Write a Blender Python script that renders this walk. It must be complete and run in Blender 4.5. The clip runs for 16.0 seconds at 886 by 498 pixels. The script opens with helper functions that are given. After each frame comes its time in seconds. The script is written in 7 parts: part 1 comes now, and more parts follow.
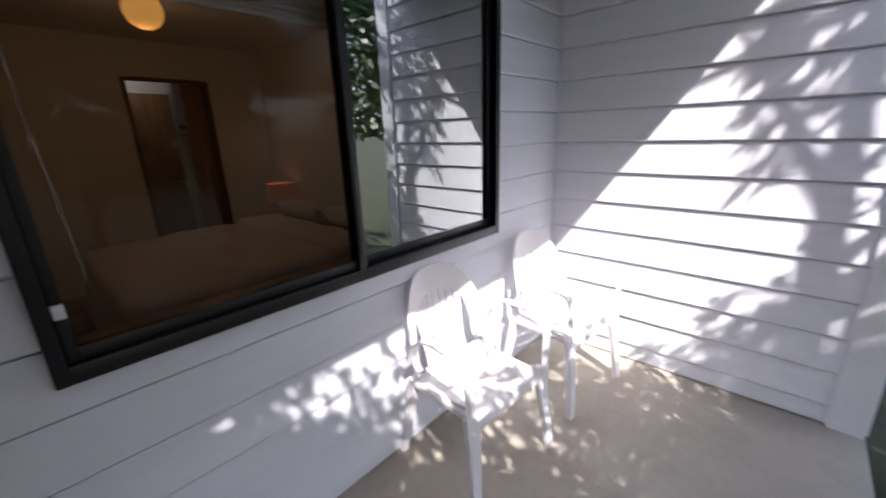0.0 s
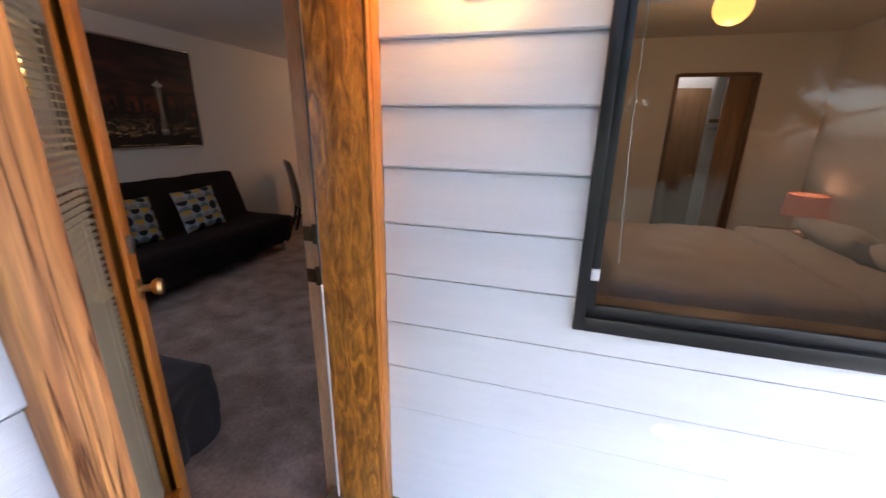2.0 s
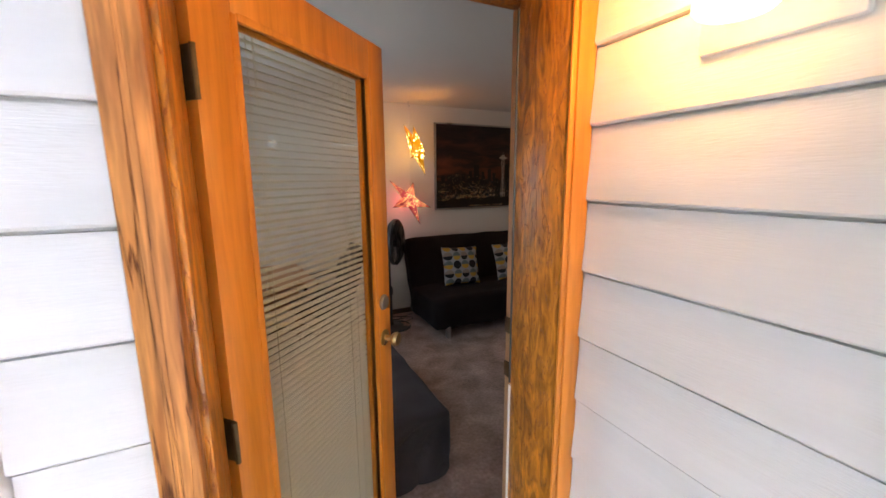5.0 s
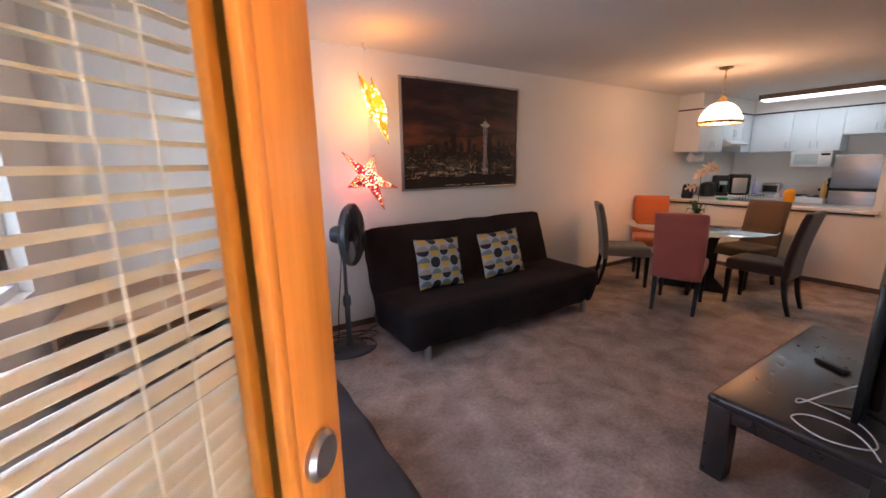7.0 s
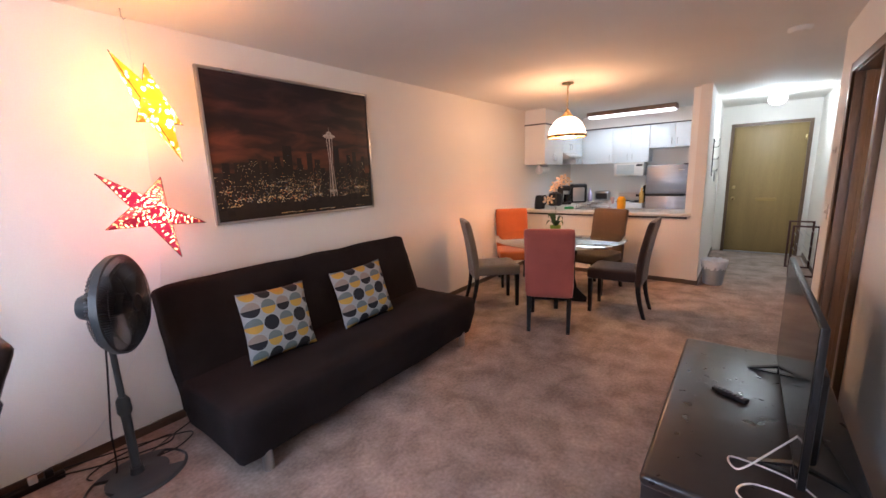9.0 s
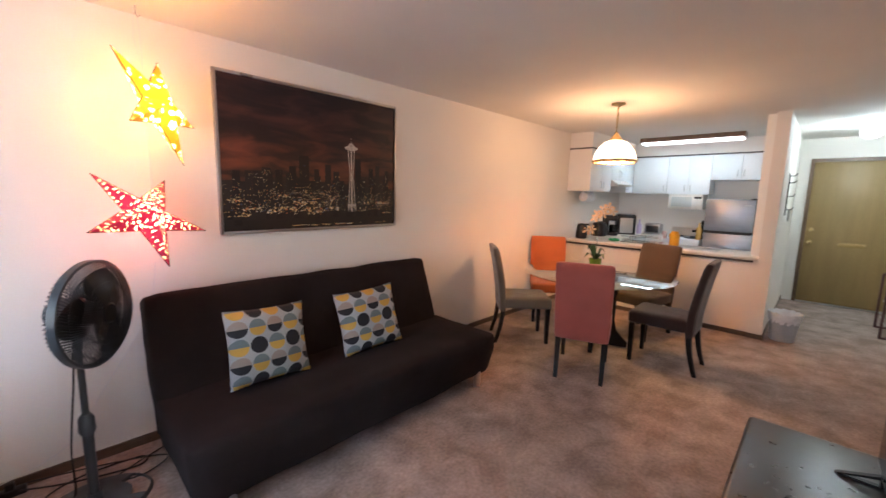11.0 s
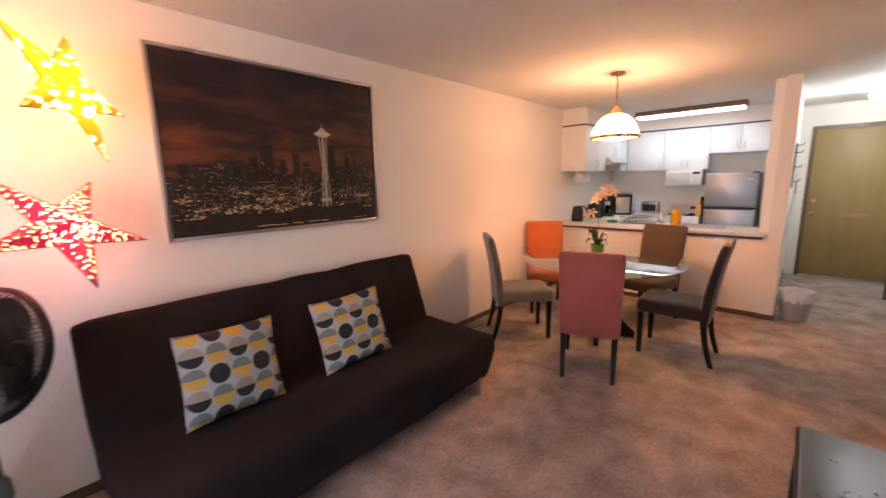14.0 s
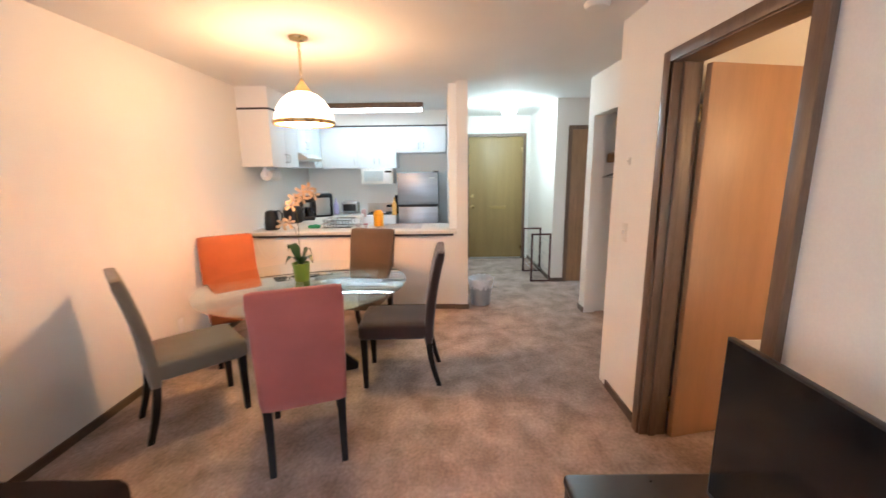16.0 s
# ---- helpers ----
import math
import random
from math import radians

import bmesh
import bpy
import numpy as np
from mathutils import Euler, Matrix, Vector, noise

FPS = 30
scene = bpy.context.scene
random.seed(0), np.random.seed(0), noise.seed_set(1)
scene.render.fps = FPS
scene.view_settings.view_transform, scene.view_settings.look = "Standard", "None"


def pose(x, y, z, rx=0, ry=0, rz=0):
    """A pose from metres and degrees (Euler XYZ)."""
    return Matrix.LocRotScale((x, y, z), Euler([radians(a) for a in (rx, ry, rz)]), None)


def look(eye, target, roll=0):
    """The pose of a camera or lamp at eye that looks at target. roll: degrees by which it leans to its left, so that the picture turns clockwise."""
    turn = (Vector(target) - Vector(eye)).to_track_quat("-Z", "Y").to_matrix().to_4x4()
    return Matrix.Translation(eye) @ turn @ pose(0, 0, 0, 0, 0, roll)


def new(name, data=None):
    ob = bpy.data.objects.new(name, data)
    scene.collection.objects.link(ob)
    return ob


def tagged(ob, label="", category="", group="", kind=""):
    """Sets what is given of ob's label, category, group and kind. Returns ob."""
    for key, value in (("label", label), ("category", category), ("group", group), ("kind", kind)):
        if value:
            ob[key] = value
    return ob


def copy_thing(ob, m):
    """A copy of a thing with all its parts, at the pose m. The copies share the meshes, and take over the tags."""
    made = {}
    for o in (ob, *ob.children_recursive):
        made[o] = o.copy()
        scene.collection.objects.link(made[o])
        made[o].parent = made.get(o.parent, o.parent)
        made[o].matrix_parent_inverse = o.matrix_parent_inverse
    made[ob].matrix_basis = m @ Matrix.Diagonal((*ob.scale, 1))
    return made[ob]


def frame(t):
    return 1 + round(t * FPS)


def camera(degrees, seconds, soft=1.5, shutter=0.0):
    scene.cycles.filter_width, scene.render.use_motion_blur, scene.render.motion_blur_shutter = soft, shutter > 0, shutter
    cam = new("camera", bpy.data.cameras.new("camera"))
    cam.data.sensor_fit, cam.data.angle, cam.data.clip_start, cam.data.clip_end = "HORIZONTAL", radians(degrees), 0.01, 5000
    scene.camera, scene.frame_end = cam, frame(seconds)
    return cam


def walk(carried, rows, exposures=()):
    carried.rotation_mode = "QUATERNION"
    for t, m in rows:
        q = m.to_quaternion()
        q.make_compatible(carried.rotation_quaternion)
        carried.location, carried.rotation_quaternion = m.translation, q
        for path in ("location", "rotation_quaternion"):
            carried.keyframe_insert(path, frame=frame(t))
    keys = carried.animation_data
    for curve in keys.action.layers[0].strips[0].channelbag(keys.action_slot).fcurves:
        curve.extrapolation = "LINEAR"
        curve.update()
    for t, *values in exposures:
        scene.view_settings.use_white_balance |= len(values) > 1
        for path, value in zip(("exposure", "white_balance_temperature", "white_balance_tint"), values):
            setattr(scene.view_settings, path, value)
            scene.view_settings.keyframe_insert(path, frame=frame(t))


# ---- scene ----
cam = camera(97.3, 16.0, 1.5, 0.3)
METRES, EYE, TILT, LEAN, TURN = 4.7, 1.54, 0.0, 0.0, 41.1
PATH = [
    (0, (1.174, 4.253, 1.459), (-0.119, 5.667, 0.885), -1.9),
    (0.5, (1.105, 4.263, 1.548), (-0.566, 5.253, 1.071), 0.4),
    (0.8, (1.097, 4.228, 1.538), (-0.739, 4.842, 1.033), -0.0),
    (1, (1.101, 4.199, 1.528), (-0.812, 4.561, 1.067), 1.3),
    (1.5, (1.114, 4.153, 1.505), (-0.807, 4.021, 0.965), 1.8),
    (2, (1.121, 4.137, 1.494), (-0.712, 3.602, 0.899), 1.0),
    (2.5, (1.075, 4.169, 1.5), (-0.633, 3.318, 0.899), 0.7),
    (3, (0.999, 4.254, 1.519), (-0.496, 3.05, 0.958), 0.9),
    (3.5, (0.921, 4.352, 1.549), (-0.315, 2.855, 1.067), 1.3),
    (4, (0.839, 4.468, 1.598), (-0.149, 2.769, 1.23), 1.3),
    (4.2, (0.83, 4.469, 1.612), (-0.112, 2.735, 1.287), 1.1),
    (6.3, (0.498, 3.666, 1.537), (-0.308, 1.883, 1.122), -1.5),
    (6.5, (0.47, 3.556, 1.5), (-0.379, 1.794, 1.085), -1.0),
    (7, (0.401, 3.342, 1.48), (-0.642, 1.69, 1.054), -0.8),
    (7.5, (0.279, 3.169, 1.475), (-0.904, 1.615, 1.044), -1.9),
    (8, (0.113, 3.006, 1.495), (-1.247, 1.607, 1.057), -2.7),
    (8.5, (0.008, 2.908, 1.518), (-1.492, 1.647, 1.118), -2.8),
    (8.7, (-0.036, 2.867, 1.518), (-1.579, 1.654, 1.134), -2.6),
    (10.8, (-0.469, 2.775, 1.516), (-1.959, 1.467, 1.25), 1.2),
    (11, (-0.461, 2.77, 1.521), (-1.886, 1.395, 1.242), 1.2),
    (11.5, (-0.442, 2.753, 1.512), (-1.738, 1.258, 1.22), 0.8),
    (12, (-0.392, 2.728, 1.531), (-1.557, 1.13, 1.231), 0.6),
    (12.5, (-0.348, 2.702, 1.544), (-1.401, 1.033, 1.219), 0.4),
    (13, (-0.329, 2.669, 1.545), (-1.38, 1.004, 1.191), -0.4),
    (13.5, (-0.447, 2.606, 1.525), (-1.677, 1.074, 1.155), -0.9),
    (14, (-0.711, 2.526, 1.533), (-2.164, 1.198, 1.184), -1.4),
    (14.3, (-0.873, 2.545, 1.525), (-2.455, 1.375, 1.166), -1.3),
    (14.5, (-0.93, 2.441, 1.542), (-2.598, 1.401, 1.173), -1.5),
    (15, (-1.138, 2.291, 1.544), (-2.977, 1.606, 1.156), -1.9),
    (15.5, (-1.386, 2.228, 1.533), (-3.311, 1.852, 1.139), -1.8),
    (16, (-1.662, 2.187, 1.532), (-3.624, 2.177, 1.143), -0.8),
]
walk(cam, [(t, look(eye, target, roll)) for t, eye, target, roll in PATH], exposures=[(0, 1.3, 6300, 22), (1, 2.55, 5900, 25), (1.5, 3.15, 5800, 22), (3, 3.9, 6300, 20), (4.2, 3.6, 6600, 17), (6.5, 4.75, 7400, 25), (7, 4.95, 6300, 26), (7.5, 5.15, 6300, 28), (8.5, 5.5, 6300, 28), (11, 5.55, 6300, 22), (13, 5.4, 7100, 32), (14.5, 5.85, 7100, 34), (16, 6.1, 5900, 14)])

# ---- light ----
SUN = Vector((1.0, -0.62, 1.41)).normalized()
world = bpy.data.worlds.new("world")
scene.world = world
world.use_nodes = True
wn = world.node_tree
sky = wn.nodes.new("ShaderNodeTexSky")
sky.sky_type = "NISHITA"
sky.sun_disc = False
sky.sun_elevation = math.asin(SUN.z)
sky.sun_rotation = math.atan2(SUN.x, SUN.y)
sky.air_density, sky.dust_density = 1.0, 1.5
wn.nodes["Background"].inputs["Strength"].default_value = 0.15
wn.links.new(sky.outputs[0], wn.nodes["Background"].inputs["Color"])


def lamp(name, kind, m, power, color, **more):
    data = bpy.data.lights.new(name, kind)
    data.energy, data.color = power, color
    if "size" in more:
        data.shape = "RECTANGLE"
        data.size, data.size_y = more["size"]
    if "radius" in more:
        data.shadow_soft_size = more["radius"]
    if "angle" in more:
        data.angle = radians(more["angle"])
    ob = new(name, data)
    ob.matrix_world = m
    return ob


lamp("sun", "SUN", look(SUN * 30, (0, 0, 0)), 5.0, (1.0, 0.95, 0.87), angle=0.5)
lamp("window_daylight", "AREA", look((1.24, 1.46, 1.5), (0, 1.30, 1.25)), 1.12, (0.60, 0.81, 1.0), size=(1.4, 1.15))
lamp("kitchen_tube_light", "AREA", pose(-7.15, 1.25, 2.335), 0.23, (0.62, 0.95, 1.0), size=(0.2, 1.2))
lamp("entry_bulb", "POINT", pose(-7.2, 3.09, 2.33), 0.8, (0.76, 0.97, 0.95), radius=0.07)
lamp("pendant_bulb", "POINT", pose(-4.53, 1.21, 1.95), 0.8, (1.0, 0.54, 0.24), radius=0.07)
lamp("bedroom_bulb", "POINT", pose(-2.2, 5.1, 2.0), 1.0, (1.0, 0.6, 0.28), radius=0.1)
lamp("bedside_bulb", "POINT", pose(-3.4, 6.4, 0.86), 0.2, (1.0, 0.5, 0.22), radius=0.04)
lamp("wall_lamp_bulb", "POINT", pose(0.11, 3.9, 1.95), 0.6, (1.0, 0.48, 0.12), radius=0.05)
# no fitting here: added to brighten the dressing space beyond the bedroom
lamp("closet_bulb", "POINT", pose(-4.7, 5.5, 2.3), 0.6, (1.0, 0.95, 0.85), radius=0.1)
# lamps outside the paper shades, added for the stars' glow on wall and ceiling
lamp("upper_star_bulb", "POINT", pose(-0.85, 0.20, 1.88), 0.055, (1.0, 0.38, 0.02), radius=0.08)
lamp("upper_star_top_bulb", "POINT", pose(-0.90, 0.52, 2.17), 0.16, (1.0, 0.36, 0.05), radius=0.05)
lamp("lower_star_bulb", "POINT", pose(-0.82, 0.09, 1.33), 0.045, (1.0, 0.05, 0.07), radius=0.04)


# ---- materials ----
def lin(c):
    return tuple(c) + (1.0,)


def material(name, color, rough=0.6, metal=0.0, vary=0.12, scale=3.0, grain=60.0, bump=0.1, stretch=(1, 1, 1), spec=0.5, second=None, fine=None, sheen=0.0, bump_scale=None, distort=0.0, object_vary=0.0):
    """Base colour with broad stains and fine grain, and a fine relief."""
    m = bpy.data.materials.new(name)
    m.use_nodes = True
    n, l = m.node_tree.nodes, m.node_tree.links
    b = n["Principled BSDF"]
    b.inputs["Metallic"].default_value = metal
    b.inputs["Specular IOR Level"].default_value = spec
    b.inputs["Sheen Weight"].default_value = sheen
    co = n.new("ShaderNodeTexCoord")
    mp = n.new("ShaderNodeMapping")
    mp.inputs["Scale"].default_value = stretch
    l.new(co.outputs["Object"], mp.inputs["Vector"])
    big = n.new("ShaderNodeTexNoise")
    big.inputs["Scale"].default_value, big.inputs["Detail"].default_value = scale, 5
    big.inputs["Distortion"].default_value = distort
    l.new(mp.outputs[0], big.inputs["Vector"])
    small = n.new("ShaderNodeTexNoise")
    small.inputs["Scale"].default_value, small.inputs["Detail"].default_value = grain, 4
    l.new(mp.outputs[0], small.inputs["Vector"])
    ramp = n.new("ShaderNodeValToRGB")
    ramp.color_ramp.elements[0].position, ramp.color_ramp.elements[1].position = 0.33, 0.67
    dark = second or tuple(v * (1 - vary) for v in color)
    ramp.color_ramp.elements[0].color = lin(dark)
    ramp.color_ramp.elements[1].color = lin(tuple(min(v * (1 + vary * 0.4), 0.95) for v in color))
    l.new(big.outputs["Fac"], ramp.inputs["Fac"])
    mix = n.new("ShaderNodeMix")
    mix.data_type, mix.blend_type = "RGBA", "MULTIPLY"
    mix.inputs["Factor"].default_value = 1.0
    l.new(ramp.outputs["Color"], mix.inputs["A"])
    r2 = n.new("ShaderNodeMapRange")
    r2.inputs["From Min"].default_value, r2.inputs["From Max"].default_value = 0.25, 0.75
    f = vary if fine is None else fine
    r2.inputs["To Min"].default_value, r2.inputs["To Max"].default_value = 1 - f, 1 + f * 0.3
    l.new(small.outputs["Fac"], r2.inputs["Value"])
    l.new(r2.outputs[0], mix.inputs["B"])
    out = mix.outputs["Result"]
    if object_vary:
        oi = n.new("ShaderNodeObjectInfo")
        r3 = n.new("ShaderNodeMapRange")
        r3.inputs["To Min"].default_value, r3.inputs["To Max"].default_value = 1 - object_vary, 1.0
        l.new(oi.outputs["Random"], r3.inputs["Value"])
        mo = n.new("ShaderNodeMix")
        mo.data_type, mo.blend_type = "RGBA", "MULTIPLY"
        mo.inputs["Factor"].default_value = 1.0
        l.new(out, mo.inputs["A"])
        l.new(r3.outputs[0], mo.inputs["B"])
        out = mo.outputs["Result"]
    l.new(out, b.inputs["Base Color"])
    rr = n.new("ShaderNodeMapRange")
    rr.inputs["To Min"].default_value, rr.inputs["To Max"].default_value = max(rough - 0.08, 0.02), min(rough + 0.08, 1)
    l.new(big.outputs["Fac"], rr.inputs["Value"])
    l.new(rr.outputs[0], b.inputs["Roughness"])
    if bump:
        bp = n.new("ShaderNodeBump")
        bp.inputs["Strength"].default_value, bp.inputs["Distance"].default_value = bump, 0.004
        if bump_scale:
            nb = n.new("ShaderNodeTexNoise")
            nb.inputs["Scale"].default_value, nb.inputs["Detail"].default_value = bump_scale, 3
            l.new(mp.outputs[0], nb.inputs["Vector"])
            l.new(nb.outputs["Fac"], bp.inputs["Height"])
        else:
            l.new(small.outputs["Fac"], bp.inputs["Height"])
        l.new(bp.outputs[0], b.inputs["Normal"])
    return m


def glow(name, color, strength):
    m = bpy.data.materials.new(name)
    m.use_nodes = True
    b = m.node_tree.nodes["Principled BSDF"]
    b.inputs["Base Color"].default_value = lin(color)
    b.inputs["Emission Color"].default_value = lin(color)
    b.inputs["Emission Strength"].default_value = strength
    return m


def glass(name, tint=(0.9, 0.95, 0.93), rough=0.0, gloss=1.0):
    """A thin pane: clear with a Fresnel-weighted mirror."""
    m = bpy.data.materials.new(name)
    m.use_nodes = True
    n, l = m.node_tree.nodes, m.node_tree.links
    n.remove(n["Principled BSDF"])
    out = n["Material Output"]
    tr = n.new("ShaderNodeBsdfTransparent")
    tr.inputs["Color"].default_value = lin(tint)
    gl = n.new("ShaderNodeBsdfGlossy")
    gl.inputs["Roughness"].default_value = rough
    gl.inputs["Color"].default_value = (0.9, 0.95, 0.95, 1)
    fr = n.new("ShaderNodeLayerWeight")
    fr.inputs["Blend"].default_value = 0.5
    pw = n.new("ShaderNodeMath")
    pw.operation = "POWER"
    pw.inputs[1].default_value = 4.0
    l.new(fr.outputs["Facing"], pw.inputs[0])
    mu = n.new("ShaderNodeMath")
    mu.operation = "MULTIPLY_ADD"
    mu.inputs[1].default_value, mu.inputs[2].default_value = 0.9 * gloss, 0.05 * gloss
    l.new(pw.outputs[0], mu.inputs[0])
    mx = n.new("ShaderNodeMixShader")
    l.new(mu.outputs[0], mx.inputs["Fac"])
    l.new(tr.outputs[0], mx.inputs[1])
    l.new(gl.outputs[0], mx.inputs[2])
    l.new(mx.outputs[0], out.inputs["Surface"])
    return m


SIDING = material("siding_paint", (0.74, 0.765, 0.82), 0.5, vary=0.04, scale=1.5, grain=7, bump=0.22, stretch=(1, 1, 9), bump_scale=34, fine=0.03)
TRIMW = material("white_trim_paint", (0.74, 0.76, 0.8), 0.5, vary=0.05, scale=3, grain=40, bump=0.08)
CONC = material("slab_concrete", (0.47, 0.43, 0.355), 0.75, vary=0.2, scale=1.6, grain=24, bump=0.12, fine=0.08)
WALL = material("cream_wall_paint", (0.76, 0.73, 0.68), 0.7, vary=0.04, scale=0.8, grain=120, bump=0.06)
# same wall paint, lightened in colour where the kitchen tube lights too little
WALL_BRIGHT = material("cream_wall_paint_brightened", (0.84, 0.85, 0.82), 0.6, vary=0.04, scale=0.8, grain=120, bump=0.06)
CEIL = material("ceiling_paint", (0.73, 0.71, 0.675), 0.85, vary=0.05, scale=1.0, grain=220, bump=0.3)
CARPET = material("carpet_pile", (0.45, 0.35, 0.305), 0.95, vary=0.34, scale=5.0, grain=48, bump=1.0, fine=0.3, spec=0.05, distort=0.35, bump_scale=330)
BASEB = material("brown_baseboard", (0.13, 0.085, 0.055), 0.5, vary=0.3, scale=4, grain=30, stretch=(1, 1, 6))
FIR = material("orange_fir_stain", (0.60, 0.215, 0.03), 0.33, vary=0.3, scale=3.5, grain=22, bump=0.12, stretch=(7, 7, 0.5), second=(0.5, 0.17, 0.018), distort=0.5, fine=0.12)
FIRJ = material("brown_stained_jamb", (0.68, 0.28, 0.035), 0.35, vary=0.3, scale=6.0, grain=30, bump=0.15, stretch=(3.5, 3.5, 1.0), second=(0.26, 0.09, 0.013), distort=2.2, fine=0.2)
RUSTIC = material("weathered_cedar_trim", (0.70, 0.30, 0.08), 0.55, vary=0.5, scale=4.5, grain=16, bump=0.5, stretch=(7, 7, 0.5), second=(0.36, 0.115, 0.022), distort=1.2)


def cracked(m, scale, stretch, depth):
    """Long dark checks along the grain, cut a little into the surface."""
    n, l = m.node_tree.nodes, m.node_tree.links
    b = n["Principled BSDF"]
    base = b.inputs["Base Color"].links[0].from_socket
    co, mp, no = n.new("ShaderNodeTexCoord"), n.new("ShaderNodeMapping"), n.new("ShaderNodeTexNoise")
    mp.inputs["Scale"].default_value = stretch
    no.inputs["Scale"].default_value, no.inputs["Detail"].default_value, no.inputs["Distortion"].default_value = scale, 4, 0.5
    l.new(co.outputs["Object"], mp.inputs["Vector"])
    l.new(mp.outputs[0], no.inputs["Vector"])
    r = n.new("ShaderNodeValToRGB")
    r.color_ramp.elements[0].position, r.color_ramp.elements[0].color = 0.484, (1, 1, 1, 1)
    r.color_ramp.elements[1].position, r.color_ramp.elements[1].color = 0.516, (1, 1, 1, 1)
    e = r.color_ramp.elements.new(0.5)
    e.color = (depth, depth * 0.6, depth * 0.45, 1)
    l.new(no.outputs["Fac"], r.inputs["Fac"])
    mx = n.new("ShaderNodeMix")
    mx.data_type, mx.blend_type = "RGBA", "MULTIPLY"
    mx.inputs["Factor"].default_value = 1.0
    l.new(base, mx.inputs["A"])
    l.new(r.outputs["Color"], mx.inputs["B"])
    l.new(mx.outputs["Result"], b.inputs["Base Color"])
    bp = n.new("ShaderNodeBump")
    bp.inputs["Strength"].default_value, bp.inputs["Distance"].default_value = 0.9, 0.004
    l.new(r.outputs["Color"], bp.inputs["Height"])
    l.new(bp.outputs[0], b.inputs["Normal"])


cracked(RUSTIC, 6.0, (8, 8, 0.22), 0.25)
cracked(FIRJ, 9.0, (5, 5, 1.2), 0.6)
BLACKAL = material("black_aluminium", (0.018, 0.018, 0.02), 0.35, metal=0.2, vary=0.15, scale=4, grain=50, bump=0.03)
GLASS = glass("window_glass", (0.8, 0.8, 0.8), gloss=0.22)
GLASS_R = glass("window_glass_outer", (0.5, 0.52, 0.52), gloss=7.0)
DOORGLASS = glass("door_glass", (0.93, 0.95, 0.93), gloss=0.5)
BLINDM = material("cream_blind_slat", (0.72, 0.67, 0.55), 0.45, vary=0.05, scale=3, grain=30, bump=0.0)
OAK = material("brown_oak_veneer", (0.30, 0.165, 0.075), 0.45, vary=0.22, scale=3, grain=30, bump=0.08, stretch=(8, 8, 0.6))
DOORV = material("tan_birch_door", (0.43, 0.24, 0.125), 0.4, vary=0.08, scale=2.2, grain=26, bump=0.05, stretch=(6, 6, 0.5))
ENTRYD = material("ochre_entry_door", (0.30, 0.20, 0.075), 0.45, vary=0.1, scale=2, grain=26, bump=0.05, stretch=(6, 6, 0.6))
FRAMEB = material("walnut_door_frame", (0.165, 0.098, 0.06), 0.4, vary=0.25, scale=4, grain=30, bump=0.08, stretch=(6, 6, 0.6))
SOFAM = material("charcoal_sofa_cloth", (0.023, 0.017, 0.017), 0.95, vary=0.3, scale=3, grain=320, bump=0.5, sheen=0.02, spec=0.04)
GREYCOVER = material("grey_slip_cloth", (0.032, 0.027, 0.030), 0.85, vary=0.35, scale=4, grain=200, bump=0.5, sheen=0.08, spec=0.2)
BLACKLEG = material("black_brown_wood", (0.006, 0.004, 0.0035), 0.45, spec=0.25, vary=0.2, scale=5, grain=60, bump=0.05)
ESPRESSO = material("espresso_table_wood", (0.030, 0.025, 0.025), 0.3, spec=0.6, vary=0.1, scale=18, grain=90, bump=0.04, stretch=(1, 1, 1))
LEATHER = material("dark_brown_leather", (0.014, 0.0075, 0.007), 0.3, vary=0.25, scale=6, grain=160, bump=0.35)
PLASTICB = material("black_plastic", (0.009, 0.0095, 0.011), 0.38, spec=0.35, vary=0.1, scale=6, grain=80, bump=0.03)
FANGREY = material("grey_fan_plastic", (0.045, 0.055, 0.06), 0.42, vary=0.12, scale=6, grain=80, bump=0.05)
METAL = material("brushed_steel", (0.5, 0.5, 0.5), 0.3, metal=1.0, vary=0.08, scale=3, grain=90, bump=0.03)
BRASS = material("aged_brass", (0.62, 0.46, 0.22), 0.28, metal=1.0, vary=0.15, scale=8, grain=60, bump=0.03)
WHITEPL = material("white_moulded_plastic", (0.80, 0.79, 0.80), 0.35, vary=0.04, scale=6, grain=120, bump=0.04)
CABW = material("white_cabinet_laminate", (0.74, 0.76, 0.77), 0.35, vary=0.03, scale=2, grain=60, bump=0.02)
COUNTER = material("cream_laminate_counter", (0.66, 0.62, 0.56), 0.3, vary=0.06, scale=8, grain=140, bump=0.02)
STEEL = material("grey_fridge_steel", (0.30, 0.32, 0.35), 0.33, metal=0.75, vary=0.1, scale=1.5, grain=90, bump=0.03, stretch=(1, 1, 12))
BLACKLINE = material("dark_trim_strip", (0.03, 0.02, 0.018), 0.5, vary=0.2)
BED = material("white_bed_linen", (0.64, 0.60, 0.62), 0.85, vary=0.06, scale=4, grain=180, bump=0.3, sheen=0.2)
SCREEN = material("black_screen_glass", (0.006, 0.006, 0.007), 0.12, vary=0.05, scale=3, grain=50, bump=0.0)
GRASSM = material("ground_soil", (0.06, 0.07, 0.03), 0.95, vary=0.5, scale=3, grain=60, bump=0.6)
LEAFM = material("green_leaf", (0.04, 0.10, 0.022), 0.5, vary=0.4, scale=8, grain=60, bump=0.05)
BARK = material("tree_bark", (0.11, 0.08, 0.055), 0.9, vary=0.4, scale=8, grain=60, bump=0.8)
CABLEB = material("black_cable", (0.012, 0.012, 0.012), 0.45, vary=0.1, bump=0.0)
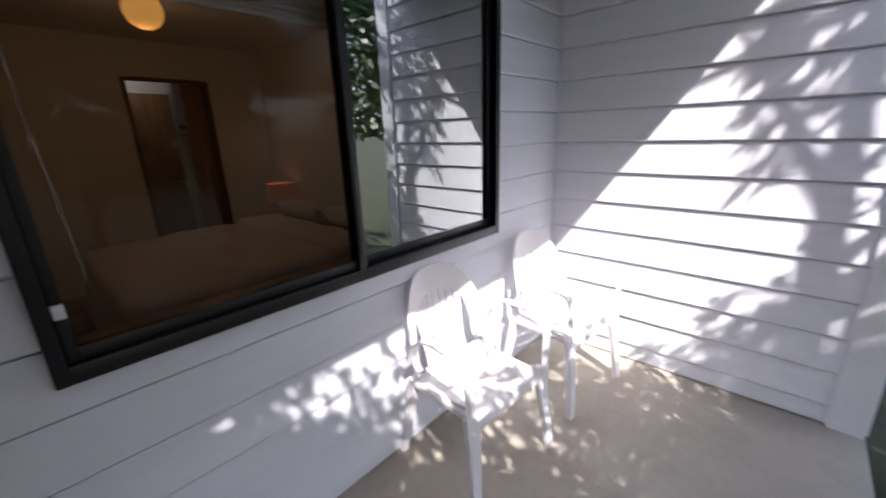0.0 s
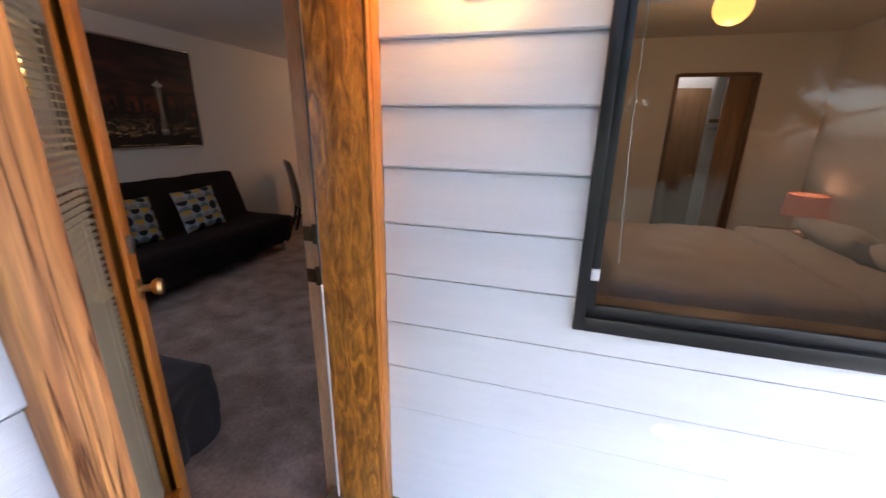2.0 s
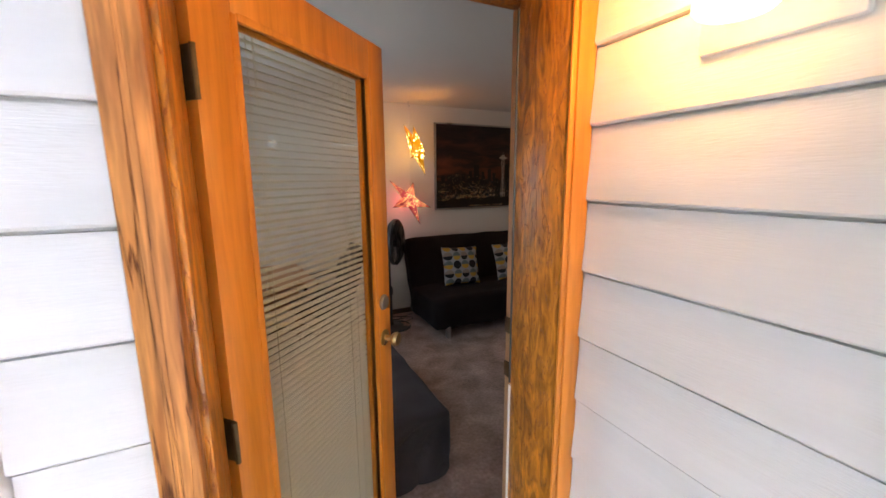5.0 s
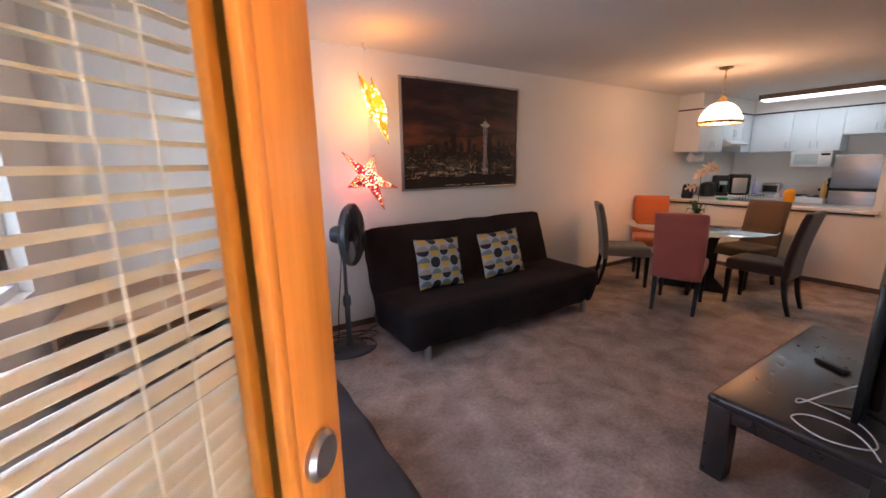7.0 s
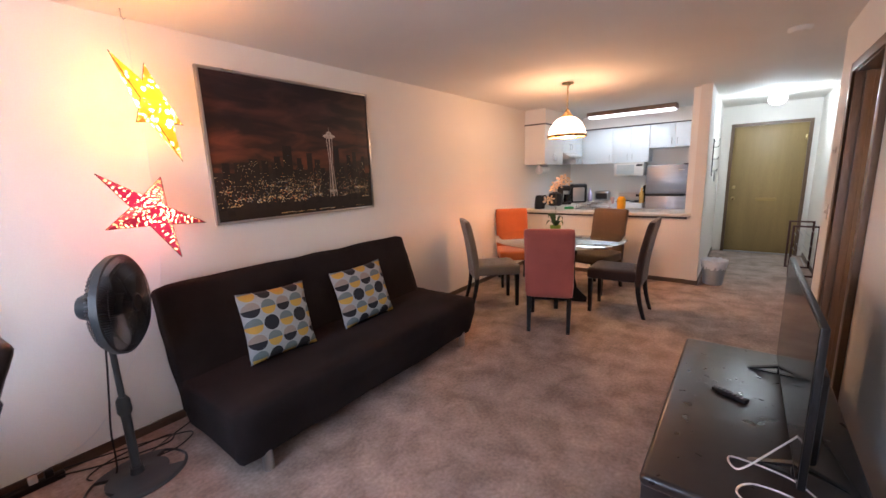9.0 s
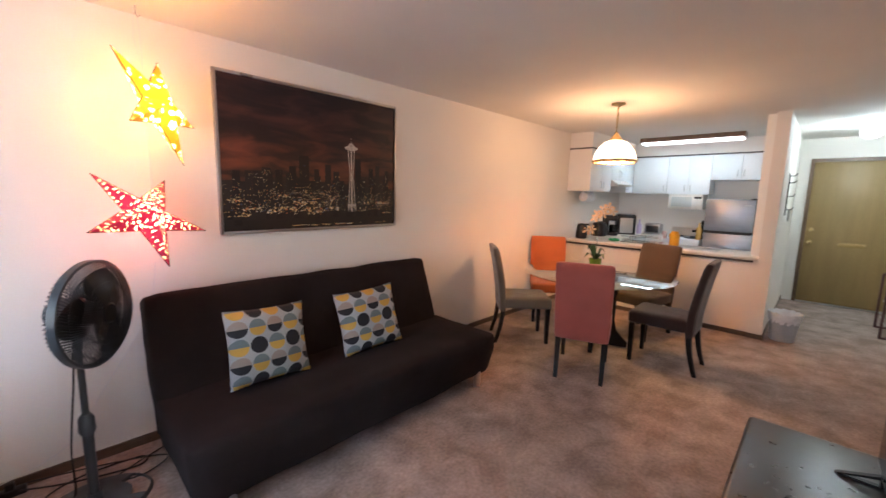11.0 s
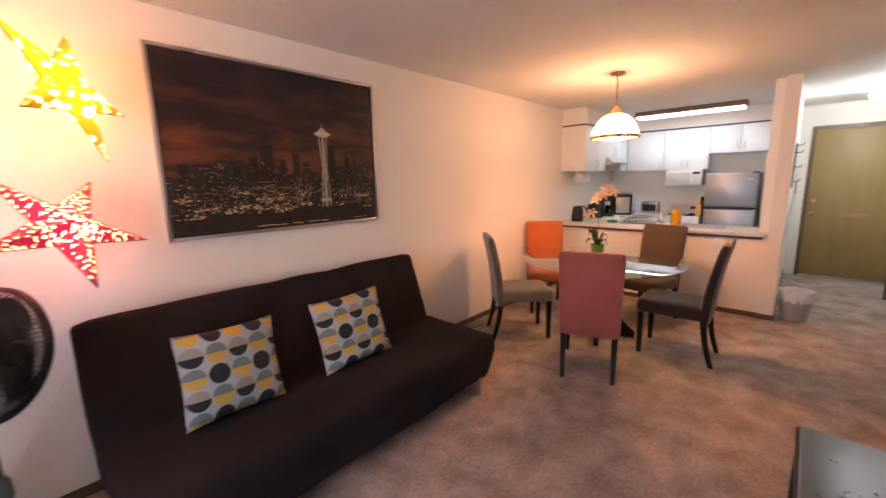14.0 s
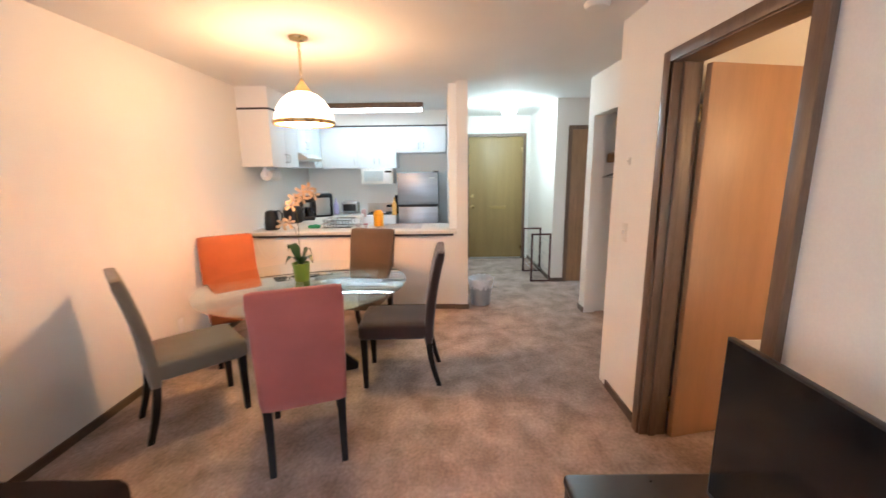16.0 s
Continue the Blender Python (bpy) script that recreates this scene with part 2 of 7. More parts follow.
CABLEW = material("white_cable", (0.7, 0.7, 0.7), 0.4, vary=0.05, bump=0.0)


JAMBTAN = material("worn_tan_jamb", (0.54, 0.34, 0.19), 0.6, vary=0.2, scale=4, grain=30, bump=0.1, stretch=(4, 4, 1))


# ---- shapes ----
def bm_new():
    return bmesh.new()


def box(bm, x0, x1, y0, y1, z0, z1, r=0.0, seg=2, m=None):
    """A box between the given sides, its edges rounded by r."""
    made = bmesh.ops.create_cube(bm, size=1.0)["verts"]
    for v in made:
        v.co = Vector((x0 + (v.co.x + 0.5) * (x1 - x0), y0 + (v.co.y + 0.5) * (y1 - y0), z0 + (v.co.z + 0.5) * (z1 - z0)))
    if r > 0:
        edges = list({e for v in made for e in v.link_edges})
        res = bmesh.ops.bevel(bm, geom=edges, offset=r, segments=seg, profile=0.5, affect="EDGES")
        made = list({v for f in res["faces"] for v in f.verts} | {v for v in made if v.is_valid})
    if m is not None:
        for v in made:
            v.co = m @ v.co
    return made


def tube(bm, points, r, n=10, closed=False, caps=True):
    """A round bar along points; r is one radius or one for each point."""
    pts = [Vector(p) for p in points]
    rings = []
    up = Vector((0, 0, 1))
    last = None
    for i, p in enumerate(pts):
        a = pts[(i - 1) % len(pts)] if (i > 0 or closed) else p
        b = pts[(i + 1) % len(pts)] if (i < len(pts) - 1 or closed) else p
        d = (b - a).normalized()
        if last is None:
            u = d.cross(up if abs(d.z) < 0.9 else Vector((1, 0, 0))).normalized()
        else:
            u = (last - d * last.dot(d)).normalized()
        last = u
        w = d.cross(u)
        rad = r[i] if isinstance(r, (list, tuple)) else r
        rings.append([bm.verts.new(p + (u * math.cos(k * math.tau / n) + w * math.sin(k * math.tau / n)) * rad) for k in range(n)])
    count = len(rings) if closed else len(rings) - 1
    for i in range(count):
        a, b = rings[i], rings[(i + 1) % len(rings)]
        for k in range(n):
            f = bm.faces.new((a[k], a[(k + 1) % n], b[(k + 1) % n], b[k]))
            f.smooth = True
    if caps and not closed:
        bm.faces.new(rings[0][::-1])
        bm.faces.new(rings[-1])
    return rings


def lathe(bm, profile, n=32, m=None, caps=True):
    """A turned body: profile is a list of (radius, height)."""
    rings = []
    for r, z in profile:
        rings.append([bm.verts.new(Vector((r * math.cos(k * math.tau / n), r * math.sin(k * math.tau / n), z))) for k in range(n)])
    for a, b in zip(rings, rings[1:]):
        for k in range(n):
            f = bm.faces.new((a[k], a[(k + 1) % n], b[(k + 1) % n], b[k]))
            f.smooth = True
    if caps:
        for ring in (rings[0][::-1], rings[-1]):
            if (ring[0].co - ring[n // 2].co).length > 1e-4:
                bm.faces.new(ring)
    if m is not None:
        for ring in rings:
            for v in ring:
                v.co = m @ v.co
    return rings


def prism(bm, outline, t0, t1, axes="xz"):
    """A flat shape with thickness: outline in two axes, from t0 to t1 along the third."""
    def put(a, b, t):
        return {"xz": (a, t, b), "xy": (a, b, t), "yz": (t, a, b)}[axes]
    lo = [bm.verts.new(put(a, b, t0)) for a, b in outline]
    hi = [bm.verts.new(put(a, b, t1)) for a, b in outline]
    bm.faces.new(lo)
    bm.faces.new(hi[::-1])
    for i in range(len(lo)):
        j = (i + 1) % len(lo)
        bm.faces.new((lo[j], lo[i], hi[i], hi[j]))
    return lo + hi


def finish(name, bm, mat, smooth=None):
    bmesh.ops.remove_doubles(bm, verts=bm.verts, dist=1e-6)
    bmesh.ops.recalc_face_normals(bm, faces=bm.faces)
    me = bpy.data.meshes.new(name)
    bm.to_mesh(me)
    bm.free()
    me.materials.append(mat)
    if smooth:
        me.shade_smooth()
        me.set_sharp_from_angle(angle=radians(smooth))
    return me


def part(name, bm, mat, parent=None, label="", smooth=35, kind=""):
    ob = new(name, finish(name, bm, mat, smooth))
    if parent is not None:
        ob.parent = parent
    return tagged(ob, label, kind=kind)


def thing(name, m=None, label="", category="", group=""):
    ob = new(name)
    ob.empty_display_size = 0.1
    if m is not None:
        ob.matrix_basis = m
    return tagged(ob, label, category, group)


def solid(name, mat, *boxes, r=0.0, label="", kind="structure"):
    bm = bm_new()
    for b in boxes:
        box(bm, *b, r=r)
    return tagged(new(name, finish(name, bm, mat, 35)), label, kind=kind)


# ---- structure ----
H = 2.44
FX = -8.5
solid("floor", CARPET, (-9.0, 1.2, 0.0, 3.33, -0.1, 0.0), (-9.0, -0.15, 3.33, 6.7, -0.1, 0.0))
solid("wall_south", WALL, (-9.0, 1.35, -0.15, 0.0, -0.1, H + 0.1))
solid("ceiling", CEIL, (-9.0, 1.35, -0.15, 3.6, H, H + 0.12), (-9.0, 0.0, 3.6, 6.75, H, H + 0.12))
# east wall with its window
WY0, WY1, WZ0, WZ1 = 0.72, 2.2, 0.9, 2.1
solid("wall_east", WALL, (1.12, 1.27, 0.0, WY0, 0, H), (1.12, 1.27, WY1, 3.33, 0, H), (1.12, 1.27, WY0, WY1, 0, WZ0), (1.12, 1.27, WY0, WY1, WZ1, H))
# north wall of the living room: patio door, bedroom door
DX0, DX1, DZ = 0.03, 0.845, 2.07
BX0, BX1, BZ = -3.70, -2.97, 2.04
solid("wall_north", WALL,
      (DX1 + 0.03, 1.27, 3.33, 3.45, 0, H), (DX0 - 0.03, DX1 + 0.03, 3.33, 3.45, DZ + 0.03, H), (BX1 + 0.02, DX0 - 0.03, 3.33, 3.45, 0, H),
      (BX0 - 0.02, BX1 + 0.02, 3.33, 3.45, BZ + 0.02, H), (-4.225, BX0 - 0.02, 3.33, 3.45, 0, H))
solid("wall_patio_south", SIDING, (DX1 + 0.03, 1.27, 3.45, 3.58, -0.2, 2.9), (-0.15, DX0 - 0.03, 3.45, 3.58, -0.2, 2.9), (DX0 - 0.03, DX1 + 0.03, 3.45, 3.58, DZ + 0.03, 2.9))
# facade with the bedroom window
VY0, VY1, VZ0, VZ1 = 4.25, 5.93, 0.96, 2.08
solid("wall_facade", SIDING, (-0.13, -0.012, 3.58, VY0, -0.2, 2.9), (-0.13, -0.012, VY1, 6.75, -0.2, 2.9), (-0.13, -0.012, VY0, VY1, -0.2, VZ0), (-0.13, -0.012, VY0, VY1, VZ1, 2.9))
solid("wall_patio_north", SIDING, (-0.15, 1.59, 6.632, 6.78, -0.3, 2.9))
SLAB = 0.05
solid("patio_floor", CONC, (-0.012, 1.607, 3.58, 6.63, -0.15, SLAB), r=0.004)
# hall and kitchen walls
solid("wall_jog", WALL, (-4.345, -4.225, 3.33, 3.69, 0, H))
solid("wall_closet", WALL, (-5.87, -5.72, 3.69, 3.81, 0, H), (-5.72, -4.345, 3.69, 3.81, 2.06, H), (-4.5, -4.345, 3.69, 3.81, 0, 2.06))
solid("closet_back_wall", WALL, (-5.87, -4.2, 4.45, 4.55, 0, H), (-5.87, -5.77, 3.81, 4.45, 0, H), (-4.35, -4.25, 3.81, 4.45, 0, H))
solid("wall_entry", WALL, (FX - 0.15, FX, -0.15, 2.60, 0, H), (FX - 0.15, FX, 3.56, 3.8, 0, H), (FX - 0.15, FX, 2.6, 3.56, 2.10, H))
solid("wall_hall_north", WALL, (FX, -6.95, 3.66, 3.78, 0, H))
solid("wall_bath", WALL, (-7.07, -6.95, 3.78, 3.86, 0, H), (-7.07, -6.95, 4.66, 5.3, 0, H), (-7.07, -6.95, 3.86, 4.66, 2.06, H))
solid("passage_end_wall", WALL, (-7.07, -5.77, 4.9, 5.0, 0, H))
solid("wall_kitchen_divider", WALL, (-8.5, -6.0, 2.34, 2.44, 0, H))
solid("post", WALL, (-6.0, -5.88, 2.325, 2.44, 0, H))
solid("half_wall", WALL, (-6.0, -5.9, 0.0, 2.325, 0, 0.865))
# bedroom walls
solid("bedroom_west_wall", WALL, (-4.07, -3.95, 3.45, 5.255, 0, H), (-4.07, -3.95, 5.985, 6.7, 0, H), (-4.07, -3.95, 5.255, 5.985, 2.07, H))
solid("bedroom_north_wall", WALL, (-4.07, -0.13, 6.62, 6.75, 0, H))
solid("dressing_walls", WALL, (-5.7, -5.6, 5.0, 6.62, 0, H), (-5.7, -4.07, 6.62, 6.75, 0, H), (-5.7, -4.07, 4.9, 5.0, 0, H), (-5.1, -5.02, 5.0, 5.94, 0, H))
# baseboards
solid("baseboard", BASEB,
      (-5.9, 1.12, 0.0, 0.012, 0, 0.055), (1.108, 1.12, 0.012, 3.33, 0, 0.055), (BX1 + 0.09, DX0 - 0.06, 3.318, 3.33, 0, 0.055), (-4.225, BX0 - 0.09, 3.318, 3.33, 0, 0.055),
      (-4.357, -4.225, 3.678, 3.69, 0, 0.055), (-5.88, -5.72, 3.678, 3.69, 0, 0.055), (-5.9, -5.888, 0.012, 2.312, 0, 0.055), (-5.88, -5.868, 2.313, 2.452, 0, 0.055),
      (-6.0, -5.88, 2.44, 2.452, 0, 0.055), (FX, -6.95, 3.648, 3.66, 0, 0.055), (-6.95, -6.938, 3.66, 3.82, 0, 0.055), (FX, -6.0, 2.44, 2.452, 0, 0.055))


def siding(prefix, bays, axis):
    """Lapped boards: each leans out to its lower edge. bays: (from, to, bottom, top) along the wall."""
    for k in range(-1, 18):
        z0 = 1.72 - 0.1745 * (9 - k) - 0.0
        z1 = z0 + 0.1745
        for a, b, lo, hi in bays:
            p, q = max(z0, lo), min(z1, hi)
            if q - p < 0.02:
                continue
            t0 = 0.015 - 0.013 * (p - z0) / 0.1745
            t1 = 0.015 - 0.013 * (q - z0) / 0.1745
            p += 0.007
            bm = bm_new()
            if axis == "south":
                p, q = p - 0.01, q - 0.01
            if axis == "x":
                prism(bm, [(-0.012, p), (t0 - 0.006, p), (t0 - 0.001, p + 0.005), (t1, q), (-0.012, q)], a, b, "xz")
            elif axis == "south":
                prism(bm, [(3.58, p), (3.587 + t0, p), (3.591 + t0, p + 0.005), (3.592 + t1, q), (3.58, q)], a, b, "yz")
            else:
                prism(bm, [(6.632, p), (6.625 - t0, p), (6.621 - t0, p + 0.005), (6.62 - t1, q), (6.632, q)], a, b, "yz")
            part("siding_board", bm, SIDING, bpy.data.objects[prefix], smooth=0)


siding("wall_facade", [(3.617, VY0 - 0.03, SLAB, 2.9), (VY0 - 0.03, VY1 + 0.03, SLAB, VZ0 - 0.02), (VY0 - 0.03, VY1 + 0.03, VZ1 + 0.02, 2.9), (VY1 + 0.03, 6.60, SLAB, 2.9)], "x")
siding("wall_patio_south", [(0.908, 1.083, SLAB, 2.9)], "south")
siding("wall_patio_north", [(0.0, 1.47, SLAB, 2.9)], "north")
solid("trim_corner", TRIMW, (1.085, 1.29, 3.58, 3.62, SLAB, 2.9), (1.27, 1.30, 3.45, 3.58, SLAB, 2.9), (1.47, 1.6, 6.595, 6.63, SLAB, 2.9), (1.59, 1.615, 6.63, 6.8, SLAB, 2.9), (-0.012, 0.02, 6.6, 6.62, SLAB, 2.9))
# roof over the patio and the house above it
EDGE = 1.34
solid("patio_ceiling", TRIMW, (-0.13, EDGE, 3.6, 6.63, 2.52, 2.62))
# unseen eave, added to keep the sun out of the east window
solid("eave_east", TRIMW, (1.27, 2.4, -0.15, 3.58, 2.57, 2.66))
solid("upper_house", SIDING, (-9.0, 1.27, -0.15, 3.58, 2.57, 5.2), (-9.0, -0.012, 3.58, 8.0, 2.64, 5.2))
solid("ground", GRASSM, (1.62, 400, -400, 400, -0.45, -0.15), (-400, 1.62, 6.8, 400, -0.45, -0.15), (-400, 1.62, -400, -0.15, -0.45, -0.15))
# patio door frame
jamb = solid("patio_door_frame", FIRJ, (DX0 - 0.03, DX0, 3.41, 3.6, 0, DZ), (DX0, DX0 + 0.04, 3.41, 3.6, 0, DZ - 0.012), (DX1, DX1 + 0.03, 3.33, 3.6, 0, DZ), (DX1 - 0.012, DX1, 3.40, 3.6, 0, DZ - 0.012), (DX0 - 0.03, DX1 + 0.03, 3.33, 3.6, DZ, DZ + 0.03), (DX0, DX1, 3.40, 3.6, DZ - 0.012, DZ), r=0.003)
solid("trim_door_west", FIR, (0.004, 0.056, 3.603, 3.616, SLAB, DZ + 0.1), (0.056, 0.072, 3.603, 3.612, SLAB, DZ + 0.04), r=0.004)
solid("trim_jamb_inner", JAMBTAN, (DX0 - 0.03, DX0, 3.325, 3.408, 0, DZ), r=0.002)
solid("trim_door_head", FIR, (0.018, 0.908, 3.58, 3.64, DZ + 0.05, DZ + 0.12), r=0.004)
solid("trim_door_east", RUSTIC, (0.847, 0.908, 3.58, 3.64, SLAB, DZ + 0.05), r=0.006)
solid("threshold", METAL, (DX0, DX1, 3.36, 3.62, 0.0, 0.055), r=0.006)
solid("trim_bedroom_door", FRAMEB, (BX0 - 0.075, BX0 - 0.015, 3.30, 3.33, 0, BZ + 0.06), (BX1 + 0.015, BX1 + 0.075, 3.30, 3.33, 0, BZ + 0.06), (BX0 - 0.015, BX1 + 0.015, 3.30, 3.33, BZ + 0.005, BZ + 0.06),
      (BX0 - 0.02, BX0, 3.315, 3.46, 0, BZ), (BX1, BX1 + 0.02, 3.315, 3.46, 0, BZ), (BX0 - 0.02, BX1 + 0.02, 3.315, 3.46, BZ, BZ + 0.02), (BX0, BX0 + 0.012, 3.36, 3.40, 0, BZ), (BX1 - 0.012, BX1, 3.36, 3.40, 0, BZ), r=0.003)
solid("trim_entry_door", FRAMEB, (FX - 0.03, FX + 0.015, 2.57, 2.615, 0, 2.15), (FX - 0.03, FX + 0.015, 3.545, 3.59, 0, 2.15), (FX - 0.03, FX + 0.015, 2.615, 3.545, 2.10, 2.15))
solid("trim_bath_door", FRAMEB, (-7.0, -6.935, 3.82, 3.87, 0, 2.10), (-7.0, -6.935, 4.65, 4.70, 0, 2.10), (-7.0, -6.935, 3.87, 4.65, 2.05, 2.10))
solid("trim_bedroom_opening", FRAMEB, (-3.96, -3.94, 5.225, 5.265, 0, 2.08), (-3.96, -3.94, 5.975, 6.015, 0, 2.08), (-3.96, -3.94, 5.265, 5.975, 2.05, 2.09))


# ---- things: patio ----
def quad_patch(bm, pts):
    f = bm.faces.new([bm.verts.new(p) for p in pts])
    return f


def window():
    t = thing("window_1", label="black aluminium sliding window with two panes in white siding", category="window")
    t["kind"] = "structure"
    bm = bm_new()
    y0, y1, z0, z1 = 4.218, 5.955, 0.934, 2.11
    x0, x1 = -0.03, 0.03
    for b in ((x0, x1, y0, y0 + 0.03, z0, z1), (x0, x1, y1 - 0.03, y1, z0, z1), (x0, x1, y0 + 0.03, y1 - 0.03, z0, z0 + 0.045), (x0, x1, y0 + 0.03, y1 - 0.03, z1 - 0.045, z1)):
        box(bm, *b, r=0.003)
    part("window_frame", bm, BLACKAL, t)
    for name, a, b, x in (("sash", y0 + 0.03, 5.09, 0.004), ("sash", 5.05, y1 - 0.03, -0.018)):
        bm = bm_new()
        w = 0.024
        for q in ((x - 0.01, x + 0.01, a, a + w, z0 + 0.045, z1 - 0.045), (x - 0.01, x + 0.01, b - w, b, z0 + 0.045, z1 - 0.045), (x - 0.01, x + 0.01, a + w, b - w, z0 + 0.045, z0 + 0.08), (x - 0.01, x + 0.01, a + w, b - w, z1 - 0.08, z1 - 0.045)):
            box(bm, *q, r=0.003)
        s = part(name, bm, BLACKAL, t)
        bm = bm_new()
        box(bm, x - 0.002, x + 0.002, a + w, b - w, z0 + 0.08, z1 - 0.08)
        g = part("pane", bm, GLASS if x > 0 else GLASS_R, s, smooth=0)
        g.visible_shadow = False
    bm = bm_new()
    box(bm, -0.02, 0.017, 5.06, 5.092, z0 + 0.045, z1 - 0.045, r=0.003)
    box(bm, 0.017, 0.03, 5.05, 5.072, z0 + 0.045, z1 - 0.045, r=0.002)
    part("mullion", bm, BLACKAL, t)
    bm = bm_new()
    box(bm, 0.015, 0.022, 4.250, 4.273, 1.09, 1.125, r=0.002)
    part("latch", bm, WHITEPL, t, "small white plastic latch tag")
    bm = bm_new()
    box(bm, -0.2, -0.03, 4.2, 5.98, 0.93, 0.962, r=0.006)
    box(bm, -0.2, -0.13, 4.14, 4.2, 0.93, 0.962)
    part("window_sill", bm, OAK, t, "varnished brown wood inner sill")
    return t


window()
bpy.data.objects["wall_facade"]["kind"] = "structure"


def blind(name, a, b, top, bottom, place, slat_w=0.024, pitch=0.021, tilt=20, stack=0.0, label="", cords=(0.2, 0.8)):
    """A slatted blind hung between a and b along the local x axis, facing local y."""
    t = thing(name, place, label, "window blind")
    bm = bm_new()
    box(bm, a, b, -0.015, 0.015, top - 0.025, top, r=0.003)
    part("head_rail", bm, BLINDM, t)
    bm = bm_new()
    box(bm, a, b, -0.012, 0.012, bottom, bottom + 0.015, r=0.004)
    part("bottom_rail", bm, BLINDM, t)
    bm = bm_new()
    z0 = top - 0.035
    me = None
    while z0 > bottom + 0.02:
        bs = bm_new()
        s = slat_w / 2
        prev = None
        for k in range(4):
            u = -1 + 2 * k / 3
            yy, zz = u * s, (1 - u * u) * 0.0042
            c, d = math.cos(radians(tilt)), math.sin(radians(tilt))
            p = (yy * c - zz * d, yy * d + zz * c)
            cur = [bs.verts.new((a + 0.002, p[0], p[1])), bs.verts.new((b - 0.002, p[0], p[1]))]
            if prev:
                f = bs.faces.new((prev[0], prev[1], cur[1], cur[0]))
                f.smooth = True
            prev = cur
        if me is None:
            me = finish("slat", bs, BLINDM)
            me["made"] = 1
        else:
            bs.free()
        ob = new("slat", me)
        ob.parent = t
        ob.location = (0, 0, z0)
        z0 -= pitch
    for c in cords:
        bm = bm_new()
        x = a + (b - a) * c
        tube(bm, [(x, -0.014, top - 0.02), (x, -0.014, bottom + 0.01)], 0.0011, 5)
        tube(bm, [(x + 0.006, 0.014, top - 0.02), (x + 0.006, 0.014, bottom + 0.01)], 0.0011, 5)
        part("cord", bm, BLINDM, t)
    return t


bl = blind("bedroom_blind", -0.84, 0.84, 2.07, 1.80, pose(-0.085, 5.09, 0, 0, 0, 90), pitch=0.016, tilt=50, label="cream slatted blind pulled up behind the bedroom window", cords=(0.12, 0.37, 0.63, 0.88))
bm = bm_new()
tube(bm, [(-0.07, 4.30, 2.05), (-0.075, 4.31, 1.5), (-0.07, 4.33, 1.12)], 0.002, 6)
part("wand", bm, BLINDM, bl)
bl.children[-1].parent = None
w_ = bpy.data.objects["wand"]
tagged(w_, "thin clear blind wand hanging inside the bedroom window", "blind wand")


def patio_door():
    """The leaf stands open into the room; local x runs from the hinge to the free edge."""
    ang = 44
    place = pose(DX1 - 0.016, 3.385, 0.03, 0, 0, 180 + ang)
    t = thing("patio_door", place, "orange-stained wooden glass door standing open inwards", "door")
    t["kind"] = "structure"
    W, D, Z = 0.75, 0.044, 2.035
    st, rt, rb = 0.098, 0.115, 0.215
    bm = bm_new()
    for b in ((0, st, -D / 2, D / 2, 0, Z), (W - st, W, -D / 2, D / 2, 0, Z), (st, W - st, -D / 2, D / 2, Z - rt, Z), (st, W - st, -D / 2, D / 2, 0, rb)):
        box(bm, *b, r=0.003)
    part("leaf_frame", bm, FIR, t)
    bm = bm_new()
    e = 0.014
    for s in (-1, 1):
        ya, yb = (s * (D / 2 - 0.012), s * (D / 2 + 0.004)) if s > 0 else (s * (D / 2 + 0.004), s * (D / 2 - 0.012))
        for b in ((st - 0.004, st + e, ya, yb, rb, Z - rt), (W - st - e, W - st + 0.004, ya, yb, rb, Z - rt), (st + e, W - st - e, ya, yb, Z - rt - e, Z - rt + 0.004), (st + e, W - st - e, ya, yb, rb - 0.004, rb + e)):
            box(bm, *b, r=0.004)
    part("glass_bead", bm, FIR, t)
    bm = bm_new()
    box(bm, st, W - st, -0.002, 0.002, rb, Z - rt)
    g = part("pane", bm, DOORGLASS, t, smooth=0)
    g.visible_shadow = False
    for i, z in enumerate((0.968, 1.112)):
        bm = bm_new()
        if i == 0:
            for s in (-1, 1):
                m = Matrix.Translation((W - 0.055, s * D / 2, z)) @ Euler((radians(-90 * s), 0, 0)).to_matrix().to_4x4()
                lathe(bm, [(0.0, 0), (0.032, 0), (0.032, 0.004), (0.012, 0.008), (0.011, 0.03), (0.022, 0.038), (0.028, 0.05), (0.024, 0.062), (0.0, 0.066)], 24, m)
            part("door_knob", bm, BRASS, t, "aged brass door knob")
        else:
            for s in (-1, 1):
                m = Matrix.Translation((W - 0.055, s * D / 2, z)) @ Euler((radians(-90 * s), 0, 0)).to_matrix().to_4x4()
                lathe(bm, [(0.0, 0), (0.03, 0), (0.03, 0.006), (0.024, 0.012), (0.0, 0.013)], 24, m)
            part("deadbolt", bm, METAL, t, "round steel deadbolt plate")
    for z in (0.25, 1.0, 1.78):
        bm = bm_new()
        box(bm, -0.006, 0.0, -0.03, 0.03, z - 0.05, z + 0.05, r=0.001)
        tube(bm, [(-0.006, -0.03, z - 0.05), (-0.006, -0.03, z + 0.05)], 0.006, 10)
        part("hinge", bm, material_cache("hinge_metal"), t, "dark worn hinge")
    # blind on the room side of the glass
    b = blind("door_blind", 0.085, W - 0.085, Z - 0.06, 0.21, place @ pose(0, 0.042, 0), slat_w=0.024, pitch=0.0205, tilt=7, label="cream slatted blind hung on the inside of the glass door", cords=(0.12, 0.2, 0.8, 0.88))
    return t


_cache = {}


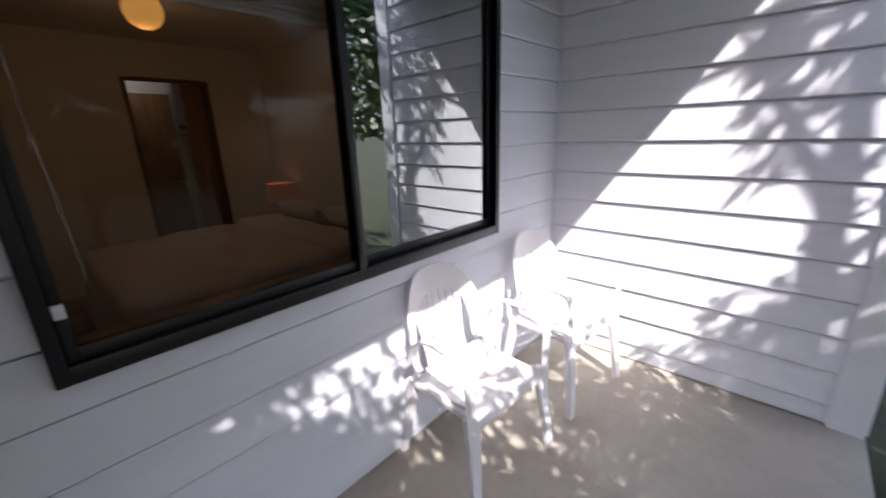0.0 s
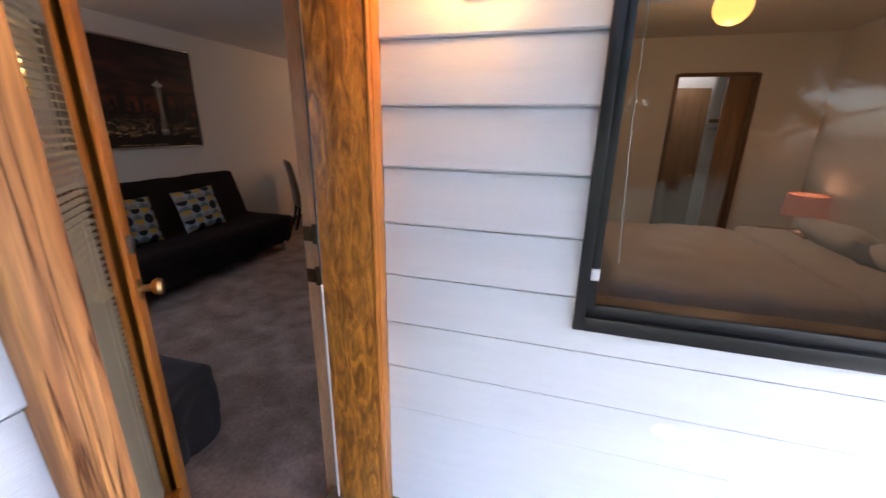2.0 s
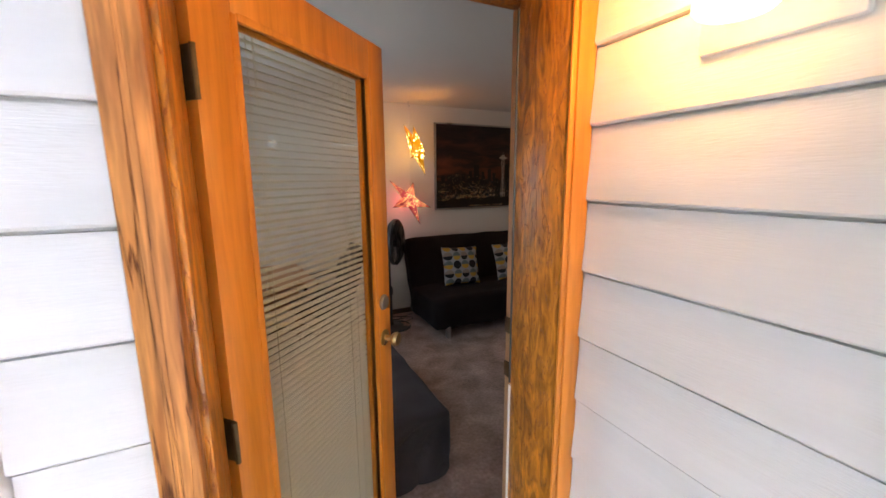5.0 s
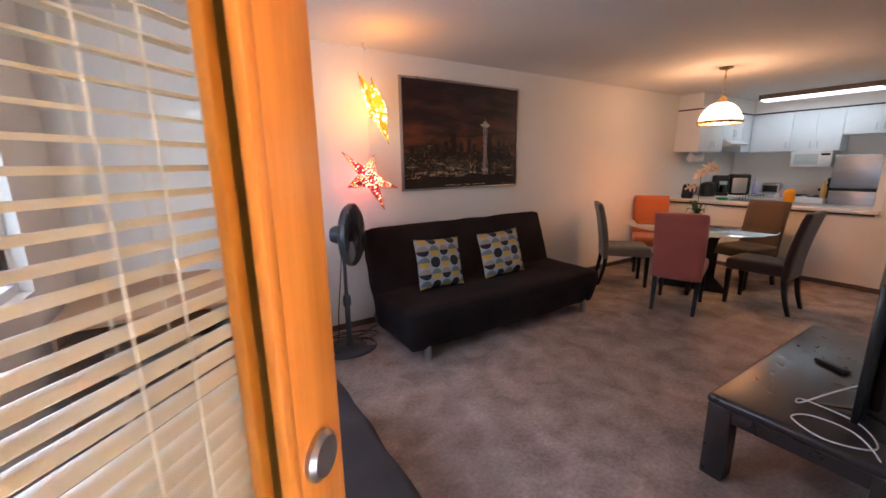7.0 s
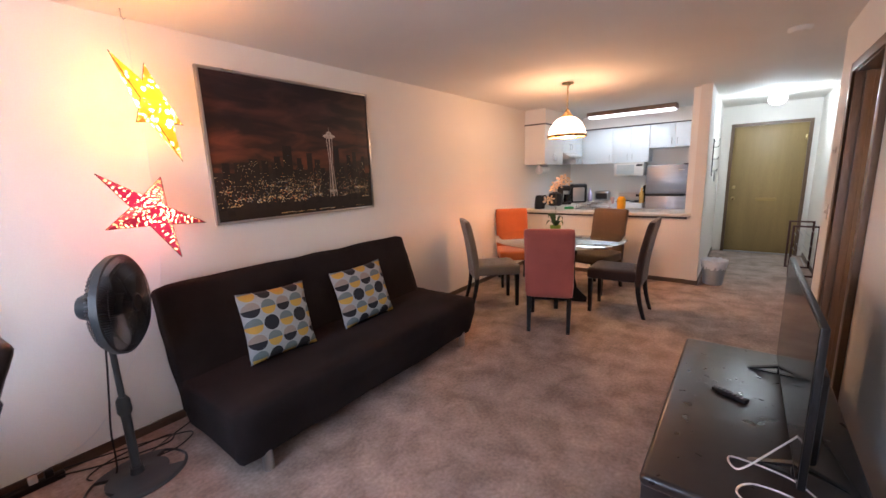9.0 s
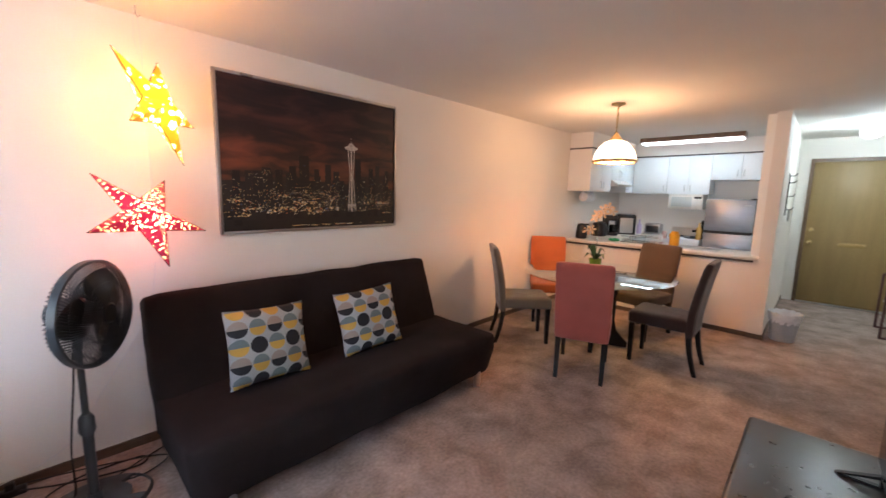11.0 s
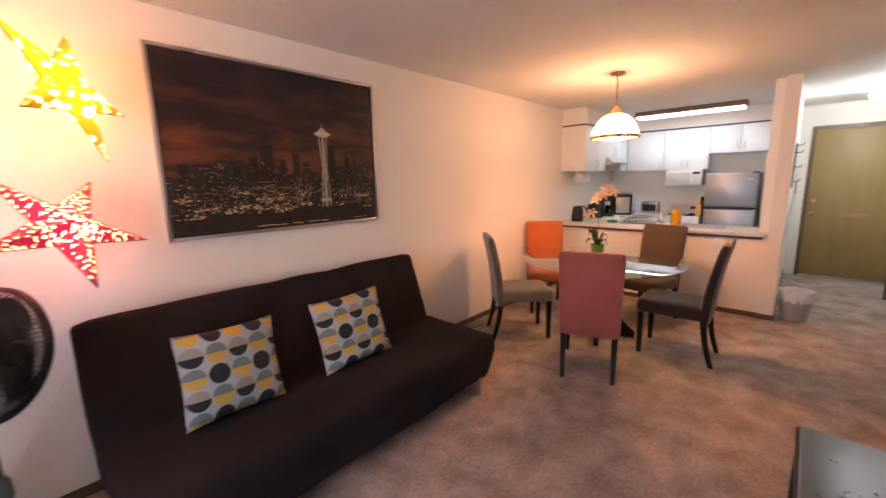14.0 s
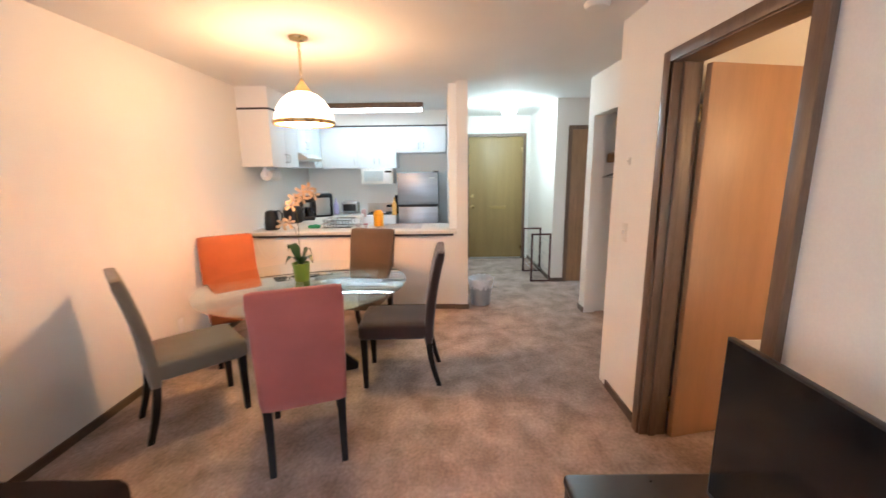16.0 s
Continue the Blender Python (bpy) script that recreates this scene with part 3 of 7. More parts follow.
def material_cache(name):
    if name not in _cache:
        _cache[name] = {"hinge_metal": lambda: material("hinge_metal", (0.12, 0.09, 0.05), 0.45, metal=0.8, vary=0.3, scale=20)}[name]()
    return _cache[name]


patio_door()

t = thing("strike_plates", label="two dark steel strike plates let into the door jamb", category="strike plate")
for z in (0.995, 1.145):
    bm = bm_new()
    box(bm, DX0 + 0.0, DX0 + 0.003, 3.36, 3.405, z - 0.035, z + 0.035, r=0.001)
    box(bm, DX0 + 0.0, DX0 + 0.006, 3.328, 3.36, z - 0.025, z + 0.025, r=0.001)
    part("plate", bm, material_cache("hinge_metal"), t)
t = thing("weatherstrip", label="thin grey and white rubber strip along the door jamb", category="weather strip")
bm = bm_new()
tube(bm, [(DX0 + 0.038, 3.408, 0.06), (DX0 + 0.038, 3.408, 0.8), (DX0 + 0.038, 3.408, 0.98)], 0.006, 6)
part("strip", bm, CABLEW, t)
bm = bm_new()
tube(bm, [(DX0 + 0.038, 3.408, 0.99), (DX0 + 0.038, 3.408, 2.04)], 0.005, 6)
part("upper_strip", bm, FANGREY, t)


def wall_lamp():
    t = thing("wall_lamp", label="outdoor wall lamp with a lit white glass cylinder", category="wall lamp")
    bm = bm_new()
    box(bm, 0.0, 0.022, 3.86, 4.07, 1.812, 2.16, r=0.003)
    part("mounting_board", bm, TRIMW, t, "white painted mounting board")
    bm = bm_new()
    box(bm, 0.022, 0.045, 3.90, 4.03, 1.86, 2.12, r=0.004)
    box(bm, 0.045, 0.09, 3.95, 3.98, 2.06, 2.085, r=0.003)
    part("backplate", bm, BLACKAL, t)
    bm = bm_new()
    lathe(bm, [(0.0, 1.832), (0.045, 1.832), (0.053, 1.84), (0.053, 2.09), (0.045, 2.098), (0, 2.098)], 32, pose(0.115, 3.965, 0))
    part("shade", bm, glow("lamp_glass", (1.0, 0.55, 0.20), 0.75), t, "glowing white glass cylinder")
    return t


wall_lamp()


def plastic_chair():
    """Monobloc armchair, facing local -y; origin on the floor."""
    t = thing("plastic_chair", label="white moulded plastic armchair with a slatted round back on the concrete", category="chair", group="plastic chairs on the patio")
    # seat: a dished slab with slots between strips
    nx = 24
    bm = bm_new()

    def seat_z(x, y):
        return 0.40 + 0.02 * (x / 0.23) ** 2 - 0.025 * math.exp(-((y - 0.05) / 0.15) ** 2) + (0.012 if y < -0.2 else 0) - 0.05 * max(0, (-y - 0.19) / 0.06) ** 2 * 0.5

    def slab(x0, x1, y0, y1):
        nxx, nyy = 8, 5
        for side, dz in ((1, 0.0), (-1, -0.006)):
            g = [[bm.verts.new((x0 + (x1 - x0) * i / nxx, y0 + (y1 - y0) * j / nyy, 0)) for j in range(nyy + 1)] for i in range(nxx + 1)]
            for row in g:
                for v in row:
                    v.co.z = seat_z(v.co.x, v.co.y) + dz
            for i in range(nxx):
                for j in range(nyy):
                    f = bm.faces.new((g[i][j], g[i + 1][j], g[i + 1][j + 1], g[i][j + 1]))
                    f.smooth = True
            if side == 1:
                top = g
        rim_t = [top[i][0] for i in range(nxx + 1)] + [top[nxx][j] for j in range(1, nyy + 1)] + [top[i][nyy] for i in range(nxx - 1, -1, -1)] + [top[0][j] for j in range(nyy - 1, 0, -1)]
        rim_b = [g[i][0] for i in range(nxx + 1)] + [g[nxx][j] for j in range(1, nyy + 1)] + [g[i][nyy] for i in range(nxx - 1, -1, -1)] + [g[0][j] for j in range(nyy - 1, 0, -1)]
        for i in range(len(rim_t)):
            j = (i + 1) % len(rim_t)
            bm.faces.new((rim_t[i], rim_t[j], rim_b[j], rim_b[i]))

    bm.free()
    pieces = [("seat_front", -0.23, 0.23, -0.24, -0.10), ("seat_side", -0.23, -0.17, -0.10, 0.21), ("seat_side", 0.17, 0.23, -0.10, 0.21), ("seat_back_edge", -0.17, 0.17, 0.154, 0.21)]
    pieces += [("seat_slat", -0.17, 0.17, -0.094 + k * 0.062, -0.04 + k * 0.062) for k in range(4)]
    for name, *place in pieces:
        bm = bm_new()
        slab(*place)
        part(name, bm, WHITEPL, t)

    def back_point(u, v):
        """u across -1..1, v up 0..1."""
        w = 0.235 * math.sqrt(max(0.0, 1 - max(0, (v - 0.35) / 0.65) ** 2.6))
        x = u * w
        return Vector((x, 0.205 + 0.10 * v - 0.07 * (u * u) * (1 - 0.4 * v), 0.405 + 0.42 * v))

    bm = bm_new()

    def strip(path, wfun=None, width=0.02, thick=0.009):
        prev = None
        for i, (p, side) in enumerate(path):
            a, b = p - side * width / 2, p + side * width / 2
            off = Vector((0, thick, 0))
            cur = [bm.verts.new(q) for q in (a, b, b + off, a + off)]
            if prev:
                for k in range(4):
                    f = bm.faces.new((prev[k], prev[(k + 1) % 4], cur[(k + 1) % 4], cur[k]))
            else:
                bm.faces.new(cur[::-1])
            prev = cur
        bm.faces.new(prev)

    for k in range(-3, 4):
        u = k / 4.6
        v1 = 0.80 - 0.05 * abs(k) * 0.6
        path = [(back_point(u * (0.72 + 0.28 * v / 0.8), v), Vector((1, 0, 0))) for v in [0.0 + v1 * i / 8 for i in range(9)]]
        strip(path, width=0.037 if k else 0.04)
    part("back_slats", bm, WHITEPL, t)
    # the broad rounded hoop of the back
    bm = bm_new()
    n = 28
    rows = []
    for i in range(n + 1):
        a = math.pi * i / n
        u, v = math.cos(a), max(0.0, math.sin(a))
        outer = Vector((0.27 * math.copysign(abs(u) ** 0.75, u), 0, 0.46 + 0.385 * v ** 0.8))
        inner = Vector((0.215 * math.copysign(abs(u) ** 0.8, u), 0, 0.46 + 0.27 * v ** 0.8))
        for q in (outer, inner):
            q.y = 0.205 + 0.24 * (q.z - 0.405) - 0.07 * min(1.4, (q.x / 0.235) ** 2)
        rows.append((outer, inner))
    prev = None
    for o, i_ in rows:
        off = Vector((0, 0.011, 0))
        mid = (o + i_) / 2 + Vector((0, -0.004, 0))
        cur = [bm.verts.new(q) for q in (o, mid, i_, i_ + off, mid + off, o + off)]
        if prev:
            for k in range(6):
                f = bm.faces.new((prev[k], prev[(k + 1) % 6], cur[(k + 1) % 6], cur[k]))
                f.smooth = True
        prev = cur
    part("back_hoop", bm, WHITEPL, t)
    for s in (-1, 1):
        bm = bm_new()
        pts = [(s * 0.268, 0.17, 0.50), (s * 0.275, 0.12, 0.60), (s * 0.282, 0.04, 0.655), (s * 0.288, -0.08, 0.66), (s * 0.29, -0.17, 0.655), (s * 0.29, -0.225, 0.635), (s * 0.288, -0.24, 0.58), (s * 0.28, -0.245, 0.45), (s * 0.275, -0.255, 0.3), (s * 0.285, -0.275, 0.15), (s * 0.30, -0.295, 0.0)]
        prev = None
        for i, p in enumerate(pts):
            p = Vector(p)
            w = 0.027 if i < 6 else 0.03 - 0.002 * (i - 6)
            d = Vector(pts[min(i + 1, len(pts) - 1)]) - Vector(pts[max(i - 1, 0)])
            d.normalize()
            side = Vector((1, 0, 0)) * (1 if i < 7 else 1)
            nrm = d.cross(side).normalized()
            cur = []
            for (a, b) in ((-w, -0.005), (-w * 0.7, 0.006), (w * 0.7, 0.006), (w, -0.005), (0, -0.001)):
                q = p + side * a + nrm * b * (-1)
                cur.append(bm.verts.new(q))
            if prev:
                for k in range(5):
                    f = bm.faces.new((prev[k], prev[(k + 1) % 5], cur[(k + 1) % 5], cur[k]))
                    f.smooth = True
            else:
                bm.faces.new(cur[::-1])
            prev = cur
        bm.faces.new(prev)
        part("armrest", bm, WHITEPL, t)
        # flanks between seat and front leg
        bm = bm_new()
        box(bm, min(s * 0.225, s * 0.255), max(s * 0.225, s * 0.255), -0.235, 0.2, 0.375, 0.405, r=0.008)
        part("side_rail", bm, WHITEPL, t)
        bm = bm_new()
        prev = None
        for p, w, dd in (((s * 0.235, 0.19, 0.41), 0.026, 0.022), ((s * 0.245, 0.235, 0.2), 0.022, 0.018), ((s * 0.262, 0.285, 0.0), 0.018, 0.015)):
            p = Vector(p)
            cur = [bm.verts.new(p + Vector((a * w, b * dd, 0))) for a, b in ((-1, -1), (1, -1), (1, 1), (-1, 1))]
            if prev:
                for k in range(4):
                    bm.faces.new((prev[k], prev[(k + 1) % 4], cur[(k + 1) % 4], cur[k]))
            else:
                bm.faces.new(cur[::-1])
            prev = cur
        bm.faces.new(prev)
        part("back_leg", bm, WHITEPL, t)
        bm = bm_new()
        prev = None
        for p, w, dd in (((s * 0.25, -0.22, 0.41), 0.035, 0.018), ((s * 0.262, -0.245, 0.3), 0.03, 0.018), ((s * 0.28, -0.268, 0.15), 0.026, 0.016), ((s * 0.296, -0.29, 0.0), 0.022, 0.014)):
            p = Vector(p)
            cur = [bm.verts.new(p + Vector((a * w, b * dd, 0))) for a, b in ((-1, -1), (1, -1), (1, 1), (-1, 1))]
            if prev:
                for k in range(4):
                    bm.faces.new((prev[k], prev[(k + 1) % 4], cur[(k + 1) % 4], cur[k]))
            else:
                bm.faces.new(cur[::-1])
            prev = cur
        bm.faces.new(prev)
        part("front_leg", bm, WHITEPL, t)
    bm = bm_new()
    box(bm, -0.235, 0.235, -0.245, -0.232, 0.345, 0.40, r=0.005)
    part("apron", bm, WHITEPL, t)
    bm = bm_new()
    box(bm, -0.235, 0.235, 0.2, 0.212, 0.36, 0.41, r=0.005)
    part("apron", bm, WHITEPL, t)
    return t


pc = plastic_chair()
pc.matrix_basis = pose(0.27, 5.41, SLAB, 0, 0, 86) @ Matrix.Diagonal((0.86, 0.82, 1, 1))
pc2 = copy_thing(pc, pose(0.31, 6.16, SLAB, 0, 0, 84))
pc2["label"] = "white moulded plastic armchair in the sunlit corner of the patio"


# ---- things: living room ----
def picture():
    t = thing("framed_picture", pose(-1.97, 0, 1.745), "large night skyline print in a thin silver frame", "picture")
    w, h = 0.70, 0.50
    bm = bm_new()
    for b in ((-w - 0.012, -w + 0.006, 0, 0.032, -h - 0.012, h + 0.012), (w - 0.006, w + 0.012, 0, 0.032, -h - 0.012, h + 0.012), (-w + 0.006, w - 0.006, 0, 0.032, h - 0.006, h + 0.012), (-w + 0.006, w - 0.006, 0, 0.032, -h - 0.012, -h + 0.006)):
        box(bm, *b, r=0.002)
    part("frame", bm, METAL, t, "thin silver frame")
    m = bpy.data.materials.new("night_sky_print")
    m.use_nodes = True
    n, l = m.node_tree.nodes, m.node_tree.links
    b = n["Principled BSDF"]
    b.inputs["Roughness"].default_value = 0.28
    co, sep = n.new("ShaderNodeTexCoord"), n.new("ShaderNodeSeparateXYZ")
    l.new(co.outputs["Object"], sep.inputs[0])
    mr = n.new("ShaderNodeMapRange")
    mr.inputs["From Min"].default_value, mr.inputs["From Max"].default_value = -0.5, 0.5
    l.new(sep.outputs["Z"], mr.inputs["Value"])
    ramp = n.new("ShaderNodeValToRGB")
    cr = ramp.color_ramp
    cr.elements[0].position, cr.elements[0].color = 0.0, (0.006, 0.004, 0.006, 1)
    cr.elements[1].position, cr.elements[1].color = 1.0, (0.014, 0.010, 0.016, 1)
    for p, c in ((0.25, (0.012, 0.007, 0.008, 1)), (0.36, (0.05, 0.024, 0.015, 1)), (0.5, (0.042, 0.02, 0.015, 1)), (0.7, (0.022, 0.013, 0.015, 1))):
        e = cr.elements.new(p)
        e.color = c
    l.new(mr.outputs[0], ramp.inputs["Fac"])
    mp = n.new("ShaderNodeMapping")
    mp.inputs["Scale"].default_value = (1.6, 1, 6.5)
    mp.inputs["Rotation"].default_value = (0, radians(10), 0)
    l.new(co.outputs["Object"], mp.inputs["Vector"])
    no = n.new("ShaderNodeTexNoise")
    no.inputs["Scale"].default_value, no.inputs["Detail"].default_value, no.inputs["Distortion"].default_value = 1.7, 4, 0.6
    l.new(mp.outputs[0], no.inputs["Vector"])
    r2 = n.new("ShaderNodeValToRGB")
    r2.color_ramp.elements[0].position, r2.color_ramp.elements[0].color = 0.42, (0.55, 0.55, 0.65, 1)
    r2.color_ramp.elements[1].position, r2.color_ramp.elements[1].color = 0.72, (3.6, 2.1, 1.5, 1)
    l.new(no.outputs["Fac"], r2.inputs["Fac"])
    mx = n.new("ShaderNodeMix")
    mx.data_type, mx.blend_type = "RGBA", "MULTIPLY"
    mx.inputs["Factor"].default_value = 1
    l.new(ramp.outputs["Color"], mx.inputs["A"])
    l.new(r2.outputs["Color"], mx.inputs["B"])
    l.new(mx.outputs["Result"], b.inputs["Base Color"])
    bm = bm_new()
    box(bm, -w + 0.006, w - 0.006, 0.006, 0.022, -h + 0.006, h - 0.006)
    pr = part("print", bm, m, t, "dark night skyline print")
    rnd = random.Random(4)
    dark = bpy.data.materials.new("print_dark_buildings")
    dark.use_nodes = True
    dn, dl = dark.node_tree.nodes, dark.node_tree.links
    dn["Principled BSDF"].inputs["Roughness"].default_value = 0.28
    dg, dr = dn.new("ShaderNodeNewGeometry"), dn.new("ShaderNodeValToRGB")
    dr.color_ramp.elements[0].color, dr.color_ramp.elements[1].color = (0.003, 0.003, 0.004, 1), (0.020, 0.015, 0.014, 1)
    dl.new(dg.outputs["Random Per Island"], dr.inputs["Fac"])
    dl.new(dr.outputs["Color"], dn["Principled BSDF"].inputs["Base Color"])
    bm = bm_new()
    # the picture's left is at +x
    lights = []
    towers = []
    for layer, (lo, hi, wa, wb) in enumerate(((-0.20, -0.09, 0.03, 0.06), (-0.30, -0.18, 0.025, 0.06))):
        x = -w + 0.01
        while x < w - 0.03:
            bw = rnd.uniform(wa, wb)
            towers.append((x, min(bw, w - 0.008 - x), rnd.uniform(lo, hi), layer))
            x += bw * rnd.uniform(0.75, 1.15)
    for x, bw, top in ((0.10, 0.075, 0.03), (0.20, 0.05, -0.05), (0.02, 0.04, -0.06), (-0.08, 0.05, -0.02), (-0.15, 0.05, -0.07), (-0.35, 0.055, 0.04), (-0.47, 0.04, -0.03), (-0.535, 0.04, 0.0), (-0.63, 0.035, -0.04), (0.30, 0.05, -0.08), (0.38, 0.06, -0.07), (0.58, 0.05, -0.1)):
        towers.append((x, bw, top, 2))
    for x, bw, top, layer in towers:
        box(bm, x, x + bw, 0.0222, 0.0225 + layer * 0.0003 + rnd.uniform(0, 0.00025), -h + 0.04, top)
        lights.append((x, bw, top, layer))
    box(bm, -w + 0.008, w - 0.008, 0.0222, 0.0233, -h + 0.008, -0.41)
    for k in range(70):
        x = rnd.uniform(-w + 0.03, w - 0.06)
        box(bm, x, x + rnd.uniform(0.02, 0.05), 0.0222, 0.0234 + k * 0.000004, -0.42, rnd.uniform(-0.405, -0.36))
    part("skyline", bm, dark, pr)
    lm = bpy.data.materials.new("print_lights")
    lm.use_nodes = True
    n, l = lm.node_tree.nodes, lm.node_tree.links
    ge = n.new("ShaderNodeNewGeometry")
    ra = n.new("ShaderNodeValToRGB")
    ra.color_ramp.interpolation = "CONSTANT"
    ra.color_ramp.elements[0].color = (0.9, 0.6, 0.25, 1)
    ra.color_ramp.elements[1].position, ra.color_ramp.elements[1].color = 0.3, (0.5, 0.42, 0.24, 1)
    for p, c in ((0.55, (0.95, 0.85, 0.6, 1)), (0.75, (0.6, 0.2, 0.07, 1)), (0.9, (0.12, 0.2, 0.4, 1)), (0.94, (0.6, 0.6, 0.55, 1))):
        ra.color_ramp.elements.new(p).color = c
    l.new(ge.outputs["Random Per Island"], ra.inputs["Fac"])
    l.new(ra.outputs["Color"], n["Principled BSDF"].inputs["Base Color"])
    bm = bm_new()
    y = 0.0239

    def dot(x, z, a, b):
        quad_patch(bm, [(x, y, z), (x + a, y, z), (x + a, y, z + b), (x, y, z + b)])
    for x, bw, top, layer in lights:
        z, lit = -0.37, rnd.uniform(0.03, 0.2) * (0.6 if layer == 2 else 1.0)
        while z < top - 0.012:
            for k in range(int(bw / 0.009)):
                if rnd.random() < lit * (1.6 if z < -0.22 else 0.8):
                    dot(x + 0.003 + k * 0.009 + rnd.uniform(-0.001, 0.001), z, rnd.uniform(0.003, 0.005), rnd.uniform(0.003, 0.005))
            z += rnd.uniform(0.010, 0.014)
    for c in range(26):
        cx0, cz0 = rnd.uniform(-0.62, 0.66), rnd.gauss(-0.345, 0.03)
        for k in range(rnd.randint(5, 16)):
            dot(min(0.66, max(-0.66, cx0 + rnd.gauss(0, 0.03))), max(-0.4, cz0 + rnd.gauss(0, 0.008)), rnd.uniform(0.004, 0.014), rnd.uniform(0.004, 0.009))
    for k in range(30):
        dot(rnd.uniform(-0.64, 0.2), -0.475 + rnd.uniform(-0.004, 0.004), rnd.uniform(0.01, 0.05), 0.003)
    tagged(part("city_light_field", bm, lm, pr, smooth=0), kind="stuff")
    # the tall tower with a disc near its top
    bm = bm_new()
    cx = -0.262

    def band(rows):
        for (z0, w0), (z1, w1) in zip(rows, rows[1:]):
            quad_patch(bm, [(cx - w0, y + 0.0002, z0), (cx + w0, y + 0.0002, z0), (cx + w1, y + 0.0002, z1), (cx - w1, y + 0.0002, z1)])
    for s in (-1, 1):
        for (z0, w0), (z1, w1) in zip([(-0.38, 0.034), (-0.1, 0.014), (0.1, 0.028)], [(-0.1, 0.014), (0.1, 0.028)]):
            quad_patch(bm, [(cx + s * w0 - 0.003, y + 0.0002, z0), (cx + s * w0 + 0.003, y + 0.0002, z0), (cx + s * w1 + 0.003, y + 0.0002, z1), (cx + s * w1 - 0.003, y + 0.0002, z1)])
    band([(-0.38, 0.006), (0.1, 0.006)])
    band([(0.10, 0.028), (0.115, 0.058), (0.125, 0.062), (0.135, 0.03), (0.15, 0.02), (0.158, 0.012)])
    band([(0.158, 0.0015), (0.2, 0.0005)])
    band([(-0.34, 0.038), (-0.32, 0.038)])
    part("tower", bm, material("print_tower", (0.62, 0.55, 0.46), 0.3, vary=0.35, scale=40, bump=0), pr, smooth=0)
    return t


picture()


def cushion_shape(bm, w, h, d, n=18, puff=0.55, wob=0.004, seed=1):
    """A square cushion in the xz plane, corners drawn out."""
    rnd = random.Random(seed)
    grids = []
    ph = [rnd.uniform(0, 6) for _ in range(4)]
    for s in (1, -1):
        g = []
        for i in range(n + 1):
            row = []
            for j in range(n + 1):
                u, v = -1 + 2 * i / n, -1 + 2 * j / n
                e = max(0.0, (1 - u ** 4) * (1 - v ** 4)) ** puff
                pin = 1 - 0.06 * (1 - u * u) * abs(v) ** 3
                pin2 = 1 - 0.06 * (1 - v * v) * abs(u) ** 3
                wr = wob * (math.sin(5 * u + ph[0] + 3 * v) + math.sin(7 * v + ph[1] - 2 * u)) * e
                row.append(bm.verts.new((u * w / 2 * pin2, s * d / 2 * e + s * wr * 0.5, v * h / 2 * pin)))
            g.append(row)
        for i in range(n):
            for j in range(n):
                f = bm.faces.new((g[i][j], g[i + 1][j], g[i + 1][j + 1], g[i][j + 1]))
                f.smooth = True
        grids.append(g)


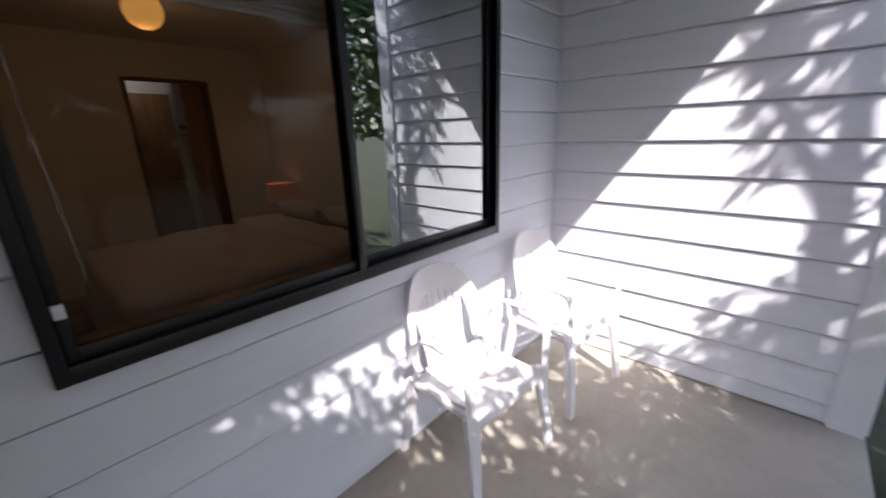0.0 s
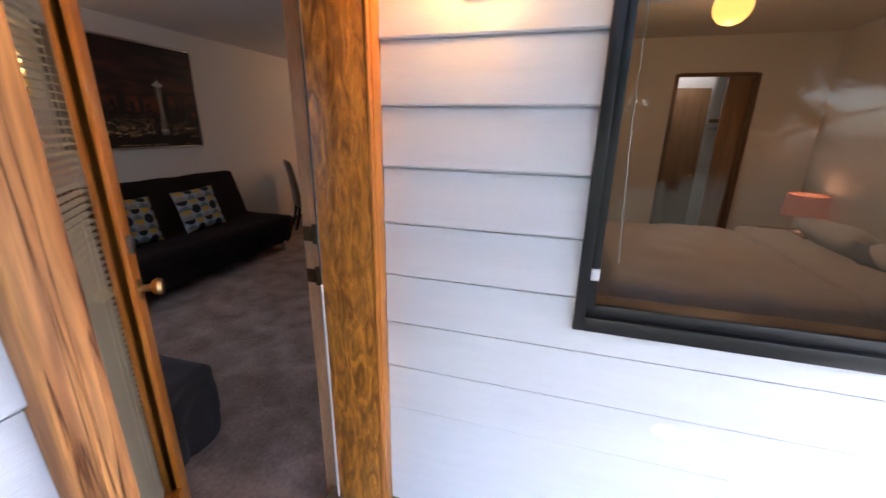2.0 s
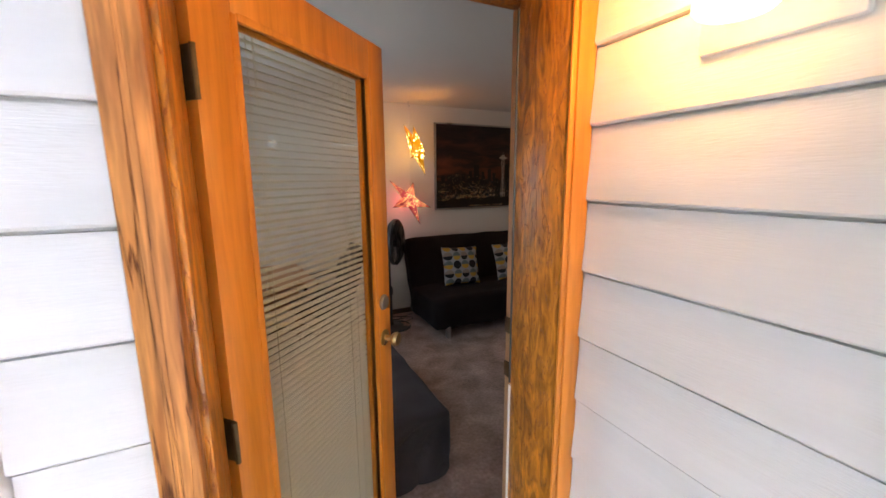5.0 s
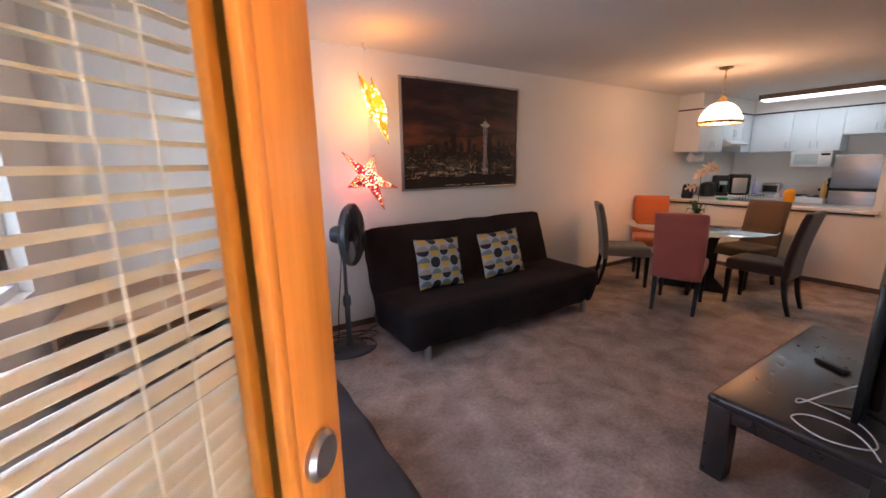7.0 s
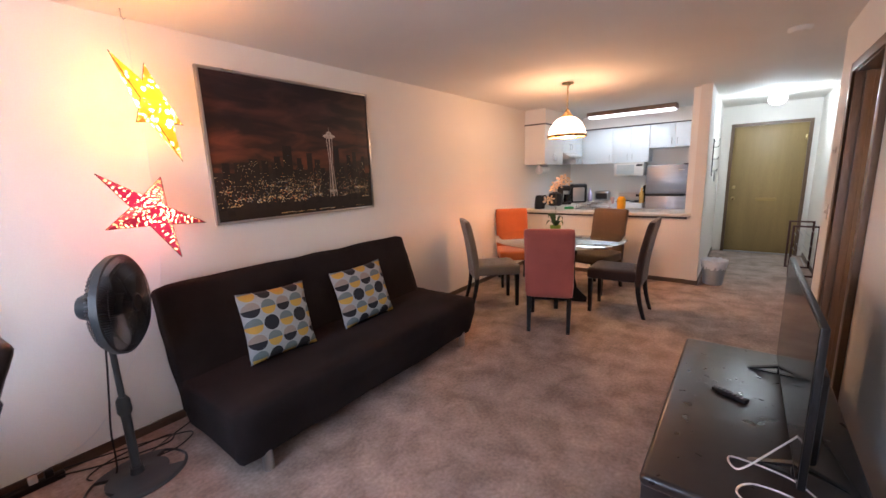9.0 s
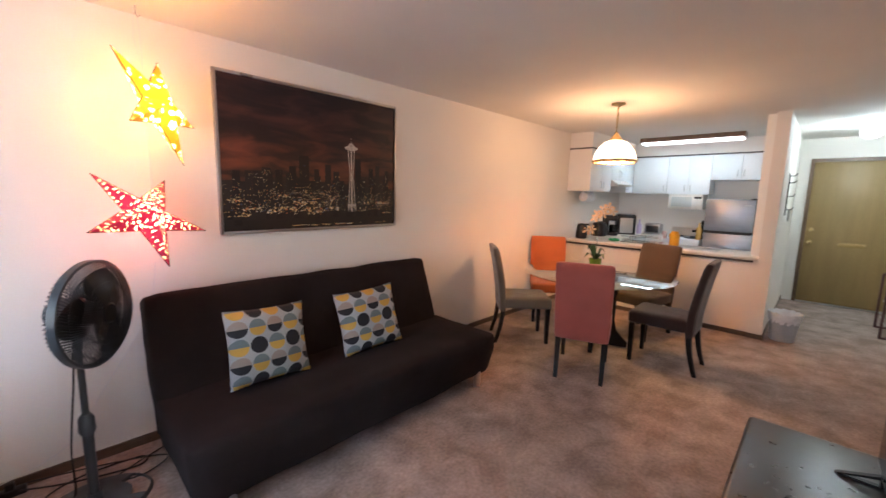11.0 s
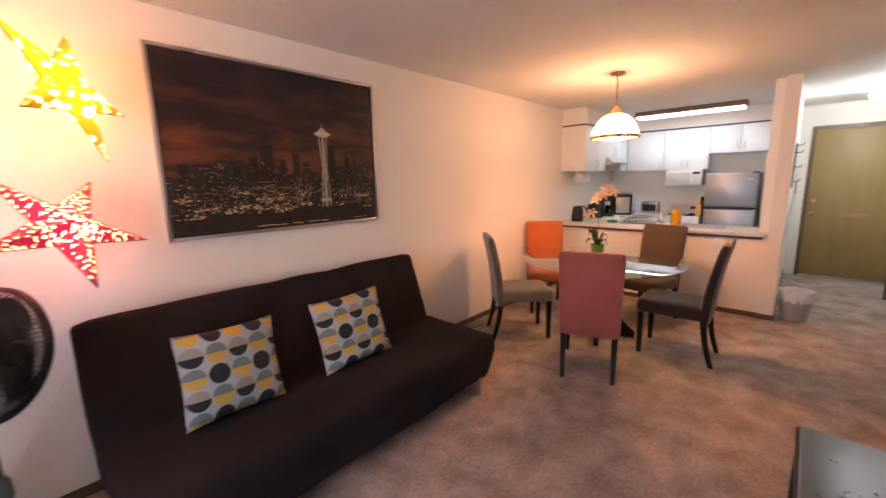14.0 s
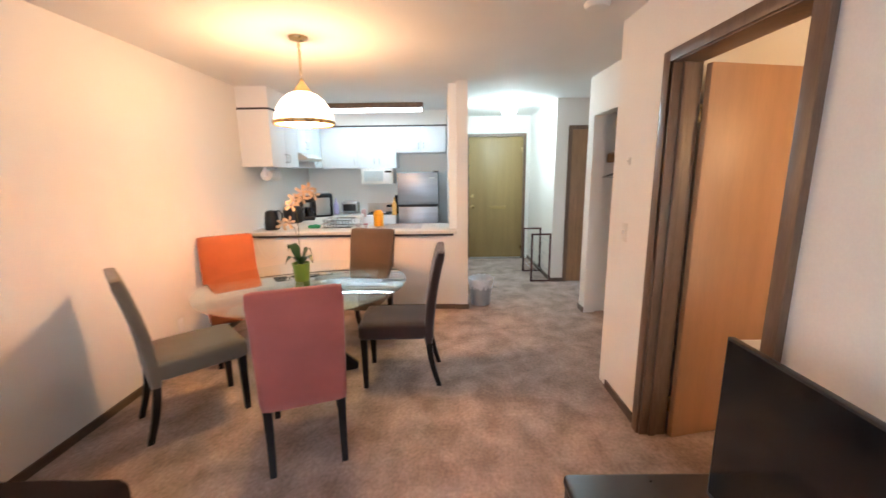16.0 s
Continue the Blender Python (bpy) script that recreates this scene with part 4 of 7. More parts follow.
def dotted_cloth():
    m = bpy.data.materials.new("dotted_cushion_cloth")
    m.use_nodes = True
    n, l = m.node_tree.nodes, m.node_tree.links
    b = n["Principled BSDF"]
    b.inputs["Roughness"].default_value = 0.9
    co = n.new("ShaderNodeTexCoord")
    sep = n.new("ShaderNodeSeparateXYZ")
    l.new(co.outputs["Object"], sep.inputs[0])

    def mth(op, a, bb=None, c=None):
        k = n.new("ShaderNodeMath")
        k.operation = op
        for i, v in enumerate((a, bb, c)):
            if v is None:
                continue
            if isinstance(v, (int, float)):
                k.inputs[i].default_value = v
            else:
                l.new(v, k.inputs[i])
        return k.outputs[0]
    P = 0.098
    z = mth("ADD", mth("DIVIDE", sep.outputs["Z"], P), 20.45)
    x = mth("ADD", mth("DIVIDE", sep.outputs["X"], P), 20.3)
    row, col = mth("FLOOR", z), mth("FLOOR", x)
    fx, fz = mth("SUBTRACT", mth("FRACT", x), 0.5), mth("SUBTRACT", mth("FRACT", z), 0.5)
    d = mth("SQRT", mth("ADD", mth("MULTIPLY", fx, fx), mth("MULTIPLY", fz, fz)))
    inside = mth("LESS_THAN", d, 0.465)
    upper = mth("GREATER_THAN", fz, 0.0)
    odd = mth("MODULO", mth("ADD", row, col), 2.0)
    odd_row = mth("MODULO", row, 2.0)

    def pick(fac, a, b):
        k = n.new("ShaderNodeMix")
        k.data_type = "RGBA"
        l.new(fac, k.inputs["Factor"])
        for name, v in (("A", a), ("B", b)):
            if isinstance(v, tuple):
                k.inputs[name].default_value = lin(v)
            else:
                l.new(v, k.inputs[name])
        return k.outputs["Result"]
    black, blue, yellow, tan = (0.012, 0.013, 0.018), (0.14, 0.18, 0.19), (0.56, 0.33, 0.06), (0.30, 0.25, 0.22)
    split = pick(upper, yellow, blue)
    top = pick(odd_row, black, tan)
    plain = pick(upper, black, top)
    mx = pick(inside, (0.36, 0.38, 0.39), pick(odd, split, plain))
    no = n.new("ShaderNodeTexNoise")
    no.inputs["Scale"].default_value = 300
    l.new(co.outputs["Object"], no.inputs["Vector"])
    bp = n.new("ShaderNodeBump")
    bp.inputs["Strength"].default_value, bp.inputs["Distance"].default_value = 0.5, 0.001
    l.new(no.outputs["Fac"], bp.inputs["Height"])
    l.new(bp.outputs[0], b.inputs["Normal"])
    mz = n.new("ShaderNodeMix")
    mz.data_type, mz.blend_type = "RGBA", "MULTIPLY"
    mz.inputs["Factor"].default_value = 0.35
    l.new(mx, mz.inputs["A"])
    l.new(no.outputs["Fac"], mz.inputs["B"])
    l.new(mz.outputs["Result"], b.inputs["Base Color"])
    return m


def soft(bm, x0, x1, y0, y1, z0, z1, r=0.05, cuts=10, wob=0.006, seed=0, m=None, freq=4.0):
    """A rounded upholstered block with slight unevenness."""
    made = bmesh.ops.create_cube(bm, size=1.0)["verts"]
    edges = list({e for v in made for e in v.link_edges})
    bmesh.ops.subdivide_edges(bm, edges=edges, cuts=cuts, use_grid_fill=True)
    vs = [v for v in bm.verts if not v.tag]
    cx, cy, cz = (x0 + x1) / 2, (y0 + y1) / 2, (z0 + z1) / 2
    hx, hy, hz = (x1 - x0) / 2, (y1 - y0) / 2, (z1 - z0) / 2
    r = min(r, hx, hy, hz)
    for v in vs:
        v.tag = True
        p = Vector((v.co.x * 2 * hx, v.co.y * 2 * hy, v.co.z * 2 * hz))
        core = Vector((max(-hx + r, min(hx - r, p.x)), max(-hy + r, min(hy - r, p.y)), max(-hz + r, min(hz - r, p.z))))
        d = p - core
        # move rows near the edge so that the rounding has faces to use
        if d.length > 1e-9:
            p = core + d.normalized() * r
        q = p + Vector((cx, cy, cz))
        nn = (d.normalized() if d.length > 1e-9 else Vector((0, 0, 0)))
        q += nn * wob * noise.noise(q * freq + Vector((seed, seed, 0)))
        v.co = (m @ q) if m is not None else q
    for f in bm.faces:
        f.smooth = True


def sofa():
    t = thing("sofa_bed", label="charcoal cloth sofa bed with a tilted back and steel legs", category="sofa")
    x0, x1 = -2.87, -0.80
    bm = bm_new()
    soft(bm, x0 - 0.07, x1, 0.28, 1.0, 0.08, 0.43, r=0.05, cuts=16, wob=0.012, seed=2)
    for v in bm.verts:
        if v.co.z < 0.3:
            k = (0.3 - v.co.z) / 0.2
            v.co.y -= 0.05 * k * max(0, (v.co.y - 0.5) / 0.5)
            v.co.x += (0.03 * k if v.co.x < -1.8 else -0.03 * k) * abs((v.co.x + 1.835) / 1.03) ** 3
    part("seat", bm, SOFAM, t, "charcoal cloth seat cushion", smooth=60)
    bm = bm_new()
    m = Matrix.Translation((0, 0.42, 0.36)) @ Euler((radians(20), 0, 0)).to_matrix().to_4x4()
    soft(bm, x0, x1, -0.17, 0.0, -0.14, 0.635, r=0.045, cuts=26, wob=0.012, seed=5, m=m)
    for v in bm.verts:
        # loose cloth gathered towards the near end
        u = max(0.0, (v.co.x + 1.45) / 0.65)
        if v.co.y > 0.15:
            v.co.y += 0.011 * u * math.sin(22 * (v.co.z + 0.75 * v.co.x) + 2.0 * math.sin(6 * v.co.x)) + 0.006 * noise.noise(v.co * 9)
    part("backrest", bm, SOFAM, t, "charcoal cloth backrest", smooth=60)
    bm = bm_new()
    box(bm, x0 + 0.06, x1 - 0.06, 0.14, 0.84, 0.075, 0.15, r=0.01)
    part("base_frame", bm, BLACKLEG, t)
    for x in (-2.79, -0.97):
        for y in (0.22, 0.93):
            bm = bm_new()
            lathe(bm, [(0.0, 0), (0.026, 0), (0.028, 0.004), (0.028, 0.13), (0, 0.13)], 20, pose(x, y, 0))
            part("leg", bm, METAL, t, "round steel leg")
    return t


sofa()
CLOTH = dotted_cloth()
for i, (x, z, yaw, roll) in enumerate(((-1.325, 0.645, 3, 3), (-2.025, 0.64, -4, -3))):
    t = thing("cushion", pose(x, 0.545, z, -17, roll, yaw + 180), ("square cushion with grey, black and yellow circles on the sofa", "square dotted cushion, crumpled along its lower edge, on the sofa")[i], "cushion", "cushions on the sofa")
    bm = bm_new()
    cushion_shape(bm, 0.47, 0.43, 0.13, seed=i + 3, wob=0.006)
    part("cover", bm, CLOTH, t, smooth=60)


def fan():
    t = thing("pedestal_fan", label="dark grey pedestal fan with a round base beside the sofa", category="fan")
    bx, by = -0.53, 0.41
    bm = bm_new()
    # a broad oval plate with a curled opening at either side
    nt, rings = 60, (0.0, 0.3, 0.52, 0.62, 0.72, 0.84, 0.95, 1.0)
    top = (0.045, 0.03, 0.024, 0.022, 0.021, 0.021, 0.019, 0.008)
    grid = [[[bm.verts.new((bx + 0.225 * q * math.cos(k * math.tau / nt), by + 0.185 * q * math.sin(k * math.tau / nt), z)) for k in range(nt)] for q, z in zip(rings[1:], zs)] for zs in (top[1:], (0.002,) * 7)]
    for lay, zc in zip(grid, (top[0], 0.002)):
        c = bm.verts.new((bx, by, zc))
        for k in range(nt):
            bm.faces.new((c, lay[0][k], lay[0][(k + 1) % nt]))
    hole = {(j, k) for j in (2, 3, 4) for k in range(nt) if (k < 6 or k > 52 or 24 < k < 37)}
    for j in range(6):
        for k in range(nt):
            k2 = (k + 1) % nt
            if (j, k) in hole:
                for (p, q), other in (((j, k), (j, (k - 1) % nt)), ((j, k2), (j, k2))):
                    if other not in hole:
                        bm.faces.new((grid[0][j][q], grid[0][j + 1][q], grid[1][j + 1][q], grid[1][j][q]))
                for jj, other in ((j, (j - 1, k)), (j + 1, (j + 1, k))):
                    if other not in hole:
                        bm.faces.new((grid[0][jj][k], grid[0][jj][k2], grid[1][jj][k2], grid[1][jj][k]))
                continue
            for lay in grid:
                bm.faces.new((lay[j][k], lay[j + 1][k], lay[j + 1][k2], lay[j][k2])).smooth = True
    for k in range(nt):
        bm.faces.new((grid[0][6][k], grid[0][6][(k + 1) % nt], grid[1][6][(k + 1) % nt], grid[1][6][k]))
    lathe(bm, [(0, 0.03), (0.035, 0.03), (0.028, 0.07), (0, 0.07)], 24, pose(bx, by, 0))
    part("base", bm, FANGREY, t)
    bm = bm_new()
    tube(bm, [(bx, by, 0.03), (bx, by, 0.42)], 0.021, 16)
    tube(bm, [(bx, by, 0.4), (bx, by, 0.86)], 0.014, 14)
    lathe(bm, [(0.0, 0.37), (0.024, 0.37), (0.032, 0.39), (0.03, 0.45), (0.02, 0.47), (0, 0.47)], 20, pose(bx, by, 0))
    part("pole", bm, FANGREY, t)
    f = Vector((-0.80, 0.60, 0)).normalized()
    head = Matrix.Translation((bx + 0.07 * f.x, by + 0.07 * f.y, 0.955)) @ f.to_track_quat("Z", "Y").to_matrix().to_4x4()
    bm = bm_new()
    lathe(bm, [(0, -0.16), (0.055, -0.155), (0.07, -0.12), (0.072, -0.05), (0.05, -0.02), (0, -0.02)], 24, head)
    lathe(bm, [(0.0, 0.84), (0.03, 0.84), (0.034, 0.87), (0.03, 0.93), (0, 0.93)], 16, pose(bx, by, 0))
    part("motor", bm, FANGREY, t)
    R = 0.235
    bm = bm_new()
    for rr, z in ((R, 0.02), (R * 0.86, 0.05), (R * 0.6, 0.065), (R * 0.3, 0.07)):
        tube(bm, [head @ Vector((rr * math.cos(a), rr * math.sin(a), z)) for a in [i * math.tau / 36 for i in range(36)]], 0.002, 5, closed=True)
    for k in range(110):
        a = k * math.tau / 110
        pts = [(R * 0.2, 0.072), (R * 0.6, 0.066), (R * 0.86, 0.051), (R * 0.97, 0.035), (R, 0.018)]
        tube(bm, [head @ Vector((r * math.cos(a + 0.5 * (1 - r / R)), r * math.sin(a + 0.5 * (1 - r / R)), z)) for r, z in pts], 0.0022, 4, caps=False)
    lathe(bm, [(0, 0.078), (0.04, 0.078), (0.05, 0.07), (0, 0.066)], 24, head)
    part("front_grille", bm, PLASTICB, t)
    bm = bm_new()
    for k in range(72):
        a = k * math.tau / 72
        pts = [(R * 0.25, -0.05), (R * 0.7, -0.05), (R * 0.93, -0.03), (R, -0.0)]
        tube(bm, [head @ Vector((r * math.cos(a), r * math.sin(a), z)) for r, z in pts], 0.0026, 4, caps=False)
    lathe(bm, [(R - 0.004, -0.006), (R + 0.007, -0.004), (R + 0.007, 0.026), (R - 0.004, 0.028), (R - 0.004, -0.006)], 48, head, caps=False)
    part("rear_grille", bm, FANGREY, t)
    for k in range(3):
        bm = bm_new()
        a0 = k * math.tau / 3 + 0.3
        prev = None
        for i in range(9):
            s = i / 8
            a = a0 + 1.35 * s
            rr = R * (0.62 + 0.28 * math.sin(math.pi * s))
            inner, outer = head @ Vector((0.05 * math.cos(a), 0.05 * math.sin(a), 0.02 * (0.5 - s))), head @ Vector((rr * math.cos(a), rr * math.sin(a), 0.05 * (0.5 - s) + 0.01))
            cur = [bm.verts.new(inner), bm.verts.new(outer)]
            if prev:
                bm.faces.new((prev[0], prev[1], cur[1], cur[0])).smooth = True
            prev = cur
        part("blade", bm, PLASTICB, t)
    bm = bm_new()
    lathe(bm, [(0, -0.02), (0.055, -0.02), (0.05, 0.035), (0, 0.04)], 24, head)
    part("hub", bm, PLASTICB, t)
    return t


fan()


def star(name, m, r, mat, label):
    """A folded paper star lantern in its local xz plane."""
    t = thing(name, m, label, "star lantern")
    bm = bm_new()
    tips, dips = [], []
    for k in range(5):
        a = radians(90 + 72 * k)
        b = radians(90 + 72 * k + 36)
        tips.append(Vector((r * math.cos(a), 0, r * math.sin(a))))
        dips.append(Vector((r * 0.36 * math.cos(b), 0, r * 0.36 * math.sin(b))))
    for s in (1, -1):
        c = bm.verts.new((0, s * 0.075, 0))
        tv = [bm.verts.new(p) for p in tips]
        dv = [bm.verts.new(p) for p in dips]
        for k in range(5):
            bm.faces.new((c, tv[k], dv[k]))
            bm.faces.new((c, dv[k - 1], tv[k]))
    part("shade", bm, mat, t, smooth=0)
    bm = bm_new()
    for k in range(5):
        tube(bm, [tips[k], dips[k]], 0.0022, 5)
        tube(bm, [dips[k - 1], tips[k]], 0.0022, 5)
    part("seam", bm, material(name + "_seam", (0.05, 0.03, 0.02), 0.7), t)
    return t


def paper(name, cut, body, cut_strength, body_strength, cells, slits=False):
    """Printed paper lit from within, with cut-outs that glow more."""
    m = bpy.data.materials.new(name)
    m.use_nodes = True
    n, l = m.node_tree.nodes, m.node_tree.links
    b = n["Principled BSDF"]
    co = n.new("ShaderNodeTexCoord")
    vo = n.new("ShaderNodeTexVoronoi")
    vo.inputs["Scale"].default_value = cells
    l.new(co.outputs["Object"], vo.inputs["Vector"])
    wv = n.new("ShaderNodeTexNoise")
    wv.inputs["Scale"].default_value, wv.inputs["Distortion"].default_value = 16, 2.0
    l.new(co.outputs["Object"], wv.inputs["Vector"])
    r1 = n.new("ShaderNodeMapRange")
    r1.inputs["From Min"].default_value, r1.inputs["From Max"].default_value = 0.44, 0.34
    l.new(vo.outputs["Distance"], r1.inputs["Value"])
    r2 = n.new("ShaderNodeMapRange")
    r2.inputs["From Min"].default_value, r2.inputs["From Max"].default_value = 0.42, 0.48
    l.new(wv.outputs["Fac"], r2.inputs["Value"])
    mu = n.new("ShaderNodeMath")
    mu.operation = "MULTIPLY"
    l.new(r1.outputs[0], mu.inputs[0])
    l.new(r2.outputs[0], mu.inputs[1])
    ln = n.new("ShaderNodeVectorMath")
    ln.operation = "LENGTH"
    l.new(co.outputs["Object"], ln.inputs[0])

    def calc(op, a, b=None, c=None):
        k = n.new("ShaderNodeMath")
        k.operation = op
        for i, v in enumerate((a, b, c)):
            if isinstance(v, (int, float)):
                k.inputs[i].default_value = v
            elif v is not None:
                l.new(v, k.inputs[i])
        return k.outputs[0]
    cut_mask = mu.outputs[0]
    if slits:
        # short curved slots in rings, as the paper is punched
        sp = n.new("ShaderNodeSeparateXYZ")
        l.new(co.outputs["Object"], sp.inputs[0])
        r = calc("MULTIPLY_ADD", wv.outputs["Fac"], 0.045, ln.outputs["Value"])
        ring = calc("LESS_THAN", calc("FRACT", calc("MULTIPLY", r, 44.0)), 0.42)
        turn = calc("ARCTAN2", sp.outputs["X"], sp.outputs["Z"])
        gap = calc("LESS_THAN", calc("FRACT", calc("MULTIPLY_ADD", turn, 4.775, calc("MULTIPLY", calc("FLOOR", calc("MULTIPLY", r, 44.0)), 0.37))), 0.66)
        cut_mask = calc("MULTIPLY", calc("MULTIPLY", ring, gap), calc("GREATER_THAN", wv.outputs["Fac"], 0.47))
    fall = n.new("ShaderNodeMapRange")
    fall.inputs["From Min"].default_value, fall.inputs["From Max"].default_value = 0.05, 0.26
    fall.inputs["To Min"].default_value, fall.inputs["To Max"].default_value = 1.0, 0.14
    l.new(ln.outputs["Value"], fall.inputs["Value"])
    mc = n.new("ShaderNodeMix")
    mc.data_type = "RGBA"
    mc.inputs["A"].default_value, mc.inputs["B"].default_value = lin(body), lin(cut)
    l.new(cut_mask, mc.inputs["Factor"])
    l.new(mc.outputs["Result"], b.inputs["Base Color"])
    l.new(mc.outputs["Result"], b.inputs["Emission Color"])
    ms = n.new("ShaderNodeMapRange")
    ms.inputs["To Min"].default_value, ms.inputs["To Max"].default_value = body_strength, cut_strength
    l.new(cut_mask, ms.inputs["Value"])
    m2 = n.new("ShaderNodeMath")
    m2.operation = "MULTIPLY"
    l.new(ms.outputs[0], m2.inputs[0])
    l.new(fall.outputs[0], m2.inputs[1])
    l.new(m2.outputs[0], b.inputs["Emission Strength"])
    return m


YP = paper("yellow_star_paper", (1.0, 0.72, 0.22), (0.80, 0.36, 0.01), 0.75, 0.05, 25)
RP = paper("red_star_paper", (1.0, 0.42, 0.16), (0.50, 0.008, 0.05), 0.40, 0.022, 34, slits=True)
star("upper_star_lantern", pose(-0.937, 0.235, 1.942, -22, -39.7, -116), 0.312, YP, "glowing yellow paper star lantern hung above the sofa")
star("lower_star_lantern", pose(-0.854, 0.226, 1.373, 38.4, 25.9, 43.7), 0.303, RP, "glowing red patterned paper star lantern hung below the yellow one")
t = thing("star_cord", label="thin clear cord that holds the star lanterns from a ceiling hook", category="cord")
bm = bm_new()
tube(bm, [(-0.89, 0.14, 2.435), (-0.9, 0.145, 2.3), (-0.9, 0.14, 2.0), (-0.9, 0.14, 1.5)], 0.0025, 5)
tube(bm, [(-0.88, 0.14, 2.435), (-0.87, 0.15, 2.28), (-0.9, 0.14, 2.14)], 0.0018, 5)
part("cord", bm, CABLEW, t)
bm = bm_new()
tube(bm, [(-0.89, 0.14, 2.44), (-0.89, 0.14, 2.40), (-0.895, 0.15, 2.385), (-0.905, 0.15, 2.395)], 0.004, 6)
part("hook", bm, METAL, t)


def dining_chair(cloth, word, place):
    """Upholstered side chair facing local -y; origin on the floor between its back feet."""
    t = thing("dining_chair", place, word, "dining chair", "chairs round the glass table")
    bm = bm_new()
    soft(bm, -0.225, 0.225, -0.47, 0.03, 0.365, 0.49, r=0.035, cuts=8, wob=0.004, seed=1)
    part("seat", bm, cloth, t, smooth=60)
    bm = bm_new()
    soft(bm, -0.22, 0.22, -0.005, 0.065, 0.33, 1.0, r=0.028, cuts=10, wob=0.003, seed=4)
    for v in bm.verts:
        k = (v.co.z - 0.4) / 0.6
        v.co.y += 0.10 * max(0, k) ** 1.6
        v.co.x *= 1.0 + 0.03 * max(0, k)
    part("backrest", bm, cloth, t, smooth=60)
    for s in (-1, 1):
        for name, top, bot in (("front_leg", (s * 0.19, -0.43, 0.37), (s * 0.19, -0.43, 0)), ("back_leg", (s * 0.185, 0.03, 0.37), (s * 0.18, 0.09, 0))):
            bm = bm_new()
            prev = None
            for i in range(6):
                u = i / 5
                p = Vector(top).lerp(Vector(bot), u)
                if name == "back_leg":
                    p.y = 0.03 + 0.07 * u ** 1.8
                w = 0.022 - 0.006 * u
                cur = [bm.verts.new(p + Vector((a * w, b * w, 0))) for a, b in ((-1, -1), (1, -1), (1, 1), (-1, 1))]
                if prev:
                    for k in range(4):
                        bm.faces.new((prev[k], prev[(k + 1) % 4], cur[(k + 1) % 4], cur[k]))
                else:
                    bm.faces.new(cur[::-1])
                prev = cur
            bm.faces.new(prev)
            part(name, bm, BLACKLEG, t)
    return t


def cloth(name, c):
    return material(name, c, 0.92, vary=0.12, scale=4, grain=350, bump=0.5, sheen=0.3, spec=0.15)


def facing(x, y, fx, fy):
    return pose(x, y, 0, 0, 0, math.degrees(math.atan2(fx, -fy)))


dining_chair(cloth("taupe_chair_cloth", (0.145, 0.115, 0.08)), "taupe upholstered dining chair with black legs beside the wall", facing(-3.86, 0.41, -0.69, 0.72))
dining_chair(cloth("rose_chair_cloth", (0.38, 0.105, 0.085)), "rose-red upholstered dining chair with black legs at the glass table", facing(-3.56, 1.425, -0.94, -0.33))
dining_chair(cloth("dark_brown_chair_cloth", (0.035, 0.021, 0.020)), "dark brown upholstered dining chair pulled out from the glass table", facing(-4.45, 2.03, 0.02, -1))
dining_chair(cloth("orange_chair_cloth", (0.46, 0.125, 0.04)), "orange upholstered dining chair in the corner by the counter", facing(-5.02, 0.28, 0.82, 0.57))
dining_chair(cloth("brown_chair_cloth", (0.088, 0.062, 0.043)), "brown upholstered dining chair in front of the kitchen counter", facing(-5.30, 1.46, 0.97, -0.22))


def table():
    t = thing("glass_table", pose(-4.43, 1.165, 0), "round glass-topped dining table on black crossed slab legs", "dining table")
    bm = bm_new()
    lathe(bm, [(0, 0.738), (0.72, 0.738), (0.73, 0.742), (0.73, 0.746), (0.72, 0.75), (0, 0.75)], 72, None)
    g = part("tabletop", bm, TABLEGLASS, t, "clear round glass top", smooth=30)
    for k in range(4):
        a = radians(20 + 90 * k)
        bm = bm_new()
        prism(bm, [(0.0, 0.0), (0.33, 0.0), (0.34, 0.05), (0.22, 0.16), (0.17, 0.4), (0.22, 0.62), (0.33, 0.736), (0.22, 0.736), (0.10, 0.58), (0.0, 0.55)], -0.022, 0.022, "xz")
        bmesh.ops.bevel(bm, geom=list(bm.edges), offset=0.004, segments=1, affect="EDGES")
        bmesh.ops.transform(bm, matrix=Matrix.Rotation(a, 4, "Z"), verts=bm.verts)
        part("leg", bm, BLACKLEG, t, "black curved slab leg")
    return t


TABLEGLASS = glass("table_glass", (0.84, 0.93, 0.9), gloss=1.8)
table()


